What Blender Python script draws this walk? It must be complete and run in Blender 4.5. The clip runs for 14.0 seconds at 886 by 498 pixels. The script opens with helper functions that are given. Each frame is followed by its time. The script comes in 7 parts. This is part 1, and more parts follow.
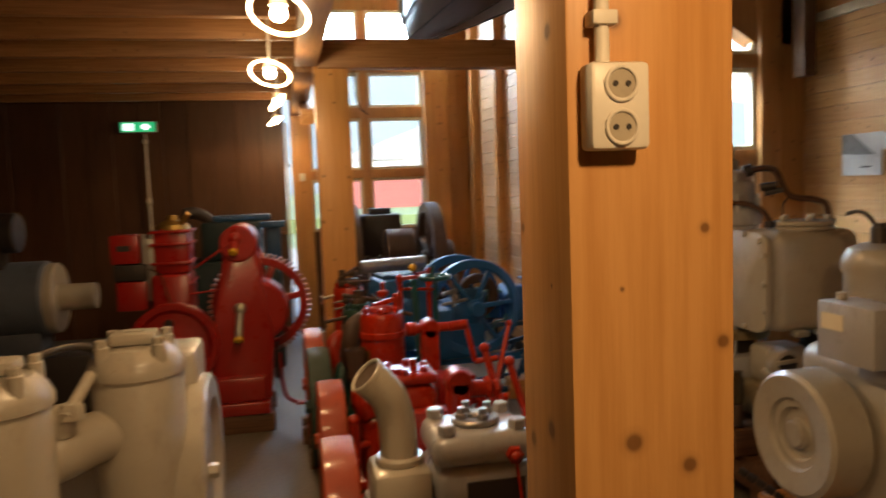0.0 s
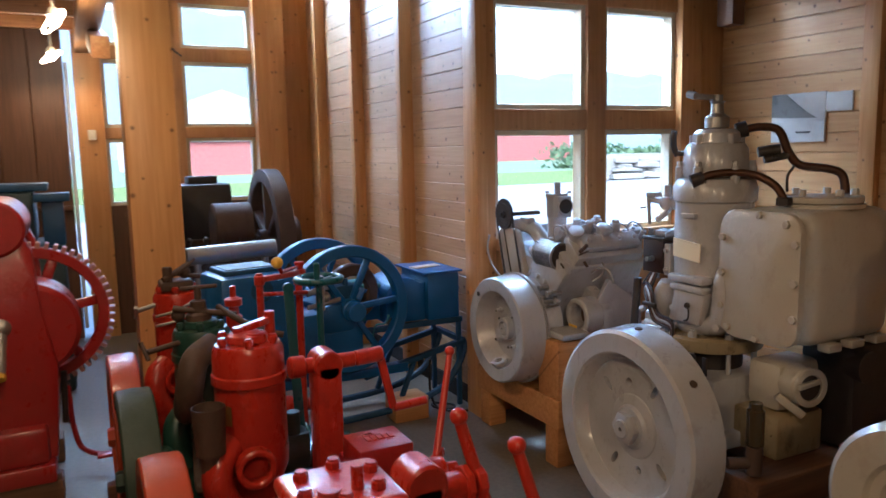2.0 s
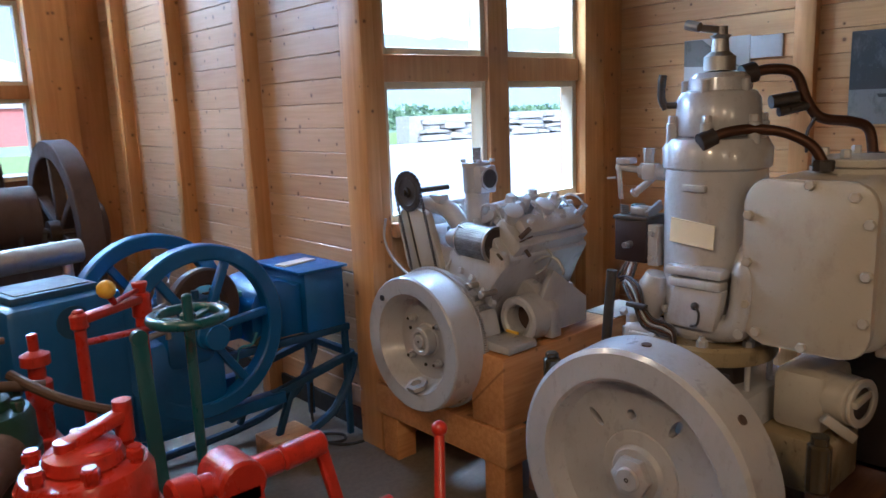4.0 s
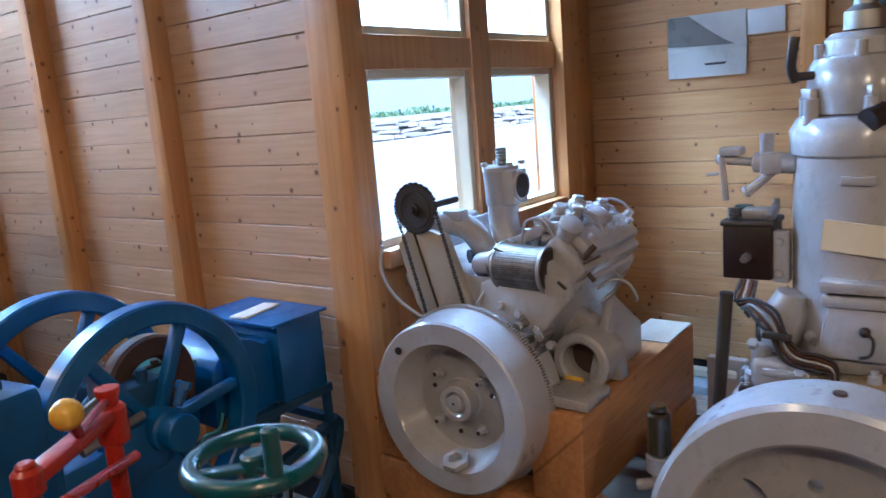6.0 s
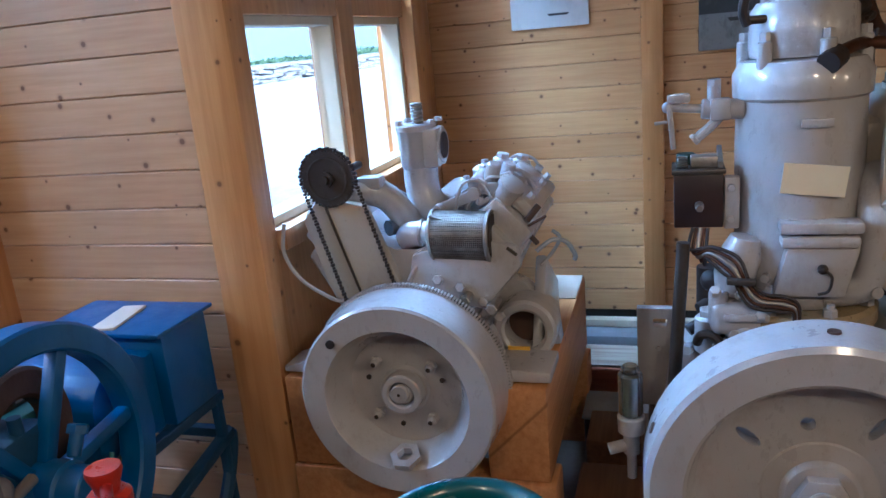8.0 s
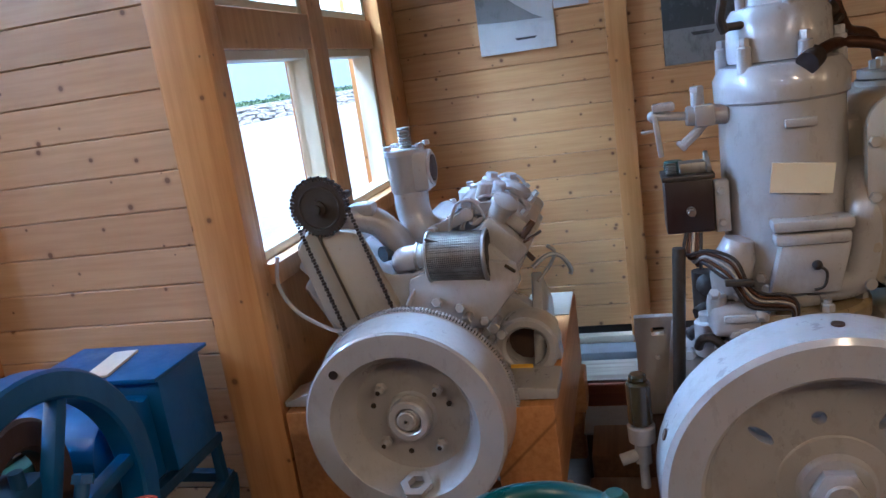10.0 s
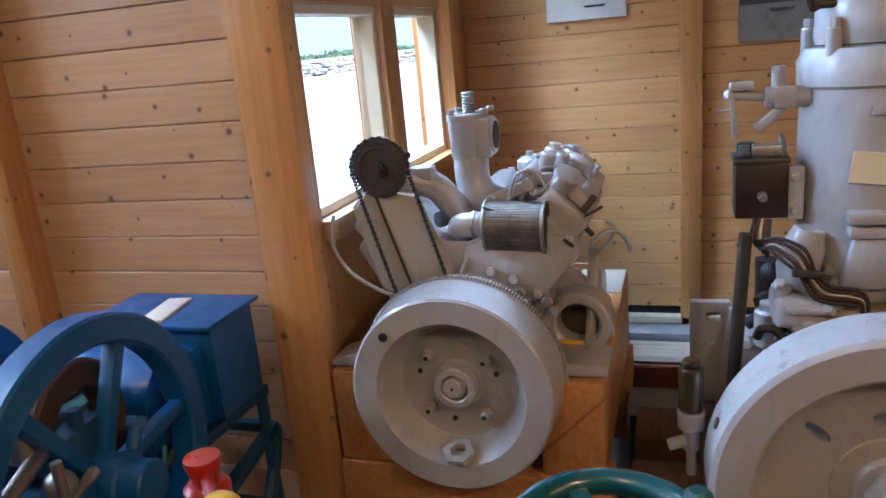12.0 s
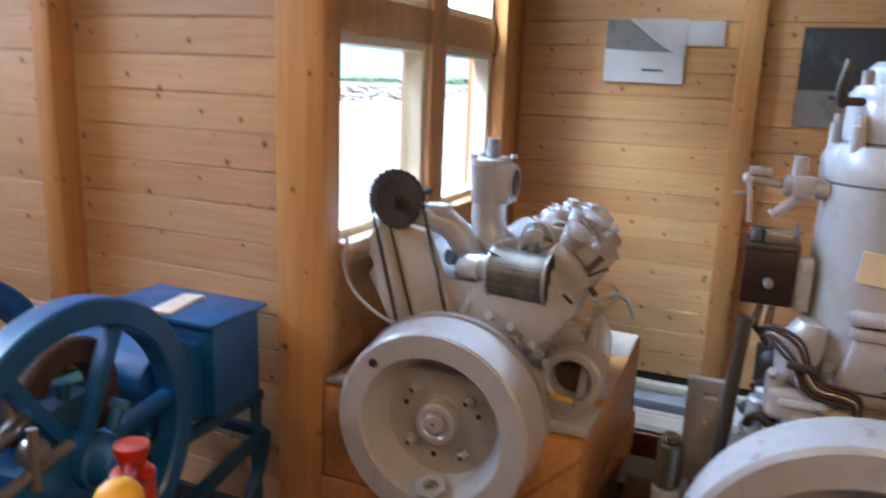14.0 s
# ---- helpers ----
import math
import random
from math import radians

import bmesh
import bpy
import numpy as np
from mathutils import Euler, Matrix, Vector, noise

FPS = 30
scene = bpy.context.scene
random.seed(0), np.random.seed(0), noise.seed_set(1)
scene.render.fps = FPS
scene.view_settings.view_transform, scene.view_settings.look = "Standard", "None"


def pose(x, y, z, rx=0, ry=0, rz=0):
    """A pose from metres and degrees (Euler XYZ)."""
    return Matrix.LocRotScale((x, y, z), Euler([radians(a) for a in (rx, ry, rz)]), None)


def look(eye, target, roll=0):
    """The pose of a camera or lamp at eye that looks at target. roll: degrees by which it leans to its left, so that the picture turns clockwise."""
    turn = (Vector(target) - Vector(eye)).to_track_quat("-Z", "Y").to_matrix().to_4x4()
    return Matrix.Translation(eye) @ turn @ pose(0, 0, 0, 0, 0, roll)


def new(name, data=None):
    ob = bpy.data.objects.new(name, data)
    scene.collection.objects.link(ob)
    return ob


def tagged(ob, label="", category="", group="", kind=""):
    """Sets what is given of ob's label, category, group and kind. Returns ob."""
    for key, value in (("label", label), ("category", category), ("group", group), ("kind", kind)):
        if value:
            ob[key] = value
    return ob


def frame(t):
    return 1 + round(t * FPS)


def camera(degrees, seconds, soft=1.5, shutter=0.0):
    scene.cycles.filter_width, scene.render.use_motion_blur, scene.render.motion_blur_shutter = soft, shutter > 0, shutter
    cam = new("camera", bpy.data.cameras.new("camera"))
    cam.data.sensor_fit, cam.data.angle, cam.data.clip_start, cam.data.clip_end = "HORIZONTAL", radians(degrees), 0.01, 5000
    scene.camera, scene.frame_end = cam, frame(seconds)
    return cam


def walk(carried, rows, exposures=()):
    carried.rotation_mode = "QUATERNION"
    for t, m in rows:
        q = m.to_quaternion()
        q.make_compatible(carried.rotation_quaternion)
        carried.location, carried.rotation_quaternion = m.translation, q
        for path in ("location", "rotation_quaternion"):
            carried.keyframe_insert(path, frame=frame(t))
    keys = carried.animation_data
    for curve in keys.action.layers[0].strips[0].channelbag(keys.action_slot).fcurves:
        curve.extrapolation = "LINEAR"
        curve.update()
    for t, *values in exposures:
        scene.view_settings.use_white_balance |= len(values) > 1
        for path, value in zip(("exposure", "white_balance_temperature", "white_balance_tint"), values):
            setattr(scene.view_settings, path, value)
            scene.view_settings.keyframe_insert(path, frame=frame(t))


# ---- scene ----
cam = camera(61.4, 14.0, shutter=0.5)
PATH = [
    (0, (0.119, -0.155, 1.515), (0.524, 1.796, 1.347), -2.1),
    (0.5, (0.035, 0.102, 1.523), (0.705, 1.982, 1.398), -0.3),
    (1, (0.099, 0.531, 1.468), (0.734, 2.419, 1.293), -1.9),
    (1.5, (0.148, 0.843, 1.469), (0.821, 2.709, 1.212), -2.5),
    (2, (0.092, 1.168, 1.483), (0.978, 2.941, 1.22), -1.2),
    (2.5, (0.12, 1.468, 1.467), (1.113, 3.174, 1.146), -4.9),
    (3, (0.201, 1.709, 1.483), (1.306, 3.34, 1.138), -5.3),
    (5.5, (0.272, 2.834, 1.443), (1.789, 4.079, 1.058), -2.1),
    (6, (0.335, 3.031, 1.447), (1.902, 4.216, 1.073), -4.6),
    (6.5, (0.368, 3.197, 1.46), (2.014, 4.258, 1.054), -1.9),
    (7, (0.341, 3.401, 1.464), (2.148, 4.125, 1.003), -3.7),
    (7.5, (0.344, 3.488, 1.468), (2.158, 4.171, 0.972), -3.9),
    (8, (0.332, 3.591, 1.462), (2.169, 4.177, 0.931), -5.2),
    (10.5, (0.312, 3.686, 1.439), (2.196, 4.188, 0.995), -8.5),
    (11, (0.323, 3.711, 1.446), (2.19, 4.268, 0.996), -7.7),
    (11.5, (0.323, 3.714, 1.452), (2.164, 4.329, 0.969), -6.2),
    (12, (0.328, 3.712, 1.443), (2.158, 4.32, 0.912), -5.3),
    (12.5, (0.327, 3.709, 1.432), (2.166, 4.237, 0.849), -4.5),
    (13, (0.322, 3.693, 1.427), (2.176, 4.159, 0.839), -3.7),
    (13.5, (0.347, 3.643, 1.437), (2.192, 4.153, 0.858), 4.2),
    (14, (0.336, 3.577, 1.46), (2.13, 4.328, 1.021), 2.3),
]
STOPS = 3.5
EXPOSURES = [(t, STOPS + e, k, m) for t, e, k, m in ((0.0, -0.15, 6500, 10), (0.5, -0.05, 6300, 10), (1.0, 0.0, 5400, 10), (3.0, 0.2, 4900, 10), (6.5, 0.22, 4500, 10), (8.0, 0.2, 4400, 9), (10.5, 0.05, 4850, 12), (12.0, 0.15, 5250, 13), (12.6, 0.35, 5450, 13), (14.0, 0.35, 5500, 13))]
walk(cam, [(t, look(eye, target, roll)) for t, eye, target, roll in PATH], EXPOSURES)

# ---- light ----
world = bpy.data.worlds.new("sky")
scene.world = world
world.use_nodes = True
_nt = world.node_tree
_sky = _nt.nodes.new("ShaderNodeTexSky")
_sky.sky_type = 'NISHITA'
_sky.sun_disc = False
_sky.sun_elevation = radians(38)
_sky.sun_rotation = radians(214)
_sky.air_density, _sky.dust_density, _sky.ozone_density = 1.0, 3.0, 1.0
_bg = _nt.nodes["Background"]
_bg.inputs[1].default_value = 0.15
_nt.links.new(_sky.outputs[0], _bg.inputs[0])

_sun = new("sun", bpy.data.lights.new("sun", 'SUN'))
_sun.data.energy, _sun.data.angle, _sun.data.color = 0.6, radians(20), (1.0, 0.96, 0.9)
_sun.matrix_world = look((-10, -15, 15), (0, 0, 0))


def window_light(x, y, z, w, h, power, dip=-0.45):
    """Sky light that falls in through a window."""
    d = bpy.data.lights.new("window_daylight", 'AREA')
    d.shape, d.size, d.size_y, d.energy, d.color = 'RECTANGLE', w, h, power, (0.66, 0.84, 1.0)
    ob = new("window_daylight", d)
    ob.matrix_world = look((x, y, z), (x, y - 1, z + dip))
    return ob


window_light(2.80, 5.35, 3.16, 1.5, 0.7, 27.0, -0.75)
window_light(1.02, 8.12, 3.15, 1.1, 0.42, 10.5)


def lamp_light(x, y, z, power):
    """The downward beam of a pendant lamp with a reflector."""
    d = bpy.data.lights.new("lamp_light", 'SPOT')
    d.energy, d.color, d.shadow_soft_size, d.spot_size, d.spot_blend = power, (1.0, 0.60, 0.26), 0.06, radians(172), 0.25
    ob = new("lamp_light", d)
    ob.matrix_world = look((x, y, z), (x, y, z - 1))
    return ob


LAMPS = [(0.13, 2.72, 2.17), (0.07, 4.15, 2.17), (0.095, 5.60, 2.18), (0.06, 7.30, 2.20), (0.13, 1.20, 2.17), (0.50, -0.45, 2.17)]
POWERS = [2.2, 0.6, 0.8, 1.3, 1.7, 4.6]
for _p, _w in zip(LAMPS, POWERS):
    lamp_light(_p[0], _p[1], _p[2] - 0.06, _w)

# ---- materials ----
def nodes_of(name):
    m = bpy.data.materials.new(name)
    m.use_nodes = True
    return m, m.node_tree, m.node_tree.nodes["Principled BSDF"]


def link(nt, a, b):
    nt.links.new(a, b)


def coords(nt, scale=(1, 1, 1), spread=0.0):
    """Object coordinates, shifted by each object's random number."""
    tc = nt.nodes.new("ShaderNodeTexCoord")
    mp = nt.nodes.new("ShaderNodeMapping")
    mp.inputs["Scale"].default_value = scale
    link(nt, tc.outputs["Object"], mp.inputs["Vector"])
    if spread:
        oi = nt.nodes.new("ShaderNodeObjectInfo")
        mu = nt.nodes.new("ShaderNodeMath")
        mu.operation = 'MULTIPLY'
        mu.inputs[1].default_value = spread
        link(nt, oi.outputs["Random"], mu.inputs[0])
        cb = nt.nodes.new("ShaderNodeCombineXYZ")
        for i in range(3):
            link(nt, mu.outputs[0], cb.inputs[i])
        link(nt, cb.outputs[0], mp.inputs["Location"])
    return mp.outputs[0]


def noise_tex(nt, vec, scale, detail=4, rough=0.55):
    n = nt.nodes.new("ShaderNodeTexNoise")
    n.inputs["Scale"].default_value, n.inputs["Detail"].default_value, n.inputs["Roughness"].default_value = scale, detail, rough
    link(nt, vec, n.inputs["Vector"])
    return n.outputs["Fac"]


def ramp(nt, fac, stops):
    r = nt.nodes.new("ShaderNodeValToRGB")
    e = r.color_ramp.elements
    while len(e) < len(stops):
        e.new(0.5)
    for el, (p, c) in zip(e, stops):
        el.position = p
        el.color = (*c, 1) if len(c) == 3 else c
    link(nt, fac, r.inputs[0])
    return r.outputs[0]


def blend(nt, fac, a, b, mode='MIX'):
    m = nt.nodes.new("ShaderNodeMix")
    m.data_type, m.blend_type = 'RGBA', mode
    for sock, v in ((m.inputs[0], fac), (m.inputs[6], a), (m.inputs[7], b)):
        if isinstance(v, (int, float)):
            sock.default_value = v
        elif isinstance(v, tuple):
            sock.default_value = (*v, 1)
        else:
            link(nt, v, sock)
    return m.outputs[2]


def bump(nt, bsdf, height, strength, distance=0.01):
    b = nt.nodes.new("ShaderNodeBump")
    b.inputs["Strength"].default_value, b.inputs["Distance"].default_value = strength, distance
    link(nt, height, b.inputs["Height"])
    link(nt, b.outputs[0], bsdf.inputs["Normal"])


def wood(name, light, dark, along='z', rough=0.45, knots=0.9, spread=37.0, grain=1.0, density=6.4):
    """Pine with long grain along one axis, knots and a slow change of tone."""
    m, nt, bs = nodes_of(name)
    k = {'x': 0, 'y': 1, 'z': 2}[along]
    sc = [1.0, 1.0, 1.0]
    sc[k] = 0.05
    fine = noise_tex(nt, coords(nt, tuple(s * 60 * grain for s in sc), spread), 1.0, 5, 0.6)
    slow = noise_tex(nt, coords(nt, (1.3, 1.3, 1.3), spread), 1.0, 3)
    col = ramp(nt, fine, [(0.32, dark), (0.62, light)])
    oi = nt.nodes.new("ShaderNodeObjectInfo")
    tone = ramp(nt, oi.outputs["Random"], [(0.0, (0.84, 0.78, 0.72)), (0.35, (0.97, 0.94, 0.90)), (0.7, (1.04, 1.03, 1.0)), (1.0, (0.92, 0.90, 0.90))])
    col = blend(nt, 1.0, col, tone, 'MULTIPLY')
    col = blend(nt, ramp(nt, slow, [(0.35, (0, 0, 0)), (0.75, (0.25, 0.25, 0.25))]), col, tuple(c * 0.8 for c in dark))
    if knots:
        sep = nt.nodes.new("ShaderNodeSeparateXYZ")
        link(nt, coords(nt, (1, 1, 1), spread), sep.inputs[0])
        add = nt.nodes.new("ShaderNodeMath")
        add.operation = 'ADD'
        others = [i for i in range(3) if i != k]
        link(nt, sep.outputs[others[0]], add.inputs[0])
        link(nt, sep.outputs[others[1]], add.inputs[1])
        cb = nt.nodes.new("ShaderNodeCombineXYZ")
        link(nt, sep.outputs[k], cb.inputs[0])
        link(nt, add.outputs[0], cb.inputs[1])
        v = nt.nodes.new("ShaderNodeTexVoronoi")
        v.voronoi_dimensions = '2D'
        v.inputs["Scale"].default_value = density
        link(nt, cb.outputs[0], v.inputs["Vector"])
        size = nt.nodes.new("ShaderNodeSeparateColor")
        link(nt, v.outputs["Color"], size.inputs[0])
        mr = nt.nodes.new("ShaderNodeMapRange")
        mr.inputs["To Min"].default_value, mr.inputs["To Max"].default_value = 0.28, 1.35
        link(nt, size.outputs[0], mr.inputs["Value"])
        dv = nt.nodes.new("ShaderNodeMath")
        dv.operation = 'DIVIDE'
        link(nt, v.outputs["Distance"], dv.inputs[0])
        link(nt, mr.outputs[0], dv.inputs[1])
        spot = ramp(nt, dv.outputs[0], [(0.034, (1, 1, 1)), (0.046, (0.55, 0.55, 0.55)), (0.062, (0.18, 0.18, 0.18)), (0.10, (0, 0, 0))])
        spot = blend(nt, 1.0, spot, (knots, knots, knots), 'MULTIPLY')
        col = blend(nt, spot, col, (0.10, 0.035, 0.012))
    link(nt, col, bs.inputs["Base Color"])
    bs.inputs["Roughness"].default_value = rough
    bump(nt, bs, fine, 0.12, 0.004)
    return m


def paint(name, col, rough=0.35, stain=(0.05, 0.03, 0.015), wear=0.25, metal=0.0, lumps=0.25, coat=0.0):
    """Old enamel over cast iron: uneven film, grime and small rubbed spots."""
    m, nt, bs = nodes_of(name)
    big = noise_tex(nt, coords(nt, (5, 5, 5), 11.0), 1.0, 4)
    small = noise_tex(nt, coords(nt, (60, 60, 60), 11.0), 1.0, 3)
    dirt = noise_tex(nt, coords(nt, (13, 13, 7), 23.0), 1.0, 6, 0.7)
    c = blend(nt, ramp(nt, big, [(0.3, (0, 0, 0)), (0.8, (0.5, 0.5, 0.5))]), col, tuple(v * 0.78 for v in col))
    c = blend(nt, ramp(nt, dirt, [(0.54, (0, 0, 0)), (0.76, (wear, wear, wear))]), c, stain)
    speck = noise_tex(nt, coords(nt, (95, 95, 60), 17.0), 1.0, 4, 0.65)
    c = blend(nt, ramp(nt, speck, [(0.63, (0, 0, 0)), (0.72, (wear, wear, wear))]), c, stain)
    link(nt, c, bs.inputs["Base Color"])
    link(nt, ramp(nt, dirt, [(0.3, (rough,) * 3), (0.8, (min(1, rough + 0.3),) * 3)]), bs.inputs["Roughness"])
    bs.inputs["Metallic"].default_value = metal
    bs.inputs["Coat Weight"].default_value = coat
    bs.inputs["Coat Roughness"].default_value = 0.12
    add = nt.nodes.new("ShaderNodeMath")
    add.operation = 'ADD'
    link(nt, big, add.inputs[0])
    link(nt, small, add.inputs[1])
    bump(nt, bs, add.outputs[0], lumps, 0.004)
    return m


M_PINE_Y = wood("pine_boards", (0.68, 0.41, 0.18), (0.58, 0.32, 0.125), 'y', 0.42, 0.85, density=7.5)
# Paler copy of the boards, with the north daylight put into its colour.
M_PINE_DAYLIT = wood("pine_boards_daylit", (0.62, 0.40, 0.225), (0.53, 0.325, 0.17), 'y', 0.45, 0.85, density=7.0)
M_POST = wood("laminated_pine", (0.66, 0.35, 0.125), (0.55, 0.265, 0.08), 'z', 0.4, 0.75, grain=0.8, density=6.0)
M_BEAM_X = wood("beam_pine_across", (0.46, 0.22, 0.075), (0.32, 0.14, 0.04), 'x', 0.5, 0.5)
M_BEAM_Y = wood("beam_pine_lengthwise", (0.48, 0.24, 0.085), (0.34, 0.15, 0.045), 'y', 0.5, 0.5)
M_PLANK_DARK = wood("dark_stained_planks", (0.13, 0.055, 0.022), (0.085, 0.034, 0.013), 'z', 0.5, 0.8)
M_FRAME = wood("window_pine", (0.58, 0.32, 0.135), (0.47, 0.24, 0.09), 'z', 0.4, 0.4)
M_CASEMENT = paint("cream_casement", (0.68, 0.60, 0.44), 0.4, (0.3, 0.2, 0.1), 0.2, lumps=0.08)
M_TIMBER = wood("skid_timber", (0.62, 0.31, 0.105), (0.48, 0.205, 0.06), 'x', 0.55, 0.5)
M_GREY = paint("grey_engine_enamel", (0.43, 0.418, 0.418), 0.22, (0.17, 0.12, 0.07), 0.36, lumps=0.16, coat=0.75)
M_CREAM = paint("cream_engine_enamel", (0.43, 0.385, 0.31), 0.28, (0.16, 0.10, 0.05), 0.28, lumps=0.2, coat=0.4)
M_RED = paint("orange_red_enamel", (0.43, 0.023, 0.004), 0.20, (0.06, 0.006, 0.003), 0.6, lumps=0.35, coat=0.3)
M_DEEPRED = paint("deep_red_enamel", (0.32, 0.011, 0.006), 0.22, (0.08, 0.01, 0.008), 0.4, lumps=0.3, coat=0.3)
M_BLUE = paint("blue_enamel", (0.010, 0.105, 0.315), 0.3, (0.01, 0.03, 0.06), 0.3, lumps=0.15, coat=0.2)
M_BLUEDARK = paint("dark_blue_enamel", (0.012, 0.06, 0.14), 0.4, (0.01, 0.02, 0.03), 0.4)
M_TEAL = paint("teal_enamel", (0.010, 0.085, 0.105), 0.20, (0.02, 0.05, 0.05), 0.3, lumps=0.15, coat=0.6)
M_ORANGE = paint("orange_flywheel_enamel", (0.45, 0.052, 0.006), 0.36, (0.08, 0.015, 0.006), 0.4, lumps=0.25, coat=0.3)
M_OLIVE = paint("olive_flywheel_enamel", (0.030, 0.052, 0.036), 0.5, (0.04, 0.03, 0.015), 0.4)
M_DARKGREEN = paint("oily_green_black", (0.02, 0.035, 0.025), 0.35, (0.03, 0.02, 0.01), 0.5)
M_GREEN = paint("dark_green_enamel", (0.020, 0.060, 0.045), 0.3, (0.03, 0.02, 0.01), 0.5)
M_BLACK = paint("black_iron", (0.028, 0.020, 0.017), 0.45, (0.06, 0.03, 0.015), 0.4, lumps=0.3)
M_RUST = paint("rusty_brown_iron", (0.075, 0.042, 0.026), 0.55, (0.03, 0.015, 0.01), 0.5, lumps=0.35)
M_STEEL = paint("bare_steel", (0.42, 0.40, 0.37), 0.35, (0.12, 0.07, 0.03), 0.35, metal=0.9, lumps=0.1)
M_DARKSTEEL = paint("oily_dark_steel", (0.10, 0.085, 0.07), 0.4, (0.04, 0.02, 0.01), 0.5, metal=0.8)
M_COPPER = paint("browned_copper", (0.085, 0.038, 0.02), 0.35, (0.03, 0.02, 0.01), 0.5, metal=0.7)
M_BRASS = paint("dull_brass", (0.40, 0.25, 0.07), 0.35, (0.08, 0.05, 0.02), 0.5, metal=0.85)
M_YELLOW = paint("yellow_paint", (0.80, 0.48, 0.03), 0.35, (0.2, 0.1, 0.02), 0.2)
M_LABEL = paint("yellowed_card", (0.78, 0.68, 0.47), 0.6, (0.5, 0.4, 0.25), 0.15, lumps=0.05)
M_WHITE = paint("white_plastic", (0.78, 0.72, 0.62), 0.35, (0.4, 0.3, 0.2), 0.15, lumps=0.05)
M_BAKELITE = paint("brown_bakelite", (0.028, 0.014, 0.011), 0.3, (0.02, 0.01, 0.01), 0.3, lumps=0.05)
M_LEDGE = paint("pale_grey_ledge", (0.26, 0.275, 0.30), 0.45, (0.16, 0.13, 0.10), 0.5, lumps=0.1)
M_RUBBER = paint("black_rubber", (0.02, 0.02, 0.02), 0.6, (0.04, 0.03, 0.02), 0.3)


def concrete(name, a, b):
    m, nt, bs = nodes_of(name)
    slow = noise_tex(nt, coords(nt, (0.9, 0.9, 0.9)), 1.0, 6, 0.6)
    fine = noise_tex(nt, coords(nt, (45, 45, 45)), 1.0, 4)
    c = ramp(nt, slow, [(0.3, a), (0.7, b)])
    c = blend(nt, ramp(nt, fine, [(0.4, (0, 0, 0)), (0.8, (0.5, 0.5, 0.5))]), c, tuple(v * 0.6 for v in a))
    link(nt, c, bs.inputs["Base Color"])
    link(nt, ramp(nt, slow, [(0.3, (0.45,) * 3), (0.7, (0.62,) * 3)]), bs.inputs["Roughness"])
    bump(nt, bs, fine, 0.1, 0.003)
    return m


M_FLOOR = concrete("painted_concrete", (0.125, 0.098, 0.07), (0.20, 0.168, 0.132))


def plain(name, col, rough=0.6):
    m, nt, bs = nodes_of(name)
    v = noise_tex(nt, coords(nt, (6, 6, 6)), 1.0, 5)
    link(nt, ramp(nt, v, [(0.3, tuple(c * 0.75 for c in col)), (0.75, col)]), bs.inputs["Base Color"])
    bs.inputs["Roughness"].default_value = rough
    return m


def glass(name):
    m, nt, bs = nodes_of(name)
    bs.inputs["Base Color"].default_value = (0.97, 0.99, 0.98, 1)
    bs.inputs["Roughness"].default_value = 0.0
    bs.inputs["IOR"].default_value = 1.02
    bs.inputs["Transmission Weight"].default_value = 1.0
    return m


def glow(name, col, power):
    m, nt, bs = nodes_of(name)
    bs.inputs["Base Color"].default_value = (*col, 1)
    bs.inputs["Emission Color"].default_value = (*col, 1)
    bs.inputs["Emission Strength"].default_value = power
    return m


M_GLASS = glass("window_glass")


# ---- shapes ----
def orient(axis):
    return Vector(axis).normalized().to_track_quat('Z', 'Y').to_matrix().to_4x4()


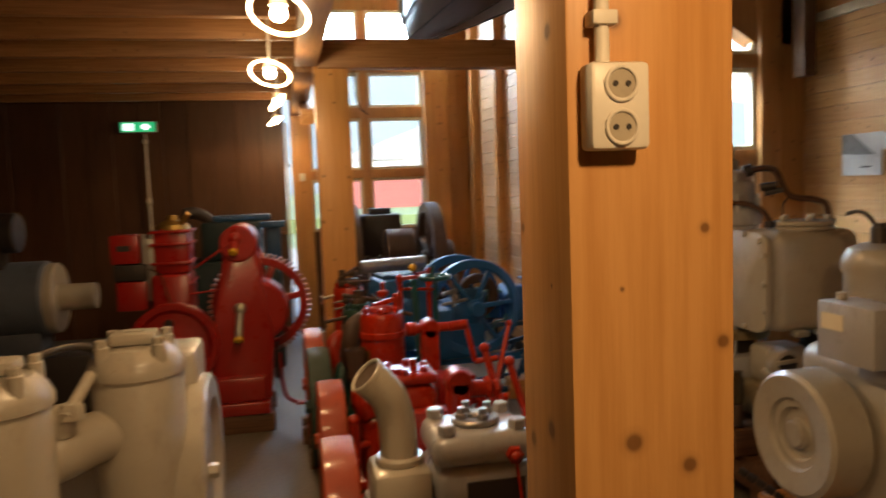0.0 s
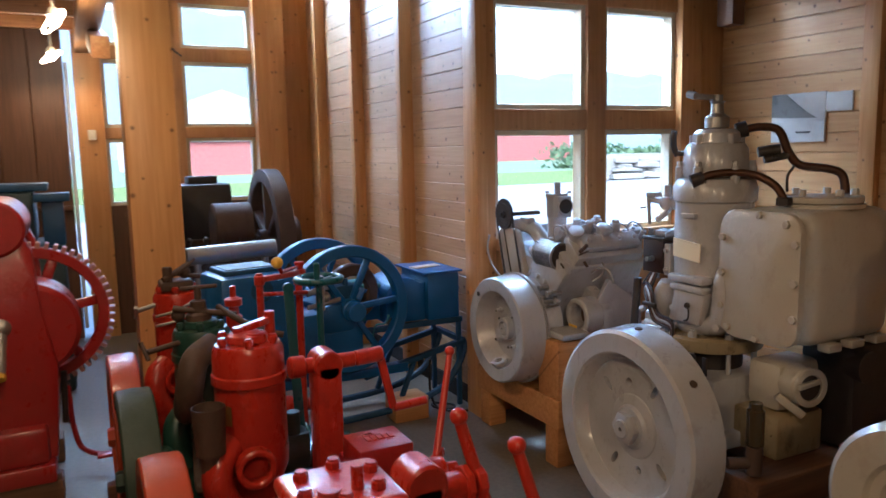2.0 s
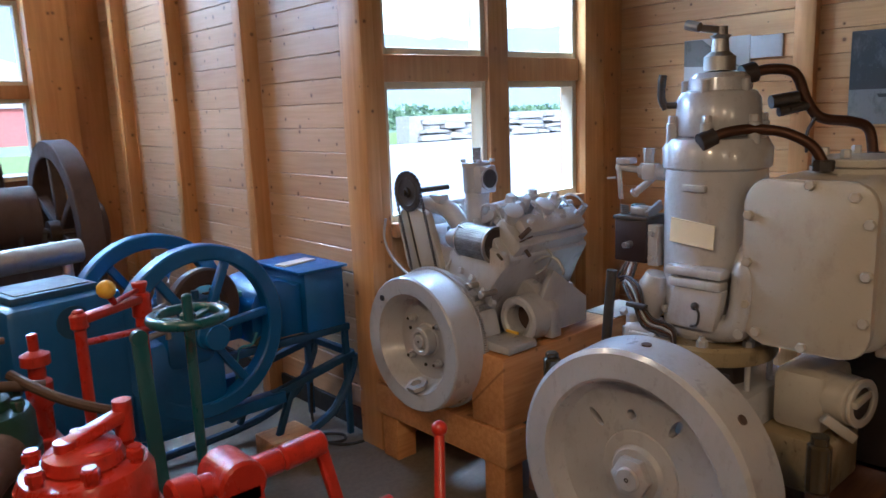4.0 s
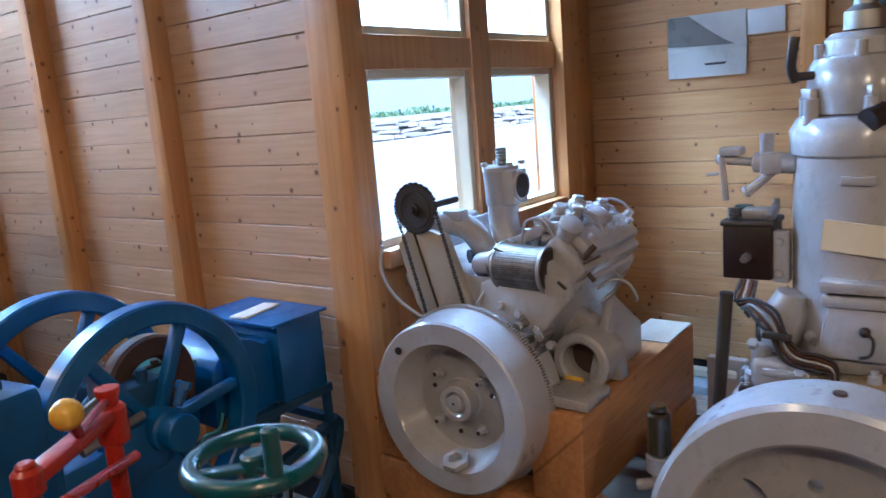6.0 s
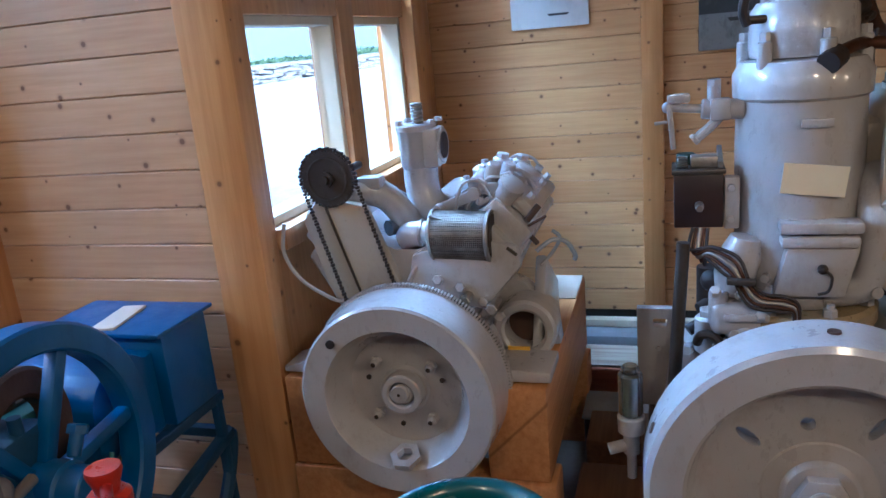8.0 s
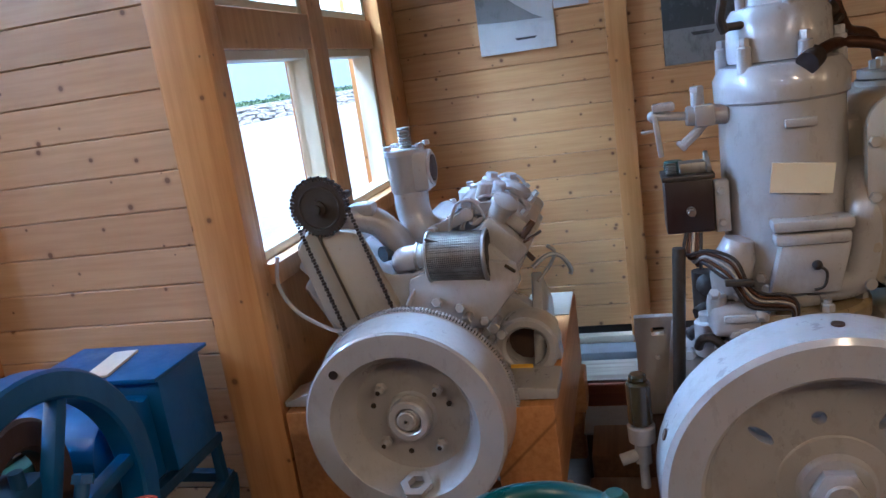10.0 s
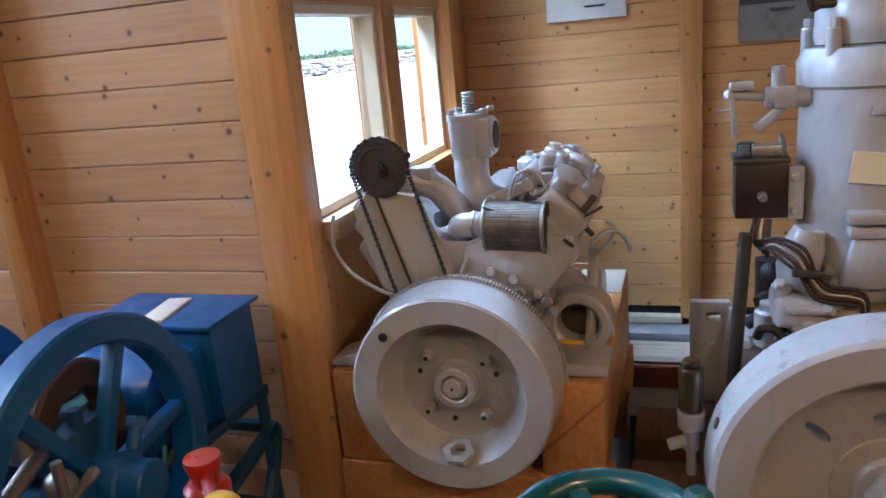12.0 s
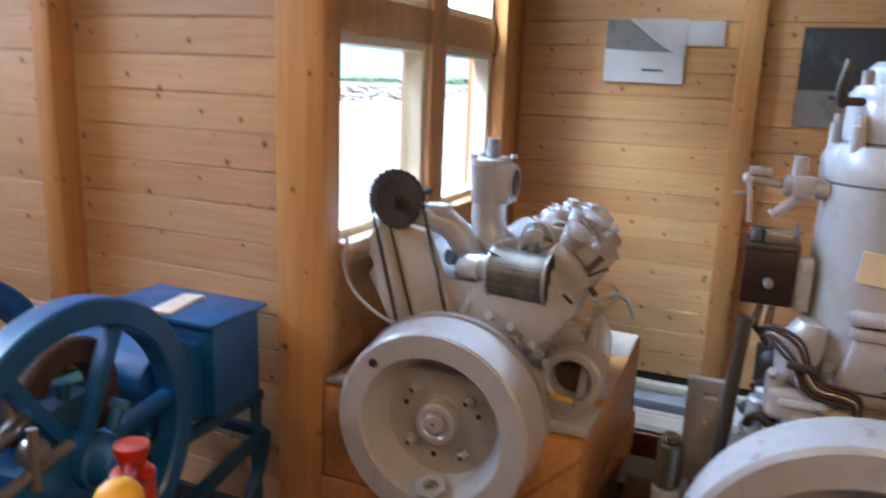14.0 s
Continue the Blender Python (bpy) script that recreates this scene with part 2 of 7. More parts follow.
class Shape:
    """A bmesh that gathers simple solids."""

    def __init__(self):
        self.bm = bmesh.new()

    def box(self, x0, x1, y0, y1, z0, z1, bevel=0.0, m=None, seg=2):
        r = bmesh.ops.create_cube(self.bm, size=1.0)
        vs = r["verts"]
        bmesh.ops.scale(self.bm, vec=(abs(x1 - x0), abs(y1 - y0), abs(z1 - z0)), verts=vs)
        bmesh.ops.translate(self.bm, vec=((x0 + x1) / 2, (y0 + y1) / 2, (z0 + z1) / 2), verts=vs)
        if m is not None:
            bmesh.ops.transform(self.bm, matrix=m, verts=vs)
        if bevel:
            es = list({e for v in vs for e in v.link_edges})
            bmesh.ops.bevel(self.bm, geom=es, offset=bevel, segments=seg, affect='EDGES', profile=0.5)
        return self

    def lathe(self, profile, at, axis=(0, 0, 1), seg=32, m=None):
        """Turns (radius, height) pairs round an axis."""
        t = Matrix.Translation(at) @ orient(axis)
        if m is not None:
            t = m @ t
        rings = []
        for r, h in profile:
            if r < 1e-5:
                rings.append([self.bm.verts.new(t @ Vector((0, 0, h)))])
            else:
                rings.append([self.bm.verts.new(t @ Vector((r * math.cos(2 * math.pi * i / seg), r * math.sin(2 * math.pi * i / seg), h))) for i in range(seg)])
        for a, b in zip(rings, rings[1:]):
            for i in range(seg):
                j = (i + 1) % seg
                if len(a) == 1 and len(b) == 1:
                    continue
                if len(a) == 1:
                    self.bm.faces.new((a[0], b[i], b[j]))
                elif len(b) == 1:
                    self.bm.faces.new((a[i], a[j], b[0]))
                else:
                    self.bm.faces.new((a[i], a[j], b[j], b[i]))
        return self

    def rod(self, a, b, r, r2=None, seg=16, round_=0.0):
        a, b = Vector(a), Vector(b)
        h = (b - a).length
        r2 = r if r2 is None else r2
        e = round_
        prof = [(0, 0), (r - e, 0), (r, e), (r2, h - e), (r2 - e, h), (0, h)] if e else [(0, 0), (r, 0), (r2, h), (0, h)]
        return self.lathe(prof, a, b - a, seg)

    def ring(self, at, axis, r_in, r_out, h, seg=40, edge=0.004):
        e = edge
        return self.lathe([(r_in, e), (r_in + e, 0), (r_out - e, 0), (r_out, e), (r_out, h - e), (r_out - e, h), (r_in + e, h), (r_in, h - e), (r_in, e)], at, axis, seg)

    def tube(self, pts, r, seg=10, closed=False):
        """A round bar bent along smooth points."""
        pts = [Vector(p) for p in pts]
        n = len(pts)
        path = []
        rng = n if closed else n - 1
        for i in range(rng):
            p0 = pts[(i - 1) % n] if closed or i > 0 else pts[i]
            p1, p2 = pts[i], pts[(i + 1) % n]
            p3 = pts[(i + 2) % n] if closed or i + 2 < n else p2
            for k in range(6):
                t = k / 6
                path.append(0.5 * ((2 * p1) + (p2 - p0) * t + (2 * p0 - 5 * p1 + 4 * p2 - p3) * t * t + (3 * p1 - p0 - 3 * p2 + p3) * t ** 3))
        if not closed:
            path.append(pts[-1])
        rings, up = [], Vector((0, 0, 1))
        m = len(path)
        for i, p in enumerate(path):
            d = (path[(i + 1) % m] - path[i - 1]) if closed else (path[min(i + 1, m - 1)] - path[max(i - 1, 0)])
            d.normalize()
            side = d.cross(up)
            if side.length < 0.1:
                side = d.cross(Vector((1, 0, 0)))
            side.normalize()
            up = side.cross(d).normalized()
            rings.append([self.bm.verts.new(p + r * (math.cos(2 * math.pi * j / seg) * side + math.sin(2 * math.pi * j / seg) * up)) for j in range(seg)])
        for i in range(m if closed else m - 1):
            a, b = rings[i], rings[(i + 1) % m]
            for j in range(seg):
                self.bm.faces.new((a[j], a[(j + 1) % seg], b[(j + 1) % seg], b[j]))
        if not closed:
            self.bm.faces.new(rings[0])
            self.bm.faces.new(rings[-1])
        return self

    def bar(self, a, b, w, h, bevel=0.003, up=(0, 0, 1)):
        """A flat bar of width w and height h between two points."""
        a, b = Vector(a), Vector(b)
        d = (b - a).normalized()
        s = d.cross(Vector(up))
        if s.length < 0.05:
            s = d.cross(Vector((1, 0, 0)))
        s.normalize()
        u = s.cross(d)
        t = Matrix((s, d, u)).transposed().to_4x4()
        t.translation = (a + b) / 2
        return self.box(-w / 2, w / 2, -(b - a).length / 2, (b - a).length / 2, -h / 2, h / 2, bevel, t)

    def ball(self, at, r, squash=1.0, seg=20):
        return self.lathe([(r * math.sin(math.pi * i / 10), -r * squash * math.cos(math.pi * i / 10)) for i in range(11)], at, (0, 0, 1), seg)

    def hexnut(self, at, axis, r, h):
        return self.lathe([(0, 0), (r, 0), (r, h * 0.85), (r * 0.85, h), (0, h)], at, axis, 6)

    def prism(self, poly, axis, a, b, bevel=0.0):
        """A flat outline of (u, v) pairs pushed along 'x', 'y' or 'z' from a to b."""
        def p(u, v, w):
            return {'x': (w, u, v), 'y': (u, w, v), 'z': (u, v, w)}[axis]
        lo = [self.bm.verts.new(p(u, v, a)) for u, v in poly]
        hi = [self.bm.verts.new(p(u, v, b)) for u, v in poly]
        fs = [self.bm.faces.new(lo), self.bm.faces.new(hi)]
        n = len(poly)
        for i in range(n):
            fs.append(self.bm.faces.new((lo[i], lo[(i + 1) % n], hi[(i + 1) % n], hi[i])))
        if bevel:
            es = list({e for f in fs for e in f.edges})
            bmesh.ops.bevel(self.bm, geom=es, offset=bevel, segments=2, affect='EDGES', profile=0.5)
        return self

    def mesh(self, name, smooth=35):
        bmesh.ops.recalc_face_normals(self.bm, faces=self.bm.faces)
        me = bpy.data.meshes.new(name)
        for f in self.bm.faces:
            f.smooth = True
        for e in self.bm.edges:
            if len(e.link_faces) == 2 and e.calc_face_angle(0) > radians(smooth):
                e.smooth = False
        self.bm.to_mesh(me)
        self.bm.free()
        return me


def part(name, shape, material, parent=None, label="", base=None):
    """Links a shape as one mesh object under a thing or a part; base gives a top-level thing its origin."""
    me = shape.mesh(name)
    me.materials.append(material)
    ob = new(name, me)
    if parent is not None:
        ob.parent = parent
        top = parent
        while top.parent is not None:
            top = top.parent
        ob.matrix_parent_inverse = top.matrix_basis.inverted() if parent is top else Matrix()
    if label:
        ob["label"] = label
    return ob


def thing(name, base, label, category, group="", kind=""):
    ob = new(name)
    ob.empty_display_size = 0.1
    ob.matrix_basis = Matrix.Translation(base)
    return tagged(ob, label, category, group, kind)


def structure(name, shape, material, label="", category=""):
    ob = part(name, shape, material)
    return tagged(ob, label, category, "", "structure")

# ---- the building ----
XW, YN, XR, YW = 2.12, 7.9, 3.85, 4.65     # inner wall, north window wall, east wall, corner window wall
FLOOR_W, FLOOR_S, TOP = -5.0, -3.2, 3.9

structure("floor", Shape().box(FLOOR_W, XR + 0.2, FLOOR_S, YN + 0.2, -0.15, 0), M_FLOOR, "worn grey-brown painted concrete floor", "floor")

# joists and the low board ceiling
structure("ceiling_low", Shape().box(FLOOR_W, 0.45, FLOOR_S, YN, 2.66, 2.70), M_BEAM_X, "low ceiling of dark pine boards", "ceiling")
structure("ceiling_high", Shape().box(FLOOR_W, XR + 0.2, FLOOR_S, YN + 0.2, TOP, TOP + 0.05), M_BEAM_Y, "high roof underside of pine boards", "ceiling")
structure("closing_wall_above", Shape().box(0.43, 0.47, FLOOR_S, 4.6, 2.7, TOP), M_BEAM_Y, "pine boarding above the low ceiling", "wall")


def joist(y):
    return tagged(part("ceiling_joist", Shape().box(FLOOR_W, 0.36, y - 0.035, y + 0.035, 2.44, 2.66, 0.004), M_BEAM_X), "sawn pine ceiling joist", "joist", "ceiling joists", "structure")


for i in range(18):
    joist(-2.6 + i * 0.6)

# outer walls that close the place
structure("wall_west", Shape().box(FLOOR_W - 0.15, FLOOR_W, FLOOR_S, YN, 0, TOP), M_PLANK_DARK, "dark plank wall", "wall")
structure("wall_south", Shape().box(FLOOR_W, XR, FLOOR_S - 0.15, FLOOR_S, 0, TOP), M_PLANK_DARK, "dark plank wall", "wall")


def cladding(name, label, x, y0, y1, z0, z1, pitch, mat, side=1):
    """A wall along y: a backing sheet with one board object for each course."""
    wall = structure(name, Shape().box(x + 0.022, x + 0.14, y0, y1, z0, z1), M_BEAM_Y, label, "wall")
    n = int((z1 - z0) / pitch)
    me = Shape().box(0, 0.02, y0 + 0.002, y1 - 0.002, 0.0010, pitch - 0.0010, 0.0029, seg=1).mesh("board")
    me.materials.append(mat)
    for i in range(n):
        b = new("board", me)
        b.parent = wall
        b.location = (x, 0, z0 + i * pitch)
    return wall


cladding("wall_east", "horizontal pine board wall with many knots", XR, FLOOR_S, YW + 0.05, 0.13, TOP, 0.108, M_PINE_Y)
cladding("wall_inner_east", "horizontal pine board wall between studs, coloured paler for daylight", XW, 4.80, YN, 0.10, TOP, 0.108, M_PINE_DAYLIT)
# Black strip puts the gap's shade under the boards into colour.
structure("baseboard", Shape().box(XR + 0.012, XR + 0.14, FLOOR_S, YW, 0.0, 0.128), M_RUBBER, "black strip standing in for the dark gap under the lowest board", "baseboard")
structure("wall_foot_strip", Shape().box(XR - 0.045, XR + 0.01, FLOOR_S, YW, 0.056, 0.092, 0.003), M_CASEMENT, "cream wooden strip along the wall foot", "trim")
structure("wall_foot_ledge", Shape().box(XR - 0.16, XR + 0.01, FLOOR_S, YW, 0.0, 0.054, 0.006), M_LEDGE, "pale grey painted ledge along the wall foot", "trim")
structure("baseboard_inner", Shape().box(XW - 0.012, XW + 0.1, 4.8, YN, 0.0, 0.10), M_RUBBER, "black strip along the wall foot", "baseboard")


def stud(x0, x1, y0, y1, z0=0.0, z1=TOP, mat=None, name="wall_stud", label="planed pine wall stud"):
    return tagged(part(name, Shape().box(x0, x1, y0, y1, z0, z1, 0.004), mat or M_POST), label, "stud", "wall studs", "structure")


for y in (5.66, 6.55, 7.42):
    stud(XW - 0.085, XW + 0.02, y - 0.04, y + 0.04)
stud(XR - 0.045, XR + 0.01, 3.62, 3.715)
stud(XR - 0.045, XR + 0.01, 2.35, 2.445)
# corner of the inner wall and the corner window
stud(2.045, 2.112, YW, YW + 0.15, name="corner_post", label="stout pine corner post")
stud(2.115, 2.17, YW + 0.02, YW + 0.2, name="window_jamb_post", label="pine window jamb post")
stud(3.46, 3.62, YW - 0.02, YW + 0.15, name="window_jamb_post", label="pine window jamb post")
stud(3.625, XR, YW + 0.03, YW + 0.15, name="corner_infill", label="pine corner infill board")
# the north window wall
stud(1.62, 1.88, YN - 0.12, YN + 0.05, name="corner_post", label="broad pine corner post")
stud(1.885, XW + 0.14, YN - 0.02, YN + 0.1, name="corner_infill", label="pine corner infill board")


def window(name, label, x0, x1, y, bars, rails, z0, z1, slope=None):
    """A fixed pine window: mullions (x0, x1) and rails (z0, z1), with one pane in each light."""
    w = thing(name, ((x0 + x1) / 2, y, z0), label, "window", kind="structure")
    for a, b in bars:
        part("mullion", Shape().box(a, b, y, y + 0.12, z0, z1, 0.004), M_FRAME, w)
    xs = [x0] + [v for ab in bars for v in ab] + [x1]
    zs = [z0] + [v for ab in rails for v in ab] + [z1]
    for i in range(0, len(xs), 2):
        for a, b in rails:
            part("rail", Shape().box(xs[i] + 0.001, xs[i + 1] - 0.001, y + 0.004, y + 0.12, a, b, 0.004), M_FRAME, w)
        for k in range(0, len(zs), 2):
            xa, xb, za, zb = xs[i], xs[i + 1], zs[k], zs[k + 1]
            c = Shape()
            for q in ((xa, xa + 0.03, za, zb), (xb - 0.03, xb, za, zb), (xa + 0.03, xb - 0.03, za, za + 0.03), (xa + 0.03, xb - 0.03, zb - 0.03, zb)):
                c.box(q[0], q[1], y + 0.022, y + 0.10, q[2], q[3], 0.003, seg=1)
            part("casement", c, M_CASEMENT, w)
            p = part("pane", Shape().box(xa + 0.03, xb - 0.03, y + 0.075, y + 0.08, za + 0.03, zb - 0.03), M_GLASS, w)
            p.visible_shadow = False
    return w


window("window_1", "tall pine window of many panes in the north wall", 0.40, 1.62, YN, [(0.945, 1.03)], [(1.63, 1.72), (2.27, 2.38), (2.75, 2.9)], 1.08, 3.4)
window("window_2", "pine window of divided panes by the corner", 2.17, 3.46, YW + 0.02, [(2.785, 2.915)], [(1.582, 1.695), (2.275, 2.37)], 0.99, 2.62)
structure("wall_below_window_2", Shape().box(2.17, 3.46, YW + 0.05, YW + 0.2, 0, 0.93), M_FRAME, "pine boarding below the window", "wall")
structure("window_sill_2", Shape().box(2.17, 3.46, YW - 0.01, YW + 0.2, 0.93, 0.99, 0.004), M_FRAME, "pine window sill", "trim")
structure("wall_above_window_2", Shape().prism([(2.17, 2.62), (3.16, 2.62), (3.46, 2.44), (XR, 2.44), (XR, TOP), (2.17, TOP)], 'y', YW + 0.03, YW + 0.2), M_FRAME, "pine gable boarding above the window", "wall")
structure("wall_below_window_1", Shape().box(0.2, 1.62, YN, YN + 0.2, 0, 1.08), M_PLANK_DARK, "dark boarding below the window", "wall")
structure("wall_above_window_1", Shape().box(0.2, 1.62, YN, YN + 0.2, 3.4, TOP), M_FRAME, "boarding above the window", "wall")
stud(0.20, 0.40, YN - 0.06, YN + 0.1, name="door_jamb_post", label="pine jamb post beside the door")

# dark plank wall beside the north window
_dw = structure("wall_north", Shape().box(FLOOR_W, 0.13, YN + 0.03, YN + 0.2, 0, TOP), M_PLANK_DARK, "dark stained upright plank wall", "wall")
_pm = Shape().box(0, 0.238, 0, 0.03, 0, 2.66, 0.004, seg=1).mesh("plank")
_pm.materials.append(M_PLANK_DARK)
for i in range(21):
    b = new("plank", _pm)
    b.parent = _dw
    b.location = (0.13 - 0.24 * (i + 1), YN + (0.0 if i % 2 else 0.012), 0)
part("ledge", Shape().box(-0.30, 0.13, YN - 0.03, YN, 1.06, 1.10, 0.004), M_PLANK_DARK, _dw)

# posts and beams of the frame
stud(0.335, 0.555, 4.75, 4.95, 0, 2.44, name="post", label="thick laminated pine post")
structure("beam_cross", Shape().box(0.36, 2.10, 4.70, 4.82, 2.29, 2.47, 0.005), M_BEAM_X, "pine cross beam", "beam")
structure("beam_main", Shape().box(0.22, 0.36, FLOOR_S, 4.72, 2.30, 2.44, 0.006), M_BEAM_Y, "pine main beam carrying the joists", "beam")
structure("beam_north", Shape().box(0.22, 0.36, 4.96, YN, 2.30, 2.44, 0.006), M_BEAM_Y, "pine main beam carrying the joists", "beam")
stud(0.415, 0.612, 0.60, 0.775, 0, TOP, name="post", label="thick laminated pine post with a socket")

# ---- outside ----
M_GRASS = plain("pale_meadow", (0.075, 0.11, 0.04), 0.9)
M_BEACH = plain("pale_gravel", (0.18, 0.178, 0.17), 0.9)
# The hill's base colour has the haze of distance mixed in.
M_HILL = plain("haze_tinted_hill", (0.085, 0.11, 0.122), 0.95)
M_REDHOUSE = plain("red_boathouse_boards", (0.15, 0.04, 0.034), 0.8)
M_WHITEHOUSE = plain("white_house_boards", (0.32, 0.32, 0.32), 0.7)
M_ROOF = plain("pale_roof", (0.16, 0.165, 0.175), 0.7)
M_STONE = plain("grey_stone", (0.12, 0.117, 0.11), 0.9)
M_LEAF = plain("hedge_leaves", (0.03, 0.06, 0.02), 0.8)


def ground():
    bm = Shape()
    n = 48
    grid = []
    for i in range(n + 1):
        row = []
        for j in range(n + 1):
            x, y = -1400 + 2800 * i / n, 8.25 + 1500 * (j / n) ** 2.5
            row.append(bm.bm.verts.new((x, y, -0.32 + 0.15 * noise.noise((x * 0.05, y * 0.05, 0)))))
        grid.append(row)
    for i in range(n):
        for j in range(n):
            bm.bm.faces.new((grid[i][j], grid[i + 1][j], grid[i + 1][j + 1], grid[i][j + 1]))
    structure("ground", bm, M_GRASS, "pale green meadow outside the windows", "ground")


ground()
structure("shore", Shape().box(3.9, 130, 4.95, 29.6, -0.40, -0.14).box(-6, 3.9, 8.25, 22, -0.40, -0.14), M_BEACH, "pale sunlit gravel yard outside", "ground")


def hills():
    """A far ridge of several crests, one mesh."""
    bm = Shape()
    cols, rows = 160, 14
    grid = []
    for i in range(cols + 1):
        a = radians(-70 + 160 * i / cols)
        deg = math.degrees(a)
        top = 150 - 75 * min(1, max(0, (deg - 12) / 22)) + 22 * noise.noise((deg * 0.09, 3.1, 0)) + 7 * noise.noise((deg * 0.5, 1.7, 0))
        col = []
        for j in range(rows + 1):
            t = j / rows
            d = 420 + 420 * t
            z = -0.5 + top * t ** 0.8 + 5 * t * noise.noise((deg * 0.4, t * 6, 5))
            col.append(bm.bm.verts.new((d * math.sin(a), d * math.cos(a), z)))
        grid.append(col)
    for i in range(cols):
        for j in range(rows):
            bm.bm.faces.new((grid[i][j], grid[i + 1][j], grid[i + 1][j + 1], grid[i][j + 1]))
    structure("backdrop", bm, M_HILL, "mountainside across the water, tinted blue-green for haze", "hill")


hills()


def house(x, y, w, d, wall_h, roof_h, wall_mat, label, windows=3):
    h = thing("house", (x, y, -0.35), label, "house")
    part("wall", Shape().box(x - w / 2, x + w / 2, y, y + d, -0.35, wall_h), wall_mat, h)
    part("roof", Shape().prism([(x - w / 2 - 0.2, wall_h), (x + w / 2 + 0.2, wall_h), (x, wall_h + roof_h)], 'y', y - 0.2, y + d + 0.2), M_ROOF, h)
    for k in range(windows):
        cx = x - w / 2 + w * (k + 0.5) / windows
        part("window", Shape().box(cx - 0.35, cx + 0.35, y - 0.04, y - 0.002, wall_h * 0.35, wall_h * 0.75), M_WHITEHOUSE, h)
    return h


house(8.6, 44, 9.5, 6, 2.2, 1.3, M_REDHOUSE, "red boarded boathouse with a pale roof", 0)
house(17, 92, 22, 10, 5.0, 4.0, M_WHITEHOUSE, "white boarded house with a grey gable roof", 4)
house(36.8, 60, 13, 6, 3.1, 0.9, M_REDHOUSE, "long red boathouse on the shore", 0)
house(-4, 70, 9, 8, 4.0, 3.0, M_WHITEHOUSE, "white boarded house with a grey gable roof", 3)


def stone_wall():
    w = thing("stone_wall", (36, 30, -0.4), "dry stone sea wall of grey boulders", "wall")
    rng = random.Random(4)
    me = Shape().box(-0.5, 0.5, -0.5, 0.5, -0.5, 0.5, 0.2, seg=1).mesh("stone")
    me.materials.append(M_STONE)
    part("core", Shape().box(23.5, 112, 30.5, 31.5, -0.4, 1.1), M_STONE, w)
    for r in range(5):
        x = 23.5 + rng.random()
        while x < 112:
            ln, hh = rng.uniform(0.7, 2.2), rng.uniform(0.2, 0.36)
            s = new("stone", me)
            s.parent = w
            s.location = (x + ln / 2 - 36, 0.14 * rng.uniform(-1, 1) + 0.12 * r, 0.1 + r * 0.285 + rng.uniform(-0.04, 0.04))
            s.scale = (ln, 0.8, hh)
            s.rotation_euler = (rng.uniform(-0.15, 0.15), rng.uniform(-0.09, 0.09), rng.uniform(-0.25, 0.25))
            x += ln + rng.uniform(0.0, 0.25)
    return w


stone_wall()


def hedge():
    """Leaf clumps along the top of the bank, one mesh of many small leaves."""
    rng = random.Random(8)
    verts, faces = [], []
    for k in range(11000):
        c = rng.random()
        x = 24 + 84 * c + rng.gauss(0, 0.3)
        y = 35 + rng.gauss(0, 0.7)
        top = 1.1 + 0.9 * abs(noise.noise((x * 0.35, 0, 2)))
        z = 0.2 + top * rng.random()
        r = rng.uniform(0.07, 0.16)
        q = Euler((rng.uniform(0, 3), rng.uniform(0, 3), rng.uniform(0, 3))).to_matrix()
        i = len(verts)
        for u, v in ((-1, -0.6), (1, -0.6), (1, 0.6), (-1, 0.6)):
            verts.append(Vector((x, y, z)) + q @ Vector((u * r, v * r, 0)))
        faces.append((i, i + 1, i + 2, i + 3))
    me = bpy.data.meshes.new("hedge")
    me.from_pydata(verts, [], faces)
    me.materials.append(M_LEAF)
    tagged(new("hedge", me), "green shrubs growing along the bank", "shrub", "", "stuff")


hedge()
structure("bank", Shape().box(-60, 140, 31.5, 59.5, -0.5, 0.35), M_GRASS, "grassy bank behind the sea wall", "ground")

M_OILY = paint("oil_stained_grey", (0.30, 0.23, 0.12), 0.25, (0.05, 0.025, 0.008), 0.9, lumps=0.2)
M_SMOKE = paint("smoked_glass", (0.05, 0.035, 0.015), 0.08, (0.02, 0.015, 0.01), 0.2, lumps=0.02, coat=0.8)


def sieve():
    m, nt, bs = nodes_of("perforated_metal")
    v = nt.nodes.new("ShaderNodeTexVoronoi")
    v.inputs["Scale"].default_value = 1.0
    v.inputs["Randomness"].default_value = 0.15
    link(nt, coords(nt, (190, 190, 190)), v.inputs["Vector"])
    dirt = noise_tex(nt, coords(nt, (18, 18, 18)), 1.0, 5)
    c = ramp(nt, dirt, [(0.35, (0.11, 0.09, 0.07)), (0.7, (0.26, 0.23, 0.19))])
    c = blend(nt, ramp(nt, v.outputs["Distance"], [(0.25, (1, 1, 1)), (0.42, (0, 0, 0))]), c, (0.02, 0.016, 0.012))
    link(nt, c, bs.inputs["Base Color"])
    bs.inputs["Metallic"].default_value = 0.6
    bs.inputs["Roughness"].default_value = 0.45
    bump(nt, bs, v.outputs["Distance"], 0.4, 0.003)
    return m


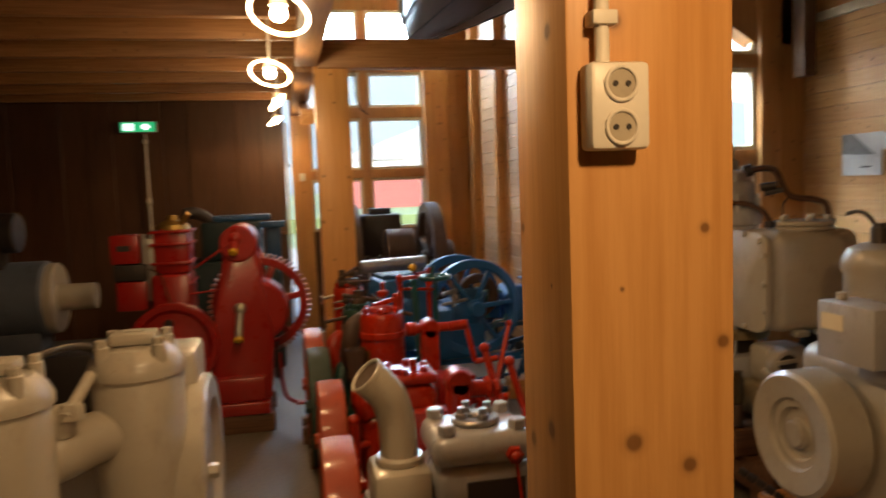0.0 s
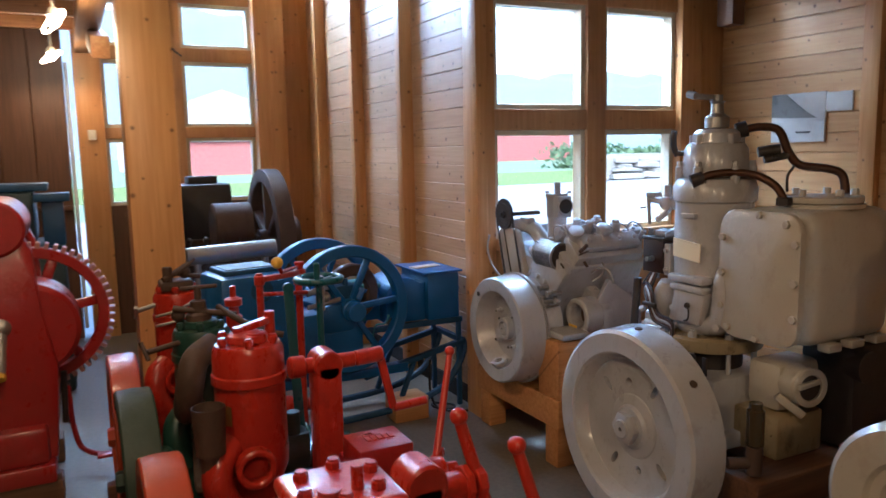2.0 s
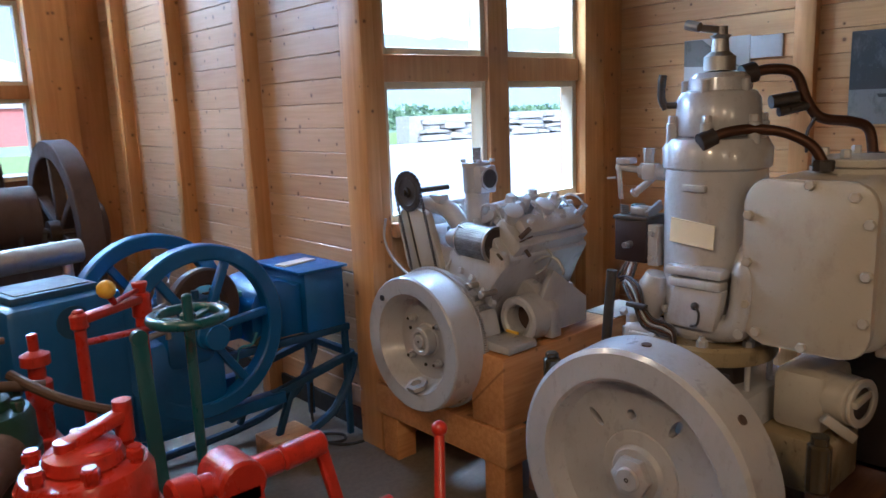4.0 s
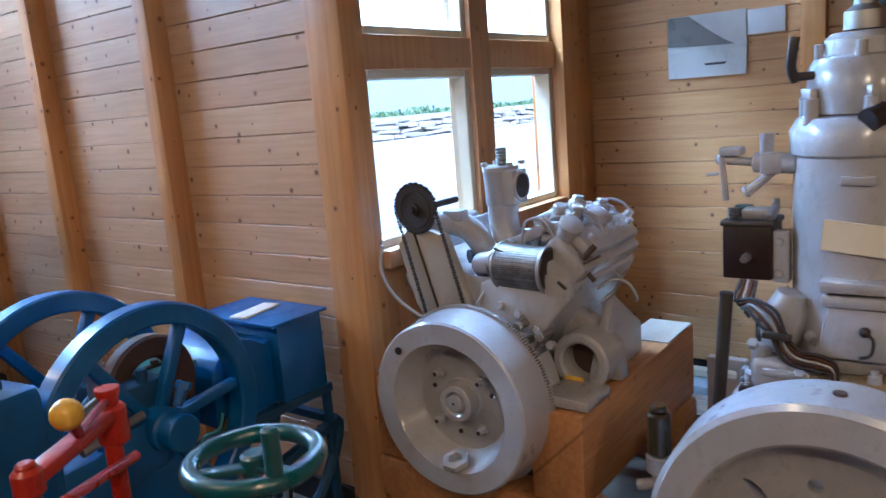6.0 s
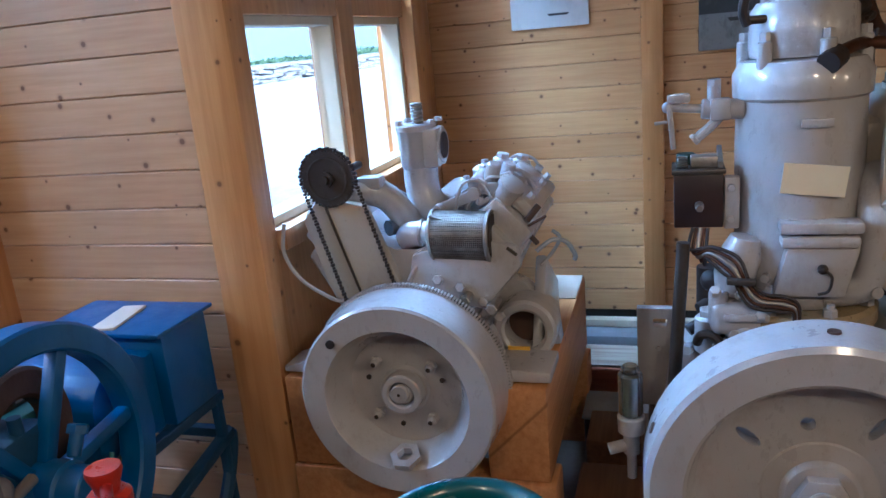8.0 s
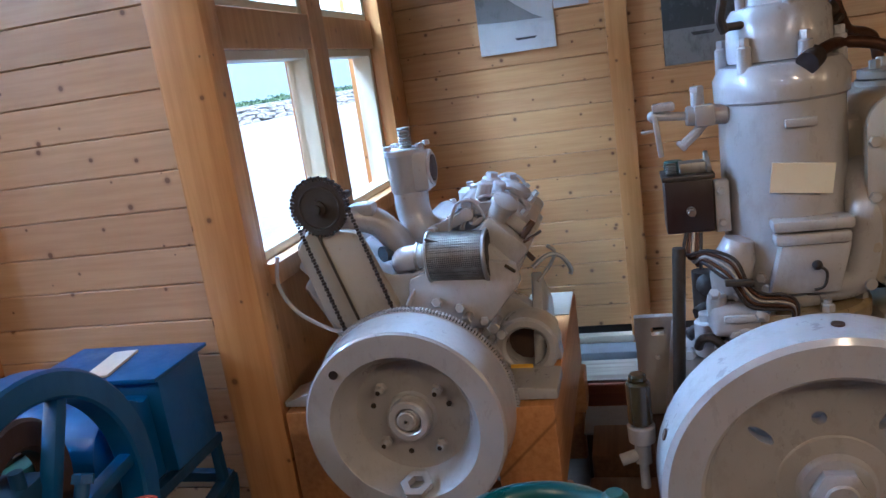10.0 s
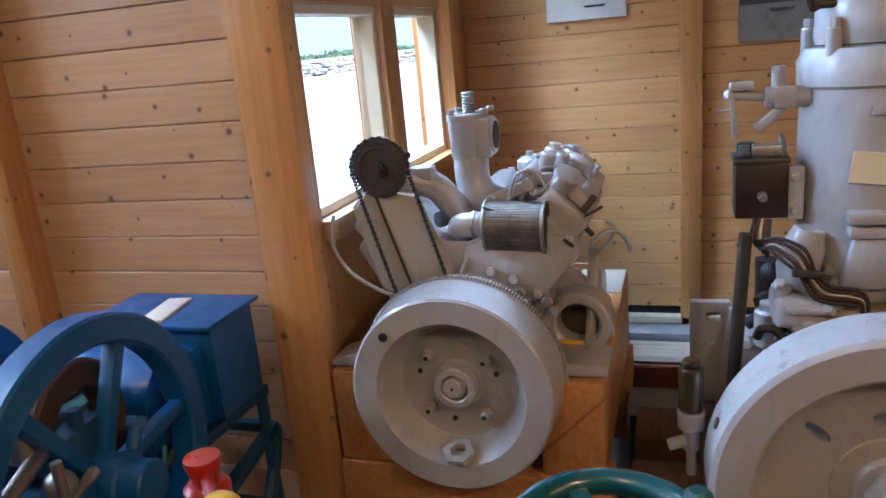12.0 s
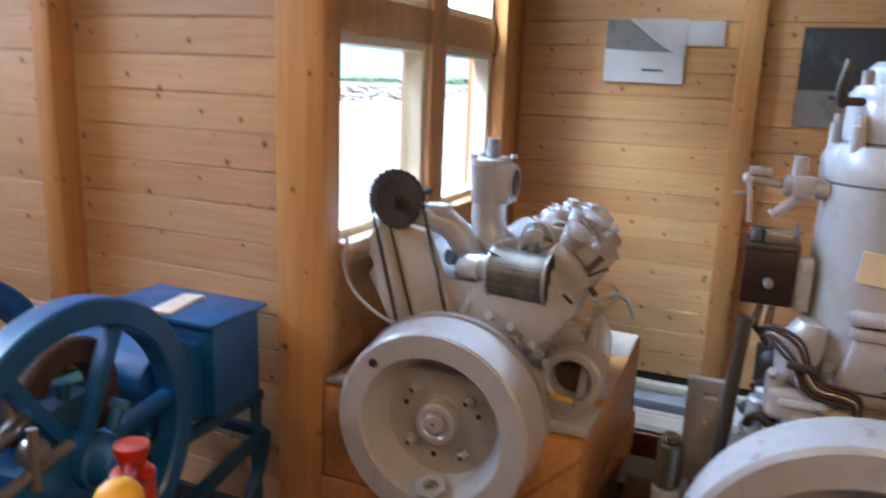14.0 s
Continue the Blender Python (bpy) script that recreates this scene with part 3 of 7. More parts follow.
M_SIEVE = sieve()
M_BLUEGREYHOSE = paint("faded_blue_hose", (0.12, 0.16, 0.20), 0.5, (0.04, 0.04, 0.04), 0.4)
M_BED = wood("dark_bed_timber", (0.16, 0.075, 0.032), (0.09, 0.04, 0.018), 'x', 0.6, 0.4)
M_REDBEAM = wood("red_brown_beam", (0.30, 0.10, 0.045), (0.20, 0.06, 0.026), 'y', 0.5, 0.5)
M_BLEACHED = wood("bleached_board", (0.30, 0.26, 0.21), (0.17, 0.12, 0.08), 'y', 0.7, 0.6)
M_REDWOOD = wood("red_brown_rail", (0.24, 0.055, 0.025), (0.15, 0.03, 0.014), 'x', 0.35, 0.2)


def pierce(ob, shapes):
    """Cuts closed shapes out of a mesh object for good."""
    for shape in shapes:
        cutter = new("cutter", shape.mesh("cutter"))
        m = ob.modifiers.new("cut", 'BOOLEAN')
        m.operation, m.solver, m.object = 'DIFFERENCE', 'EXACT', cutter
        bpy.context.view_layer.update()
        me = bpy.data.meshes.new_from_object(ob.evaluated_get(bpy.context.evaluated_depsgraph_get()))
        ob.modifiers.clear()
        ob.data = me
        bpy.data.objects.remove(cutter)
    bm = bmesh.new()
    bm.from_mesh(ob.data)
    for e in bm.edges:
        e.smooth = len(e.link_faces) == 2 and e.calc_face_angle(0) < radians(25)
    bm.to_mesh(ob.data)
    bm.free()


# ---- the V engine on its timber skid ----
def toothed(teeth, r0, r1, cy, cz):
    out = []
    for i in range(teeth):
        a = 2 * math.pi * i / teeth
        for k, r in ((0.0, r0), (0.25, r0), (0.4, r1), (0.85, r1)):
            b = a + k * 2 * math.pi / teeth
            out.append((cy + r * math.cos(b), cz + r * math.sin(b)))
    return out


def chain(pts, w, link_len, normal):
    """Roller chain: short links along a broken line."""
    s = Shape()
    n = Vector(normal)
    for a, b in zip(pts, pts[1:]):
        a, b = Vector(a), Vector(b)
        k = max(1, round((b - a).length / link_len))
        for i in range(k):
            p, q = a.lerp(b, (i + 0.08) / k), a.lerp(b, (i + 0.92) / k)
            s.bar(p, q, w * (1.0 if i % 2 else 0.6), w * 0.85, 0.001, up=n)
    return s


def timber_skid():
    t = thing("timber_skid", (2.4, 4.27, 0), "orange-brown timber skid of bolted beams carrying an engine", "skid")
    part("sleeper", Shape().box(2.03, 2.95, 3.895, 4.06, 0.33, 0.60, 0.008), M_TIMBER, t)
    part("sleeper", Shape().box(2.03, 2.95, 4.48, 4.635, 0.33, 0.60, 0.008), M_TIMBER, t)
    part("cross_beam", Shape().box(2.02, 2.14, 3.88, 4.64, 0.19, 0.328, 0.008), M_TIMBER, t)
    part("cross_beam", Shape().box(2.80, 2.93, 3.88, 4.64, 0.19, 0.328, 0.008), M_TIMBER, t)
    for x in (2.03, 2.81):
        for y in (3.9, 4.52):
            part("foot_block", Shape().box(x, x + 0.1, y, y + 0.1, 0, 0.188, 0.006), M_TIMBER, t)
    part("paint_stained_end", Shape().box(2.70, 2.945, 3.90, 4.055, 0.6005, 0.604), M_CREAM, t, "white paint-splashed timber end")
    return t


timber_skid()


def v_engine():
    e = thing("v_engine", (2.4, 4.26, 0.604), "grey-painted V-type diesel engine with open flywheel on a timber skid", "engine")
    cy, cz = 4.258, 0.602
    fw = part("flywheel", Shape().lathe([(0.0, 0.082), (0.06, 0.082), (0.066, 0.088), (0.135, 0.092), (0.152, 0.086), (0.172, 0.055), (0.188, 0.010), (0.193, 0.003), (0.252, 0.0), (0.258, 0.006), (0.266, 0.120), (0.266, 0.142), (0.15, 0.145), (0, 0.145)], (1.91, cy, cz), (1, 0, 0), 72), M_GREY, e)
    part("ring_gear", Shape().prism(toothed(196, 0.268, 0.2755, cy, cz), 'x', 2.032, 2.050), M_GREY, fw, "grey-painted toothed ring gear")
    # A black disc behind the teeth makes their gaps dark.
    part("gear_root", Shape().rod((2.034, cy, cz), (2.048, cy, cz), 0.2705, seg=96), M_BLACK, fw, "black disc that darkens the gaps between the teeth")
    part("hub_boss", Shape().ring((1.955, cy, cz), (1, 0, 0), 0.034, 0.055, 0.04, 32).rod((1.962, cy, cz), (2.0, cy, cz), 0.03, round_=0.004), M_GREY, fw)
    part("shaft_end", Shape().rod((1.955, cy + 0.006, cz), (1.99, cy + 0.006, cz), 0.026, round_=0.003), M_GREY, fw)
    part("centre_mark", Shape().rod((1.9535, cy + 0.006, cz), (1.956, cy + 0.006, cz), 0.004), M_BLACK, fw)
    part("rim_hole", Shape().rod((1.907, 4.415, 0.757), (1.93, 4.415, 0.757), 0.0115), M_BLACK, fw, "dark drilled hole")
    for a in (48, 138, 228, 318):
        y, z = cy + 0.105 * math.cos(radians(a)), cz + 0.105 * math.sin(radians(a))
        lug = part("drive_stud", Shape().rod((1.962, y, z), (2.004, y, z), 0.010, round_=0.002).hexnut((1.992, y, z), (-1, 0, 0), 0.016, 0.012), M_GREY, fw)
        part("stud_bore", Shape().rod((1.9605, y, z), (1.963, y, z), 0.006), M_BLACK, lug)
    for a in (15, 165, 280):
        y, z = cy + 0.105 * math.cos(radians(a)), cz + 0.105 * math.sin(radians(a))
        part("bolt_hole", Shape().rod((1.996, y, z), (2.004, y, z), 0.007), M_BLACK, fw)
    part("hex_nut", Shape().lathe([(0.022, 0.0), (0.04, 0.0), (0.042, 0.018), (0.022, 0.02), (0.022, 0.0)], (1.935, cy - 0.005, cz - 0.172), (-0.35, 0, 1), 6).rod((1.935, cy - 0.005, cz - 0.185), (1.935, cy - 0.005, cz - 0.175), 0.028), M_GREY, fw)

    part("bell_housing", Shape().lathe([(0, 0), (0.20, 0), (0.225, 0.03), (0.24, 0.09), (0.2, 0.12), (0, 0.12)], (2.06, cy, cz + 0.01), (1, 0, 0), 40), M_GREY, e)
    blk = Shape().prism([(4.13, 0.57), (4.39, 0.57), (4.45, 0.75), (4.56, 0.92), (4.47, 1.03), (4.30, 0.93), (4.23, 0.93), (4.06, 1.03), (3.96, 0.92), (4.07, 0.75)], 'x', 2.13, 2.60, 0.012)
    part("block", blk, M_GREY, e)
    part("sump", Shape().box(2.2, 2.72, 4.12, 4.4, 0.61, 0.72, 0.02), M_GREY, e)
    for side in (1, -1):
        m = Matrix.Translation((2.42, cy + side * 0.245, 0.985)) @ Matrix.Rotation(radians(-45 * side), 4, 'X')
        part("cylinder_head", Shape().box(-0.25, 0.15, -0.07, 0.07, -0.05, 0.05, 0.014, m), M_GREY, e)
        m2 = m @ Matrix.Translation((0, 0, 0.05))
        cov = part("rocker_cover", Shape().box(-0.22, 0.12, -0.045, 0.045, 0, 0.042, 0.016, m2), M_GREY, e)
        for k in range(4):
            p = m2 @ Vector((-0.18 + 0.09 * k, 0, 0.042))
            part("cover_bolt", Shape().hexnut(p, m2.to_3x3() @ Vector((0, 0, 1)), 0.011, 0.016), M_GREY, cov)
    # front covers over each bank, slanted plates
    part("front_cover", Shape().prism([(4.545, 1.03), (4.49, 1.10), (4.365, 1.07), (4.285, 0.86), (4.30, 0.80), (4.455, 0.80), (4.49, 0.84)], 'x', 2.10, 2.14, 0.01), M_CREAM, e, "cream grey chain-case cover")
    part("front_cover", Shape().prism([(4.27, 0.80), (4.25, 0.93), (4.10, 0.98), (3.965, 0.95), (3.955, 0.90), (4.06, 0.78)], 'x', 2.115, 2.15, 0.01), M_GREY, e)
    part("cover_seam", Shape().bar((2.098, 4.475, 1.085), (2.098, 4.395, 0.82), 0.006, 0.006, 0.001), M_DARKSTEEL, e)

    # chain wheel and chain
    sy, sz = 4.448, 1.147
    spr = part("chain_sprocket", Shape().prism(toothed(46, 0.070, 0.0765, sy, sz), 'x', 2.082, 2.092).rod((2.072, sy, sz), (2.11, sy, sz), 0.02).ring((2.079, sy, sz), (1, 0, 0), 0.052, 0.058, 0.006, 32, 0.001), M_DARKSTEEL, e, "oily dark steel chain sprocket")
    part("shaft", Shape().rod((2.06, sy, sz), (2.3, sy, sz), 0.011), M_DARKSTEEL, spr)
    arc = [(2.087, sy + 0.079 * math.cos(radians(a)), sz + 0.079 * math.sin(radians(a))) for a in range(-20, 201, 15)]
    part("drive_chain", chain([(2.087, 4.436, 0.80)] + arc + [(2.087, 4.292, 0.85)], 0.0105, 0.0085, (1, 0, 0)), M_BLACK, e, "black greasy roller chain")
    part("chain_guard_rod", Shape().tube([(2.08, 4.59, 1.03), (2.075, 4.60, 0.95), (2.08, 4.56, 0.87), (2.09, 4.47, 0.81), (2.10, 4.44, 0.815)], 0.0055), M_GREY, e)

    # thermostat riser with a square-flanged box and a threaded bolt
    r = part("riser_box", Shape().lathe([(0, 0), (0.046, 0), (0.05, 0.006), (0.053, 0.10), (0.056, 0.104), (0.056, 0.118), (0.053, 0.122), (0, 0.122)], (2.28, 4.258, 1.135), (0, 0, 1), 36).box(2.236, 2.324, 4.188, 4.235, 1.138, 1.245, 0.010), M_GREY, e)
    part("port_hole", Shape().lathe([(0, 0), (0.036, 0), (0.036, 0.006), (0, 0.006)], (2.28, 4.187, 1.195), (0, -1, 0), 24), M_BLACK, r)
    part("port_rim", Shape().ring((2.28, 4.192, 1.195), (0, -1, 0), 0.036, 0.046, 0.01, 24, 0.002), M_GREY, r)
    st = Shape()
    for k in range(7):
        st.lathe([(0, 0), (0.0155, 0), (0.0175, 0.0035), (0.0155, 0.007), (0, 0.007)], (2.28, 4.252, 1.257 + 0.008 * k), (0, 0, 1), 16)
    part("threaded_bolt", st, M_STEEL, r, "bare threaded steel bolt")
    for dx, dy in ((-0.035, -0.045), (0.035, -0.045), (-0.035, 0.045), (0.035, 0.045)):
        part("corner_bolt", Shape().hexnut((2.28 + dx, 4.248 + dy, 1.257), (0, 0, 1), 0.011, 0.012), M_GREY, r)
    part("riser_neck", Shape().tube([(2.28, 4.255, 1.14), (2.28, 4.255, 1.08), (2.275, 4.235, 1.03), (2.3, 4.19, 1.0), (2.34, 4.15, 0.99)], 0.048, 18), M_GREY, e)
    part("manifold_elbow", Shape().tube([(2.14, 4.46, 1.075), (2.17, 4.40, 1.095), (2.2, 4.34, 1.075), (2.22, 4.30, 1.02), (2.25, 4.28, 0.97)], 0.038, 18), M_GREY, e)
    part("intake_pipe", Shape().rod((2.25, 4.26, 0.97), (2.7, 4.26, 0.98), 0.05, round_=0.01), M_GREY, e)
    part("blue_hose_stub", Shape().rod((2.19, 4.335, 0.985), (2.24, 4.30, 0.985), 0.022), M_BLUEGREYHOSE, e, "dull blue hose stub")

    # intake silencer: a perforated canister on a ball elbow
    el = part("silencer_elbow", Shape().tube([(2.25, 4.27, 0.95), (2.19, 4.275, 0.955), (2.155, 4.262, 0.975), (2.15, 4.225, 0.98), (2.15, 4.195, 0.98)], 0.034, 20), M_GREY, e)
    part("hose_clip", Shape().ring((2.15, 4.205, 0.98), (0, -1, 0), 0.034, 0.039, 0.012, 28, 0.002).ring((2.15, 4.228, 0.98), (0, -1, 0), 0.034, 0.038, 0.01, 28, 0.002), M_STEEL, el)
    can = part("silencer_canister", Shape().rod((2.15, 4.19, 0.977), (2.15, 4.035, 0.970), 0.066, seg=40), M_SIEVE, e, "brown-grey perforated metal silencer")
    part("end_rim", Shape().ring((2.15, 4.193, 0.977), (0, -1, 0), 0.02, 0.0695, 0.008, 40, 0.002), M_STEEL, can)
    part("end_rim", Shape().ring((2.15, 4.043, 0.970), (0, -1, 0), 0.055, 0.0695, 0.01, 40, 0.002), M_STEEL, can)
    part("end_cap", Shape().rod((2.15, 4.034, 0.970), (2.15, 4.031, 0.970), 0.058, seg=32), M_BLACK, can)
    for p in (((2.13, 4.22, 0.93), (2.11, 4.26, 0.86)), ((2.14, 4.15, 0.905), (2.12, 4.23, 0.84))):
        part("stay_rod", Shape().rod(p[0], p[1], 0.007), M_GREY, e)

    # fuel gear along the far bank
    for k, (y, z, x, r_) in enumerate(((4.06, 1.14, 2.36, 0.026), (4.02, 1.12, 2.44, 0.026), (4.10, 1.12, 2.30, 0.022))):
        part("fuel_pump_body", Shape().rod((x, y, z - 0.08), (x, y - 0.02, z), r_, round_=0.005).hexnut((x, y - 0.02, z), (0, -0.2, 1), r_ * 0.7, 0.014), M_GREY, e)
    part("filler_cap", Shape().lathe([(0, -0.05), (0.03, -0.05), (0.034, 0.0), (0.038, 0.004), (0.038, 0.018), (0.03, 0.024), (0, 0.026)], (2.35, 3.975, 1.09), (0, -0.55, 0.84), 28), M_GREY, e)
    part("bracket_arm", Shape().bar((2.22, 4.19, 1.03), (2.2, 4.09, 1.07), 0.03, 0.014, 0.004, up=(1, 0, 0)).bar((2.2, 4.09, 1.07), (2.2, 4.06, 1.11), 0.03, 0.014, 0.004, up=(1, 0, 0)).bar((2.2, 4.08, 1.085), (2.22, 3.97, 1.085), 0.03, 0.014, 0.004, up=(1, 0, 0)).rod((2.18, 4.19, 1.03), (2.22, 4.19, 1.03), 0.017).rod((2.18, 4.085, 1.075), (2.22, 4.085, 1.075), 0.017), M_GREY, e)
    part("bracket_arm", Shape().bar((2.16, 4.44, 1.095), (2.16, 4.37, 1.085), 0.026, 0.02, 0.003).box(2.15, 2.2, 4.33, 4.40, 1.1, 1.135, 0.008), M_GREY, e)
    for k in range(5):
        x = 2.24 + 0.09 * k
        part("injector", Shape().rod((x, 4.03, 1.0), (x, 3.985, 1.06), 0.014).hexnut((x, 3.985, 1.06), (0, -0.6, 0.8), 0.014, 0.016), M_GREY, e)
        part("fuel_pipe", Shape().tube([(x, 3.98, 1.07), (x - 0.01, 4.0, 1.10), (x - 0.02, 4.05, 1.11), (x - 0.01, 4.10, 1.06), (x, 4.12, 0.99)], 0.0045, 8), M_GREY, e)
    part("linkage", Shape().rod((2.2, 4.0, 1.02), (2.22, 3.93, 0.93), 0.007).bar((2.18, 3.97, 0.975), (2.2, 3.90, 1.01), 0.012, 0.006, 0.002).box(2.18, 2.22, 3.965, 4.0, 0.94, 0.985, 0.004).rod((2.19, 3.95, 1.0), (2.21, 3.92, 1.035), 0.009), M_RUST, e, "rusty linkage rods")
    part("loose_pipe", Shape().tube([(2.25, 3.94, 0.90), (2.27, 3.90, 0.925), (2.29, 3.865, 0.915), (2.30, 3.843, 0.875), (2.30, 3.846, 0.86)], 0.006), M_STEEL, e)
    part("loose_pipe", Shape().tube([(2.25, 3.93, 0.86), (2.28, 3.90, 0.89), (2.28, 3.88, 0.93), (2.28, 3.90, 0.95)], 0.005), M_STEEL, e)
    for k in range(9):
        y = 4.13 + 0.035 * (k % 5)
        x = 2.2 + 0.06 * k
        part("stud_nut", Shape().hexnut((x, y, 1.0 + 0.005 * (k % 3)), (0, 0.1 * (k % 3 - 1), 1), 0.012, 0.025), M_GREY, e)

    # fuel filter behind the banks, wiring and clamps along the near bank
    ff = part("fuel_filter", Shape().lathe([(0, 0), (0.03, 0), (0.036, 0.012), (0.036, 0.12), (0.043, 0.125), (0.043, 0.15), (0.03, 0.16), (0.012, 0.165), (0.012, 0.18), (0, 0.182)], (2.72, 4.18, 0.90), (0, 0, 1), 28), M_GREY, e)
    part("filter_bracket", Shape().box(2.58, 2.70, 4.16, 4.20, 0.96, 1.0, 0.006), M_GREY, ff)
    rr = random.Random(5)
    for k in range(12):
        x, y = 2.2 + 0.035 * k, 4.075 - 0.012 * (k % 4)
        z = 1.045 + 0.012 * (k % 3)
        part("clamp", Shape().bar((x, y, z), (x + rr.uniform(-0.03, 0.03), y - rr.uniform(0.03, 0.08), z + rr.uniform(-0.01, 0.05)), rr.uniform(0.008, 0.02), rr.uniform(0.006, 0.014), 0.002).hexnut((x, y, z), (rr.uniform(-0.5, 0), -0.3, 1), 0.011, 0.02), M_GREY, e)
    for k in range(5):
        x = 2.18 + 0.045 * k
        y, z = rr.uniform(3.92, 4.10), rr.uniform(1.0, 1.08)
        part("thin_pipe", Shape().tube([(x, y + 0.05, z - 0.04), (x - 0.02, y + 0.02, z + 0.03), (x, y - 0.02, z + 0.025 + rr.uniform(0, 0.02)), (x + 0.01, y - 0.05, z - 0.02), (x + 0.02, y - 0.055, z - 0.07)], rr.choice((0.003, 0.004, 0.0055)), 8), M_GREY, e)
    # Dark bars paint in the shade of gaps between the castings.
    for (y0, z0), (y1, z1) in (((4.19, 1.035), (4.10, 1.005)), ((4.08, 1.0), (4.03, 0.965)), ((3.99, 0.95), (3.965, 0.93))):
        part("oily_seam", Shape().bar((2.112, y0, z0), (2.112, y1, z1), 0.008, 0.008, 0.002, up=(1, 0, 0)), M_DARKSTEEL, e)
    for y, z in ((4.085, 0.775), (4.055, 0.745), (4.10, 0.82), (4.03, 0.80)):
        part("pinion_bolt", Shape().rod((2.08, y, z), (2.14, y, z), 0.012).hexnut((2.075, y, z), (-1, 0, 0), 0.016, 0.014), M_STEEL, e)
    part("breather", Shape().lathe([(0, 0), (0.022, 0), (0.026, 0.03), (0.036, 0.035), (0.036, 0.05), (0, 0.056)], (2.30, 4.05, 1.06), (-0.2, -0.1, 1), 24), M_GREY, e)
    part("wing_bracket", Shape().prism([(4.12, 1.0), (4.16, 1.06), (4.07, 1.10), (4.0, 1.12), (3.99, 1.09), (4.05, 1.04)], 'x', 2.25, 2.27, 0.004), M_GREY, e)

    part("rocker_shaft", Shape().rod((2.19, 4.085, 1.10), (2.36, 4.075, 1.115), 0.017, round_=0.003).rod((2.25, 4.06, 1.08), (2.24, 4.035, 1.145), 0.020, round_=0.004).rod((2.30, 4.03, 1.08), (2.29, 4.005, 1.135), 0.018, round_=0.004), M_GREY, e)
    part("side_cap", Shape().lathe([(0, -0.04), (0.028, -0.04), (0.03, 0.0), (0.036, 0.004), (0.036, 0.016), (0.02, 0.02), (0, 0.02)], (2.20, 3.99, 1.085), (-0.3, -0.55, 0.75), 28), M_GREY, e)
    # starter housing and mounting feet
    h = part("starter_housing", Shape().ring((2.19, 3.975, 0.690), (1, 0, 0), 0.056, 0.088, 0.10, 36, 0.008), M_GREY, e)
    part("housing_web", Shape().prism([(4.07, 0.83), (3.99, 0.80), (3.90, 0.72), (3.89, 0.61), (4.03, 0.606), (4.10, 0.63)], 'x', 2.29, 2.35, 0.01), M_GREY, h)
    part("bore_shadow", Shape().rod((2.26, 3.975, 0.690), (2.289, 3.975, 0.690), 0.055), M_RUST, h)
    part("mounting_foot", Shape().prism([(3.885, 0.606), (4.03, 0.606), (4.03, 0.64), (3.98, 0.64), (3.885, 0.635)], 'x', 2.05, 2.2, 0.006).prism([(2.2, 0.62), (2.55, 0.62), (2.55, 0.72), (2.35, 0.86)], 'y', 3.93, 3.96, 0.006), M_GREY, e)
    part("mounting_foot", Shape().prism([(4.64, 0.606), (4.47, 0.606), (4.45, 0.70), (4.50, 0.66), (4.64, 0.625)], 'x', 2.05, 2.16, 0.006), M_GREY, e)
    part("tag", Shape().box(2.18, 2.184, 3.96, 4.02, 0.606, 0.65), M_YELLOW, e, "small yellowed tag")
    for y, z in ((4.18, 0.86), (4.12, 0.84), (4.06, 0.80), (4.02, 0.76)):
        part("flange_bolt", Shape().hexnut((2.12, y, z), (-1, 0, 0.3), 0.014, 0.02), M_GREY, e)
    return e


v_engine()


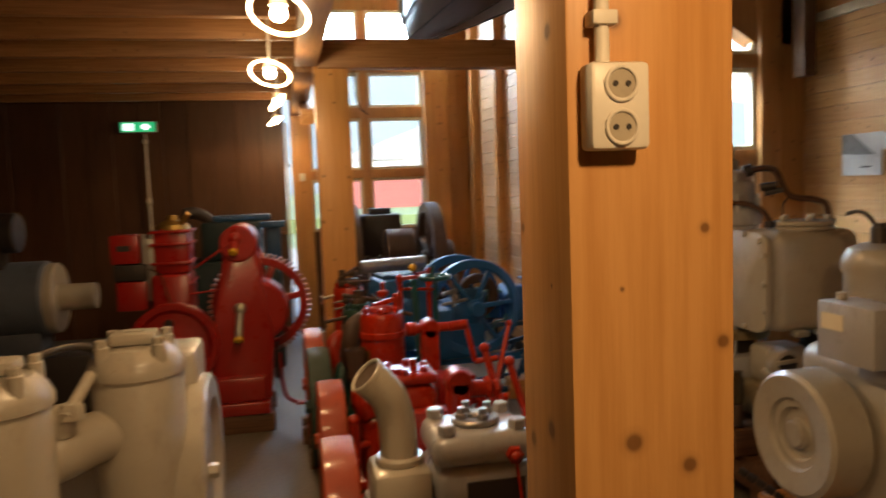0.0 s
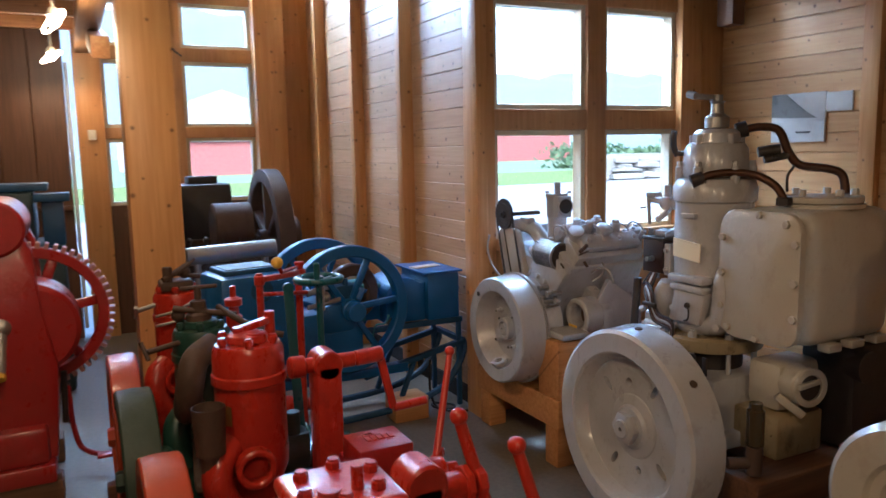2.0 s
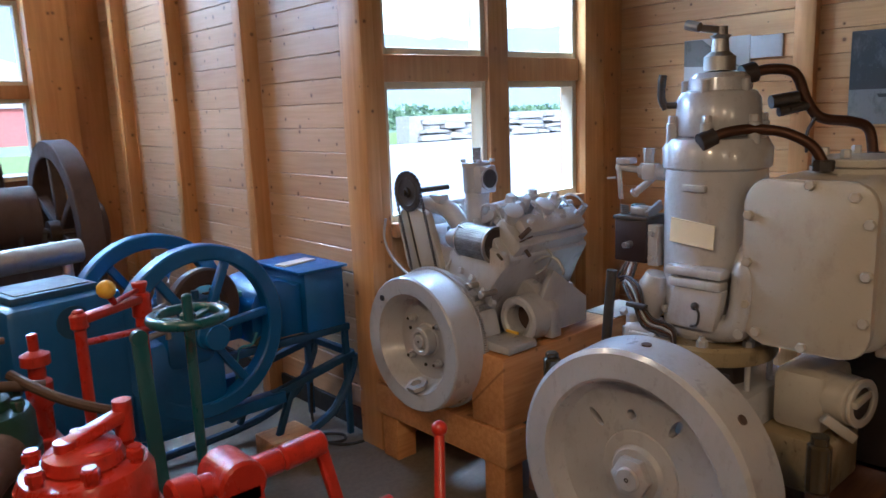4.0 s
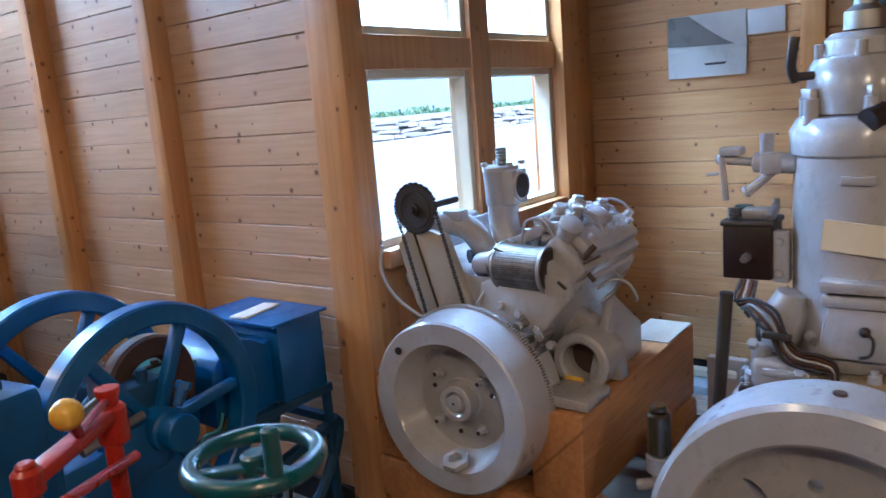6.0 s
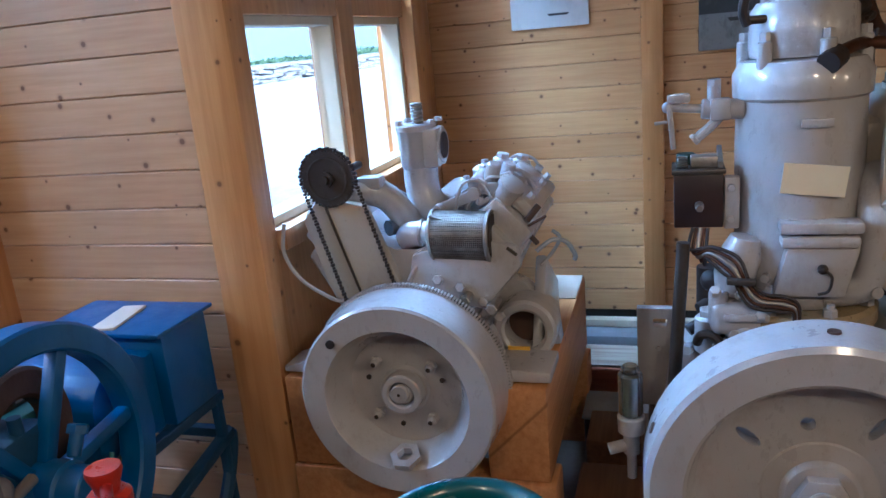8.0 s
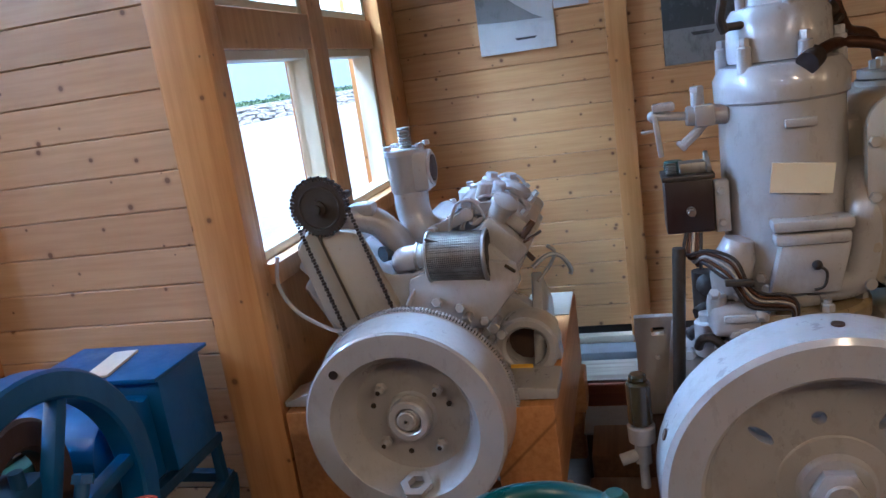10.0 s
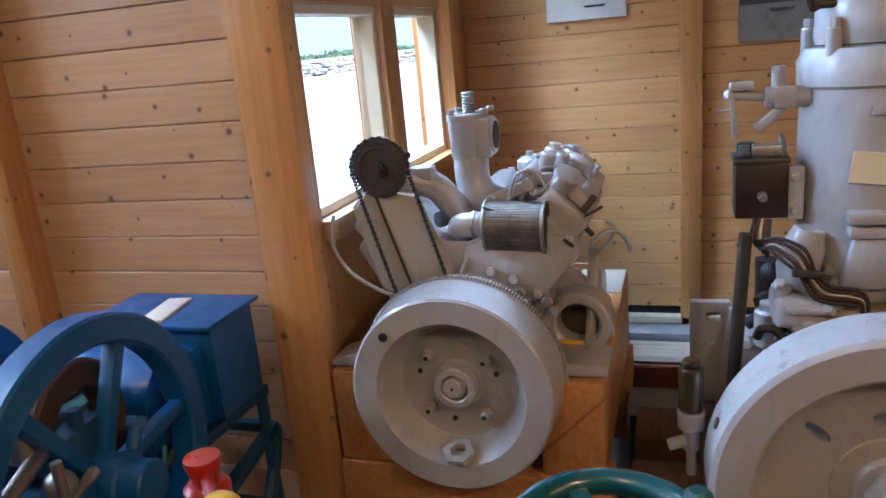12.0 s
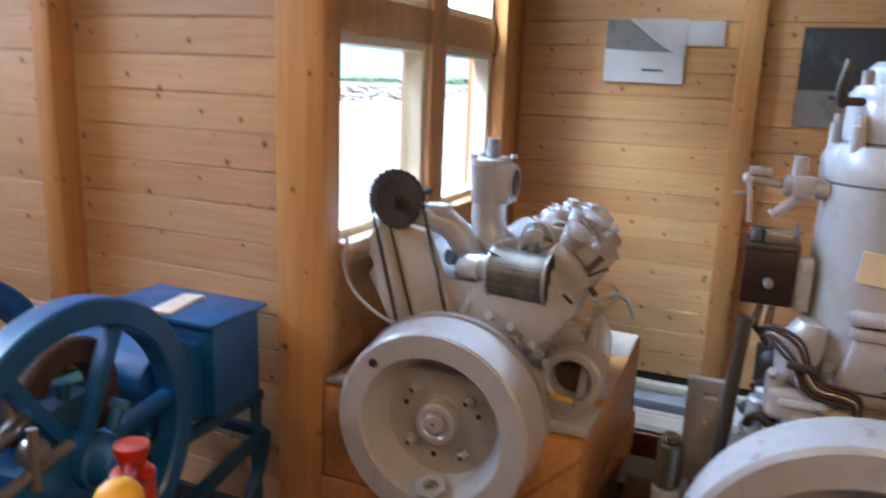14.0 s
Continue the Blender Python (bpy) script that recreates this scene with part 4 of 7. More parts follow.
# ---- the upright engine with the large flywheel ----
def upright_engine():
    e = thing("upright_engine", (2.35, 3.28, 0.36), "tall grey single-cylinder marine engine with large disc flywheel", "engine")
    cx, cy = 2.34, 3.29
    # flywheel
    fx, fy, fz = 1.87, 3.28, 0.43
    prof = [(0, 0.045), (0.075, 0.045), (0.085, 0.058), (0.120, 0.066), (0.124, 0.070), (0.236, 0.070), (0.262, 0.058), (0.276, 0.030), (0.283, 0.008), (0.292, 0.0), (0.362, 0.0), (0.376, 0.008), (0.382, 0.14), (0.372, 0.15), (0.30, 0.15), (0.285, 0.11), (0.09, 0.10), (0.08, 0.15), (0, 0.15)]
    fw = part("flywheel", Shape().lathe(prof, (fx, fy, fz), (1, 0, 0), 96), M_GREY, e)
    holes = []
    for deg, slot in ((40, True), (80, False), (124, True), (220, True), (260, False), (304, True)):
        a = radians(deg)
        t = Vector((0, math.cos(a), math.sin(a)))
        at = Vector((fx + 0.085, fy, fz)) + t * (0.196 if slot else 0.168)
        if slot:
            w = Vector((0, -t.z, t.y))
            leaf = [at + t * (0.033 * math.cos(k * math.pi / 8)) + w * (0.013 * math.sin(k * math.pi / 8)) for k in range(16)]
            holes.append(Shape().prism([(q.y, q.z) for q in leaf], 'x', fx + 0.04, fx + 0.13))
        else:
            holes.append(Shape().rod((fx + 0.04, at.y, at.z), (fx + 0.13, at.y, at.z), 0.016))
    pierce(fw, holes)
    nut = part("hub_nut", Shape().lathe([(0, 0), (0.058, 0), (0.062, 0.006), (0.062, 0.03), (0.052, 0.036), (0, 0.036)], (fx + 0.048, fy, fz), (-1, 0, 0), 6), M_GREY, fw)
    part("shaft_end", Shape().rod((fx + 0.015, fy, fz), (fx + 0.004, fy, fz), 0.036, seg=28, round_=0.004), M_GREY, nut)
    part("centre_mark", Shape().ring((fx + 0.0045, fy, fz), (-1, 0, 0), 0.003, 0.007, 0.002, 16, 0.0005), M_BLACK, nut)
    # Rust-brown discs stand in for dark holes in the rim.
    for a in (92, 140, 20, -40):
        y, z = fy + 0.383 * math.cos(radians(a)), fz + 0.383 * math.sin(radians(a))
        part("rim_plug", Shape().rod((fx + 0.075, y, z), (fx + 0.075, fy + 0.37 * math.cos(radians(a)), fz + 0.37 * math.sin(radians(a))), 0.014), M_RUST, fw)
    part("crank_shaft", Shape().rod((fx + 0.15, fy, fz), (2.9, fy, fz), 0.045), M_STEEL, e)
    # crankcase and flange
    part("crankcase", Shape().box(2.16, 2.56, 3.10, 3.48, 0.36, 0.62, 0.03).box(2.12, 2.62, 3.06, 3.54, 0.36, 0.42, 0.01), M_GREY, e)
    part("base_flange", Shape().lathe([(0, 0), (0.19, 0), (0.195, 0.01), (0.195, 0.045), (0.185, 0.055), (0, 0.055)], (cx, cy, 0.70), (0, 0, 1), 36), M_OILY, e, "oil-stained yellowish flange")
    for k in range(8):
        a = radians(20 + 45 * k)
        part("flange_nut", Shape().hexnut((cx + 0.172 * math.cos(a), cy + 0.172 * math.sin(a), 0.755), (0, 0, 1), 0.017, 0.02).rod((cx + 0.172 * math.cos(a), cy + 0.172 * math.sin(a), 0.62), (cx + 0.172 * math.cos(a), cy + 0.172 * math.sin(a), 0.785), 0.009), M_GREY, e)
    # Black column fills the gap between crankcase and flange.
    part("oily_column", Shape().lathe([(0.12, 0), (0.12, 0.09)], (cx, cy, 0.615), (0, 0, 1), 24), M_BLACK, e, "black column in the gap under the flange")
    # cylinder
    part("cylinder_jacket", Shape().lathe([(0, 0), (0.13, 0), (0.142, 0.02), (0.145, 0.05), (0.148, 0.40), (0.146, 0.505), (0.155, 0.512), (0.157, 0.565), (0.14, 0.595), (0.09, 0.605), (0, 0.605)], (cx, cy, 0.757), (0, 0, 1), 48), M_GREY, e)
    part("side_fairing", Shape().prism([(3.33, 0.93), (3.17, 0.93), (3.20, 0.80), (3.36, 0.80)], 'x', 2.175, 2.22, 0.012), M_GREY, e)
    part("fairing_rib", Shape().box(2.165, 2.22, 3.175, 3.345, 0.925, 0.955, 0.010), M_GREY, e)
    part("fairing_rib", Shape().box(2.158, 2.22, 3.17, 3.35, 0.96, 0.99, 0.010), M_GREY, e)
    part("name_boss", Shape().box(2.183, 2.2, 3.24, 3.31, 1.205, 1.225, 0.003), M_GREY, e)
    part("yellowed_label", Shape().box(-0.002, 0.002, -0.069, 0.069, -0.036, 0.036, 0, Matrix.Translation((2.186, 3.277, 1.085)) @ Matrix.Rotation(radians(-4), 4, 'Y') @ Matrix.Rotation(radians(6), 4, 'X')), M_LABEL, e, "blank yellowed paper label")
    head = part("cylinder_head", Shape().lathe([(0, 0), (0.118, 0), (0.122, 0.02), (0.118, 0.105), (0.105, 0.125), (0.09, 0.13), (0.085, 0.165), (0.07, 0.18), (0, 0.185)], (cx, cy, 1.36), (0, 0, 1), 40), M_GREY, e)
    for k in range(6):
        a = radians(60 * k + 15)
        part("head_stud", Shape().rod((cx + 0.132 * math.cos(a), cy + 0.132 * math.sin(a), 1.33), (cx + 0.132 * math.cos(a), cy + 0.132 * math.sin(a), 1.40), 0.017, round_=0.004).hexnut((cx + 0.132 * math.cos(a), cy + 0.132 * math.sin(a), 1.40), (0, 0, 1), 0.013, 0.02), M_GREY, head)
    for k in range(5):
        a = radians(72 * k + 40)
        part("valve_stud", Shape().rod((cx + 0.095 * math.cos(a), cy + 0.095 * math.sin(a), 1.46), (cx + 0.095 * math.cos(a), cy + 0.095 * math.sin(a), 1.52), 0.012, round_=0.003), M_GREY, head)
    v = part("top_valve", Shape().lathe([(0, 0), (0.045, 0), (0.045, 0.04), (0.025, 0.055), (0.022, 0.09), (0.03, 0.10), (0, 0.105)], (cx, cy, 1.545), (0, 0, 1), 24), M_STEEL, e)
    part("valve_lever", Shape().bar((cx - 0.02, cy - 0.0, 1.66), (cx - 0.09, cy + 0.03, 1.665), 0.022, 0.02, 0.005).rod((cx - 0.1, cy + 0.01, 1.665), (cx - 0.1, cy + 0.05, 1.675), 0.014).rod((cx, cy, 1.64), (cx, cy, 1.67), 0.02), M_STEEL, v)
    part("lever_handle", Shape().tube([(2.27, 3.42, 1.44), (2.26, 3.43, 1.47), (2.25, 3.425, 1.51), (2.25, 3.42, 1.54)], 0.012).rod((2.27, 3.36, 1.45), (2.27, 3.43, 1.45), 0.01), M_DARKSTEEL, e, "dark hinged steel lever")
    # relief cock on the side
    ck = part("relief_cock", Shape().rod((2.29, 3.42, 1.245), (2.29, 3.52, 1.25), 0.025, round_=0.004).rod((2.29, 3.51, 1.25), (2.29, 3.60, 1.258), 0.011, round_=0.003).rod((2.29, 3.49, 1.27), (2.29, 3.49, 1.31), 0.016).hexnut((2.29, 3.49, 1.305), (0, 0, 1), 0.018, 0.016), M_GREY, e)
    part("cock_lever", Shape().bar((2.28, 3.595, 1.26), (2.28, 3.585, 1.155), 0.011, 0.014, 0.003).rod((2.27, 3.60, 1.225), (2.27, 3.63, 1.222), 0.004).ball((2.29, 3.598, 1.258), 0.015), M_GREY, ck)
    part("drain_spout", Shape().tube([(2.29, 3.47, 1.235), (2.285, 3.50, 1.205), (2.28, 3.53, 1.18)], 0.012).ring((2.28, 3.53, 1.182), (0, 0.7, -0.6), 0.008, 0.015, 0.012, 20, 0.002), M_GREY, ck)
    part("exhaust_duct", Shape().tube([(2.34, 3.12, 1.08), (2.27, 3.128, 1.04), (2.236, 3.132, 0.97), (2.234, 3.136, 0.88), (2.234, 3.16, 0.815), (2.24, 3.24, 0.80)], 0.042, 18).rod((2.225, 3.14, 0.81), (2.19, 3.13, 0.81), 0.014), M_GREY, e)
    for k in range(3):
        part("jacket_plug", Shape().hexnut((2.215, 3.37 - 0.012 * k, 0.84 - 0.03 * k), (-1, 0.5, 0), 0.013, 0.014), M_GREY, e)
    # magneto box
    mg = part("magneto_box", Shape().box(2.245, 2.36, 3.468, 3.585, 0.96, 1.095, 0.004), M_BAKELITE, e, "dark brown magneto box")
    part("box_lid", Shape().box(2.24, 2.365, 3.463, 3.59, 1.095, 1.108, 0.003), M_DARKSTEEL, mg)
    part("brass_cover", Shape().box(2.27, 2.32, 3.48, 3.545, 1.108, 1.135, 0.004).bar((2.26, 3.475, 1.11), (2.34, 3.475, 1.14), 0.012, 0.03, 0.002), M_STEEL, mg)
    part("green_knob", Shape().rod((2.335, 3.555, 1.108), (2.335, 3.555, 1.135), 0.024, round_=0.003), M_GREEN, mg, "green knob")
    sp = Shape()
    for k in range(5):
        sp.lathe([(0.012, 0), (0.015, 0.002), (0.012, 0.004), (0.009, 0.002), (0.012, 0)], (2.27, 3.565, 1.11 + 0.006 * k), (0.3, 0, 1), 14)
    part("spring", sp, M_STEEL, mg)
    part("terminal", Shape().rod((2.225, 3.525, 1.018), (2.246, 3.525, 1.018), 0.011).hexnut((2.22, 3.525, 1.018), (-1, 0, 0), 0.01, 0.012), M_STEEL, mg)
    part("terminal", Shape().rod((2.28, 3.53, 0.93), (2.28, 3.53, 0.96), 0.006), M_STEEL, mg)
    part("mounting_plate", Shape().box(2.25, 2.29, 3.43, 3.466, 0.955, 1.085, 0.004).hexnut((2.25, 3.45, 1.06), (-1, 0, 0), 0.01, 0.012).hexnut((2.25, 3.45, 0.98), (-1, 0, 0), 0.01, 0.012), M_GREY, mg)
    for k in range(5):
        o = 0.009 * k
        part("ignition_cable", Shape().tube([(2.25, 3.54 - o, 0.958), (2.215, 3.548 - o, 0.912 - o), (2.19, 3.495 + 0.4 * o, 0.925 - 0.8 * o), (2.165, 3.438 + o, 0.905 - o), (2.155, 3.412 + o, 0.848), (2.15, 3.377 + o, 0.818 - 0.8 * o), (2.15, 3.33 + 0.5 * o, 0.812 - o), (2.15, 3.303 + 0.3 * o, 0.785 - 0.5 * o), (2.15, 3.308 + 0.3 * o, 0.70)], 0.0045), (M_BLACK, M_COPPER, M_STEEL, M_COPPER, M_BLACK)[k], e, "brown ignition cable")
    part("cable_clip", Shape().bar((2.145, 3.40, 0.85), (2.145, 3.465, 0.853), 0.022, 0.014, 0.002), M_DARKSTEEL, e)
    chest = part("valve_chest", Shape().box(2.165, 2.30, 3.375, 3.50, 0.70, 0.785, 0.022, seg=3).box(2.155, 2.30, 3.365, 3.47, 0.742, 0.762, 0.006).rod((2.20, 3.48, 0.72), (2.20, 3.48, 0.81), 0.024, round_=0.006), M_GREY, e)
    for k, (y, z) in enumerate(((3.385, 0.752), (3.43, 0.80), (3.49, 0.815), (3.46, 0.71))):
        part("chest_nut", Shape().hexnut((2.165 + 0.02 * (k % 2), y, z), (-0.6, 0, 0.8), 0.014, 0.016), M_GREY, chest)
    part("jacket_lobe", Shape().lathe([(0, -0.085), (0.035, -0.075), (0.05, -0.03), (0.05, 0.03), (0.036, 0.075), (0, 0.085)], (2.235, 3.435, 0.865), (0, -0.25, 1), 28), M_GREY, e)
    part("spark_lead", Shape().ball((2.17, 3.253, 0.875), 0.012).tube([(2.165, 3.253, 0.875), (2.16, 3.235, 0.86), (2.162, 3.24, 0.825), (2.165, 3.262, 0.815)], 0.0035), M_BLACK, e)
    part("cock_yoke", Shape().box(2.268, 2.312, 3.545, 3.60, 1.268, 1.29, 0.006), M_GREY, ck)
    part("cock_body", Shape().box(2.262, 2.30, 3.452, 3.50, 1.222, 1.275, 0.006), M_GREY, ck)
    # small fittings between cylinder foot and flywheel
    for k, (x, y, z, r) in enumerate(((2.21, 3.47, 0.66, 0.022), (2.20, 3.50, 0.60, 0.018), (2.22, 3.53, 0.56, 0.020), (2.18, 3.44, 0.70, 0.016), (2.24, 3.55, 0.63, 0.014))):
        part("fitting_nut", Shape().rod((x + 0.08, y, z - 0.01), (x, y, z), r * 0.7).hexnut((x, y, z), (-1, 0.2, 0.3), r, 0.022), (M_GREY, M_STEEL)[k % 2], e)
    for k in range(4):
        part("grease_pipe", Shape().tube([(2.21, 3.54 - 0.015 * k, 0.50 + 0.02 * k), (2.18, 3.53 - 0.02 * k, 0.58 + 0.02 * k), (2.19, 3.49 - 0.02 * k, 0.66), (2.24, 3.45 - 0.02 * k, 0.70 + 0.01 * k)], 0.0055, 8), (M_DARKSTEEL, M_BLACK, M_COPPER, M_STEEL)[k], e)
    part("foot_casting", Shape().box(2.17, 2.27, 3.35, 3.46, 0.60, 0.69, 0.022).rod((2.2, 3.42, 0.69), (2.2, 3.42, 0.735), 0.022, round_=0.005).box(2.18, 2.26, 3.47, 3.53, 0.44, 0.60, 0.012), M_GREY, e)
    part("oil_runs", Shape().bar((2.152, 3.20, 0.70), (2.152, 3.20, 0.60), 0.03, 0.006, 0.002).bar((2.152, 3.14, 0.70), (2.152, 3.14, 0.63), 0.022, 0.006, 0.002).bar((2.152, 3.26, 0.70), (2.152, 3.26, 0.58), 0.018, 0.006, 0.002), M_BLACK, e, "dried black oil runs")
    # side frame: white bracket, pump, pipes
    fb = part("front_bracket", Shape().prism([(3.69, 0.67), (3.58, 0.67), (3.52, 0.55), (3.50, 0.36), (3.69, 0.36)], 'x', 2.44, 2.47, 0.004), M_GREY, e)
    pierce(fb, [Shape().box(2.42, 2.49, 3.605, 3.645, 0.612, 0.638, 0.006), Shape().rod((2.42, 3.63, 0.545), (2.49, 3.63, 0.545), 0.008)])
    part("bracket_rib", Shape().prism([(3.62, 0.36), (3.585, 0.66), (3.56, 0.66), (3.53, 0.36)], 'x', 2.405, 2.438, 0.004), M_GREY, e)
    part("side_pump", Shape().box(2.28, 2.44, 3.46, 3.58, 0.42, 0.64, 0.02).rod((2.26, 3.50, 0.62), (2.26, 3.50, 0.72), 0.035, round_=0.006).hexnut((2.26, 3.50, 0.72), (0, 0, 1), 0.025, 0.02), M_GREY, e)
    part("oil_pipe", Shape().tube([(2.22, 3.53, 0.66), (2.2, 3.52, 0.69), (2.19, 3.49, 0.69), (2.19, 3.46, 0.64), (2.19, 3.455, 0.55)], 0.012), M_DARKSTEEL, e)
    part("black_pump", Shape().rod((2.34, 3.50, 0.70), (2.34, 3.50, 0.83), 0.028).ball((2.31, 3.49, 0.80), 0.03).rod((2.3, 3.52, 0.72), (2.36, 3.44, 0.76), 0.02).rod((2.30, 3.55, 0.66), (2.33, 3.48, 0.7), 0.016), M_BLACK, e, "black greasy governor parts")
    part("steel_stick", Shape().rod((2.18, 3.60, 0.34), (2.20, 3.563, 0.935), 0.0165), M_DARKSTEEL, e, "dark steel bar")
    part("water_neck", Shape().rod((2.25, 3.42, 0.66), (2.20, 3.40, 0.72), 0.05, 0.04, round_=0.008).ball((2.21, 3.42, 0.71), 0.05, 0.8), M_GREY, e)
    # oil cup beside the flywheel
    cup = part("oil_cup", Shape().rod((2.05, 3.69, 0.535), (2.05, 3.69, 0.65), 0.030, round_=0.006).rod((2.05, 3.69, 0.65), (2.05, 3.69, 0.668), 0.022, round_=0.005), M_SMOKE, e, "smoked brown glass oil cup")
    part("cup_base", Shape().lathe([(0, 0), (0.02, 0), (0.02, 0.05), (0.033, 0.06), (0.034, 0.10), (0.03, 0.104), (0, 0.104)], (2.05, 3.69, 0.43), (0, 0, 1), 24).rod((2.05, 3.69, 0.455), (2.04, 3.745, 0.44), 0.015).rod((2.05, 3.69, 0.36), (2.05, 3.69, 0.44), 0.012), M_GREY, cup)
    cup2 = part("oil_cup", Shape().rod((2.10, 2.86, 0.47), (2.10, 2.86, 0.60), 0.030, round_=0.006).rod((2.10, 2.86, 0.60), (2.10, 2.86, 0.62), 0.022), M_SMOKE, e, "smoked brown glass oil cup")
    part("cup_base", Shape().rod((2.10, 2.86, 0.37), (2.10, 2.86, 0.468), 0.028).rod((2.10, 2.86, 0.41), (2.02, 2.90, 0.41), 0.02), M_RUST, cup2)
    # exhaust tank with the cover plate
    tank = part("exhaust_tank", Shape().box(2.25, 2.70, 2.79, 3.12, 0.79, 1.255, 0.06, seg=4).box(2.30, 2.66, 2.84, 3.2, 0.84, 1.2, 0.03), M_CREAM, e)
    pl = []
    for yc, zc, a0 in ((3.065, 1.185, 0), (2.865, 1.185, 90), (2.865, 0.86, 180), (3.065, 0.86, 270)):
        pl += [(yc + 0.068 * math.cos(radians(a0 + 15 * k)), zc + 0.068 * math.sin(radians(a0 + 15 * k))) for k in range(7)]
    cp = part("cover_plate", Shape().prism(pl, 'x', 2.205, 2.232, 0.008), M_CREAM, tank)
    for y, z in ((2.812, 0.9), (2.812, 1.02), (2.812, 1.15), (3.118, 0.9), (3.118, 1.02), (3.118, 1.15), (2.96, 1.24), (2.96, 0.805), (2.85, 1.215), (3.085, 0.825)):
        part("plate_bolt", Shape().hexnut((2.205, y, z), (-1, 0, 0), 0.014, 0.012), M_CREAM, cp)
    lid = part("tank_lid", Shape().lathe([(0, 0), (0.125, 0), (0.13, 0.005), (0.13, 0.022), (0.125, 0.026), (0, 0.03)], (2.50, 2.94, 1.268), (0, 0, 1), 40).lathe([(0.135, -0.015), (0.135, 0)], (2.5, 2.94, 1.268), (0, 0, 1), 40), M_CREAM, tank)
    for k in range(5):
        a = radians(72 * k + 30)
        part("lid_nut", Shape().hexnut((2.50 + 0.1 * math.cos(a), 2.94 + 0.1 * math.sin(a), 1.296), (0, 0, 1), 0.014, 0.022), M_CREAM, lid)
    for x in (2.35, 2.47, 2.6):
        part("tank_lug", Shape().box(x, x + 0.07, 2.78, 2.83, 0.77, 0.80, 0.008), M_CREAM, tank)
    # water pipes
    a = part("water_pipe", Shape().tube([(2.21, 3.24, 1.355), (2.24, 3.21, 1.372), (2.30, 3.16, 1.378), (2.33, 3.08, 1.365), (2.35, 3.02, 1.33), (2.36, 2.99, 1.28)], 0.0145, 12), M_COPPER, e, "brown lagged water pipe")
    part("pipe_union", Shape().hexnut((2.36, 2.99, 1.262), (0, 0, 1), 0.028, 0.03), M_BLACK, a)
    part("pipe_union", Shape().rod((2.185, 3.26, 1.345), (2.22, 3.235, 1.36), 0.026), M_BLACK, a)
    b = part("water_pipe", Shape().tube([(2.42, 3.235, 1.535), (2.46, 3.19, 1.545), (2.50, 3.14, 1.53), (2.52, 3.11, 1.45), (2.55, 3.08, 1.40), (2.62, 3.02, 1.385), (2.66, 2.985, 1.36), (2.665, 2.97, 1.28)], 0.0155, 12), M_COPPER, e, "brown lagged water pipe")
    part("pipe_union", Shape().hexnut((2.665, 2.965, 1.268), (0, 0, 1), 0.026, 0.026), M_BLACK, b)
    part("pipe_union", Shape().rod((2.40, 3.25, 1.53), (2.43, 3.225, 1.54), 0.03), M_BLACK, b)
    part("drip_tube", Shape().tube([(2.46, 3.13, 1.43), (2.52, 3.10, 1.44), (2.53, 3.09, 1.40), (2.51, 3.10, 1.36), (2.51, 3.10, 1.30)], 0.005).rod((2.45, 3.16, 1.42), (2.53, 3.10, 1.44), 0.014).rod((2.44, 3.18, 1.45), (2.5, 3.13, 1.46), 0.02), M_DARKSTEEL, e)
    # circulating pump below the tank
    pm = part("circulating_pump", Shape().box(2.30, 2.52, 2.93, 3.08, 0.52, 0.70, 0.03).rod((2.38, 2.96, 0.63), (2.36, 2.86, 0.63), 0.07, round_=0.01), M_CREAM, e)
    part("pump_bore", Shape().rod((2.36, 2.862, 0.63), (2.359, 2.856, 0.63), 0.046), M_BLACK, pm)
    part("pump_yoke", Shape().bar((2.30, 2.853, 0.64), (2.42, 2.85, 0.65), 0.016, 0.02, 0.004).bar((2.27, 2.92, 0.60), (2.34, 2.86, 0.53), 0.022, 0.03, 0.006).ring((2.362, 2.86, 0.63), (-0.2, -1, 0), 0.046, 0.07, 0.012, 30, 0.003), M_CREAM, pm)
    part("pump_foot", Shape().box(2.26, 2.5, 2.90, 3.1, 0.36, 0.52, 0.015), M_OILY, pm)
    part("black_gearbox", Shape().box(2.55, 2.8, 2.82, 3.05, 0.36, 0.76, 0.03).rod((2.6, 2.86, 0.68), (2.6, 2.8, 0.68), 0.06), M_BLACK, e, "black gearbox under the tank")
    return e


upright_engine()


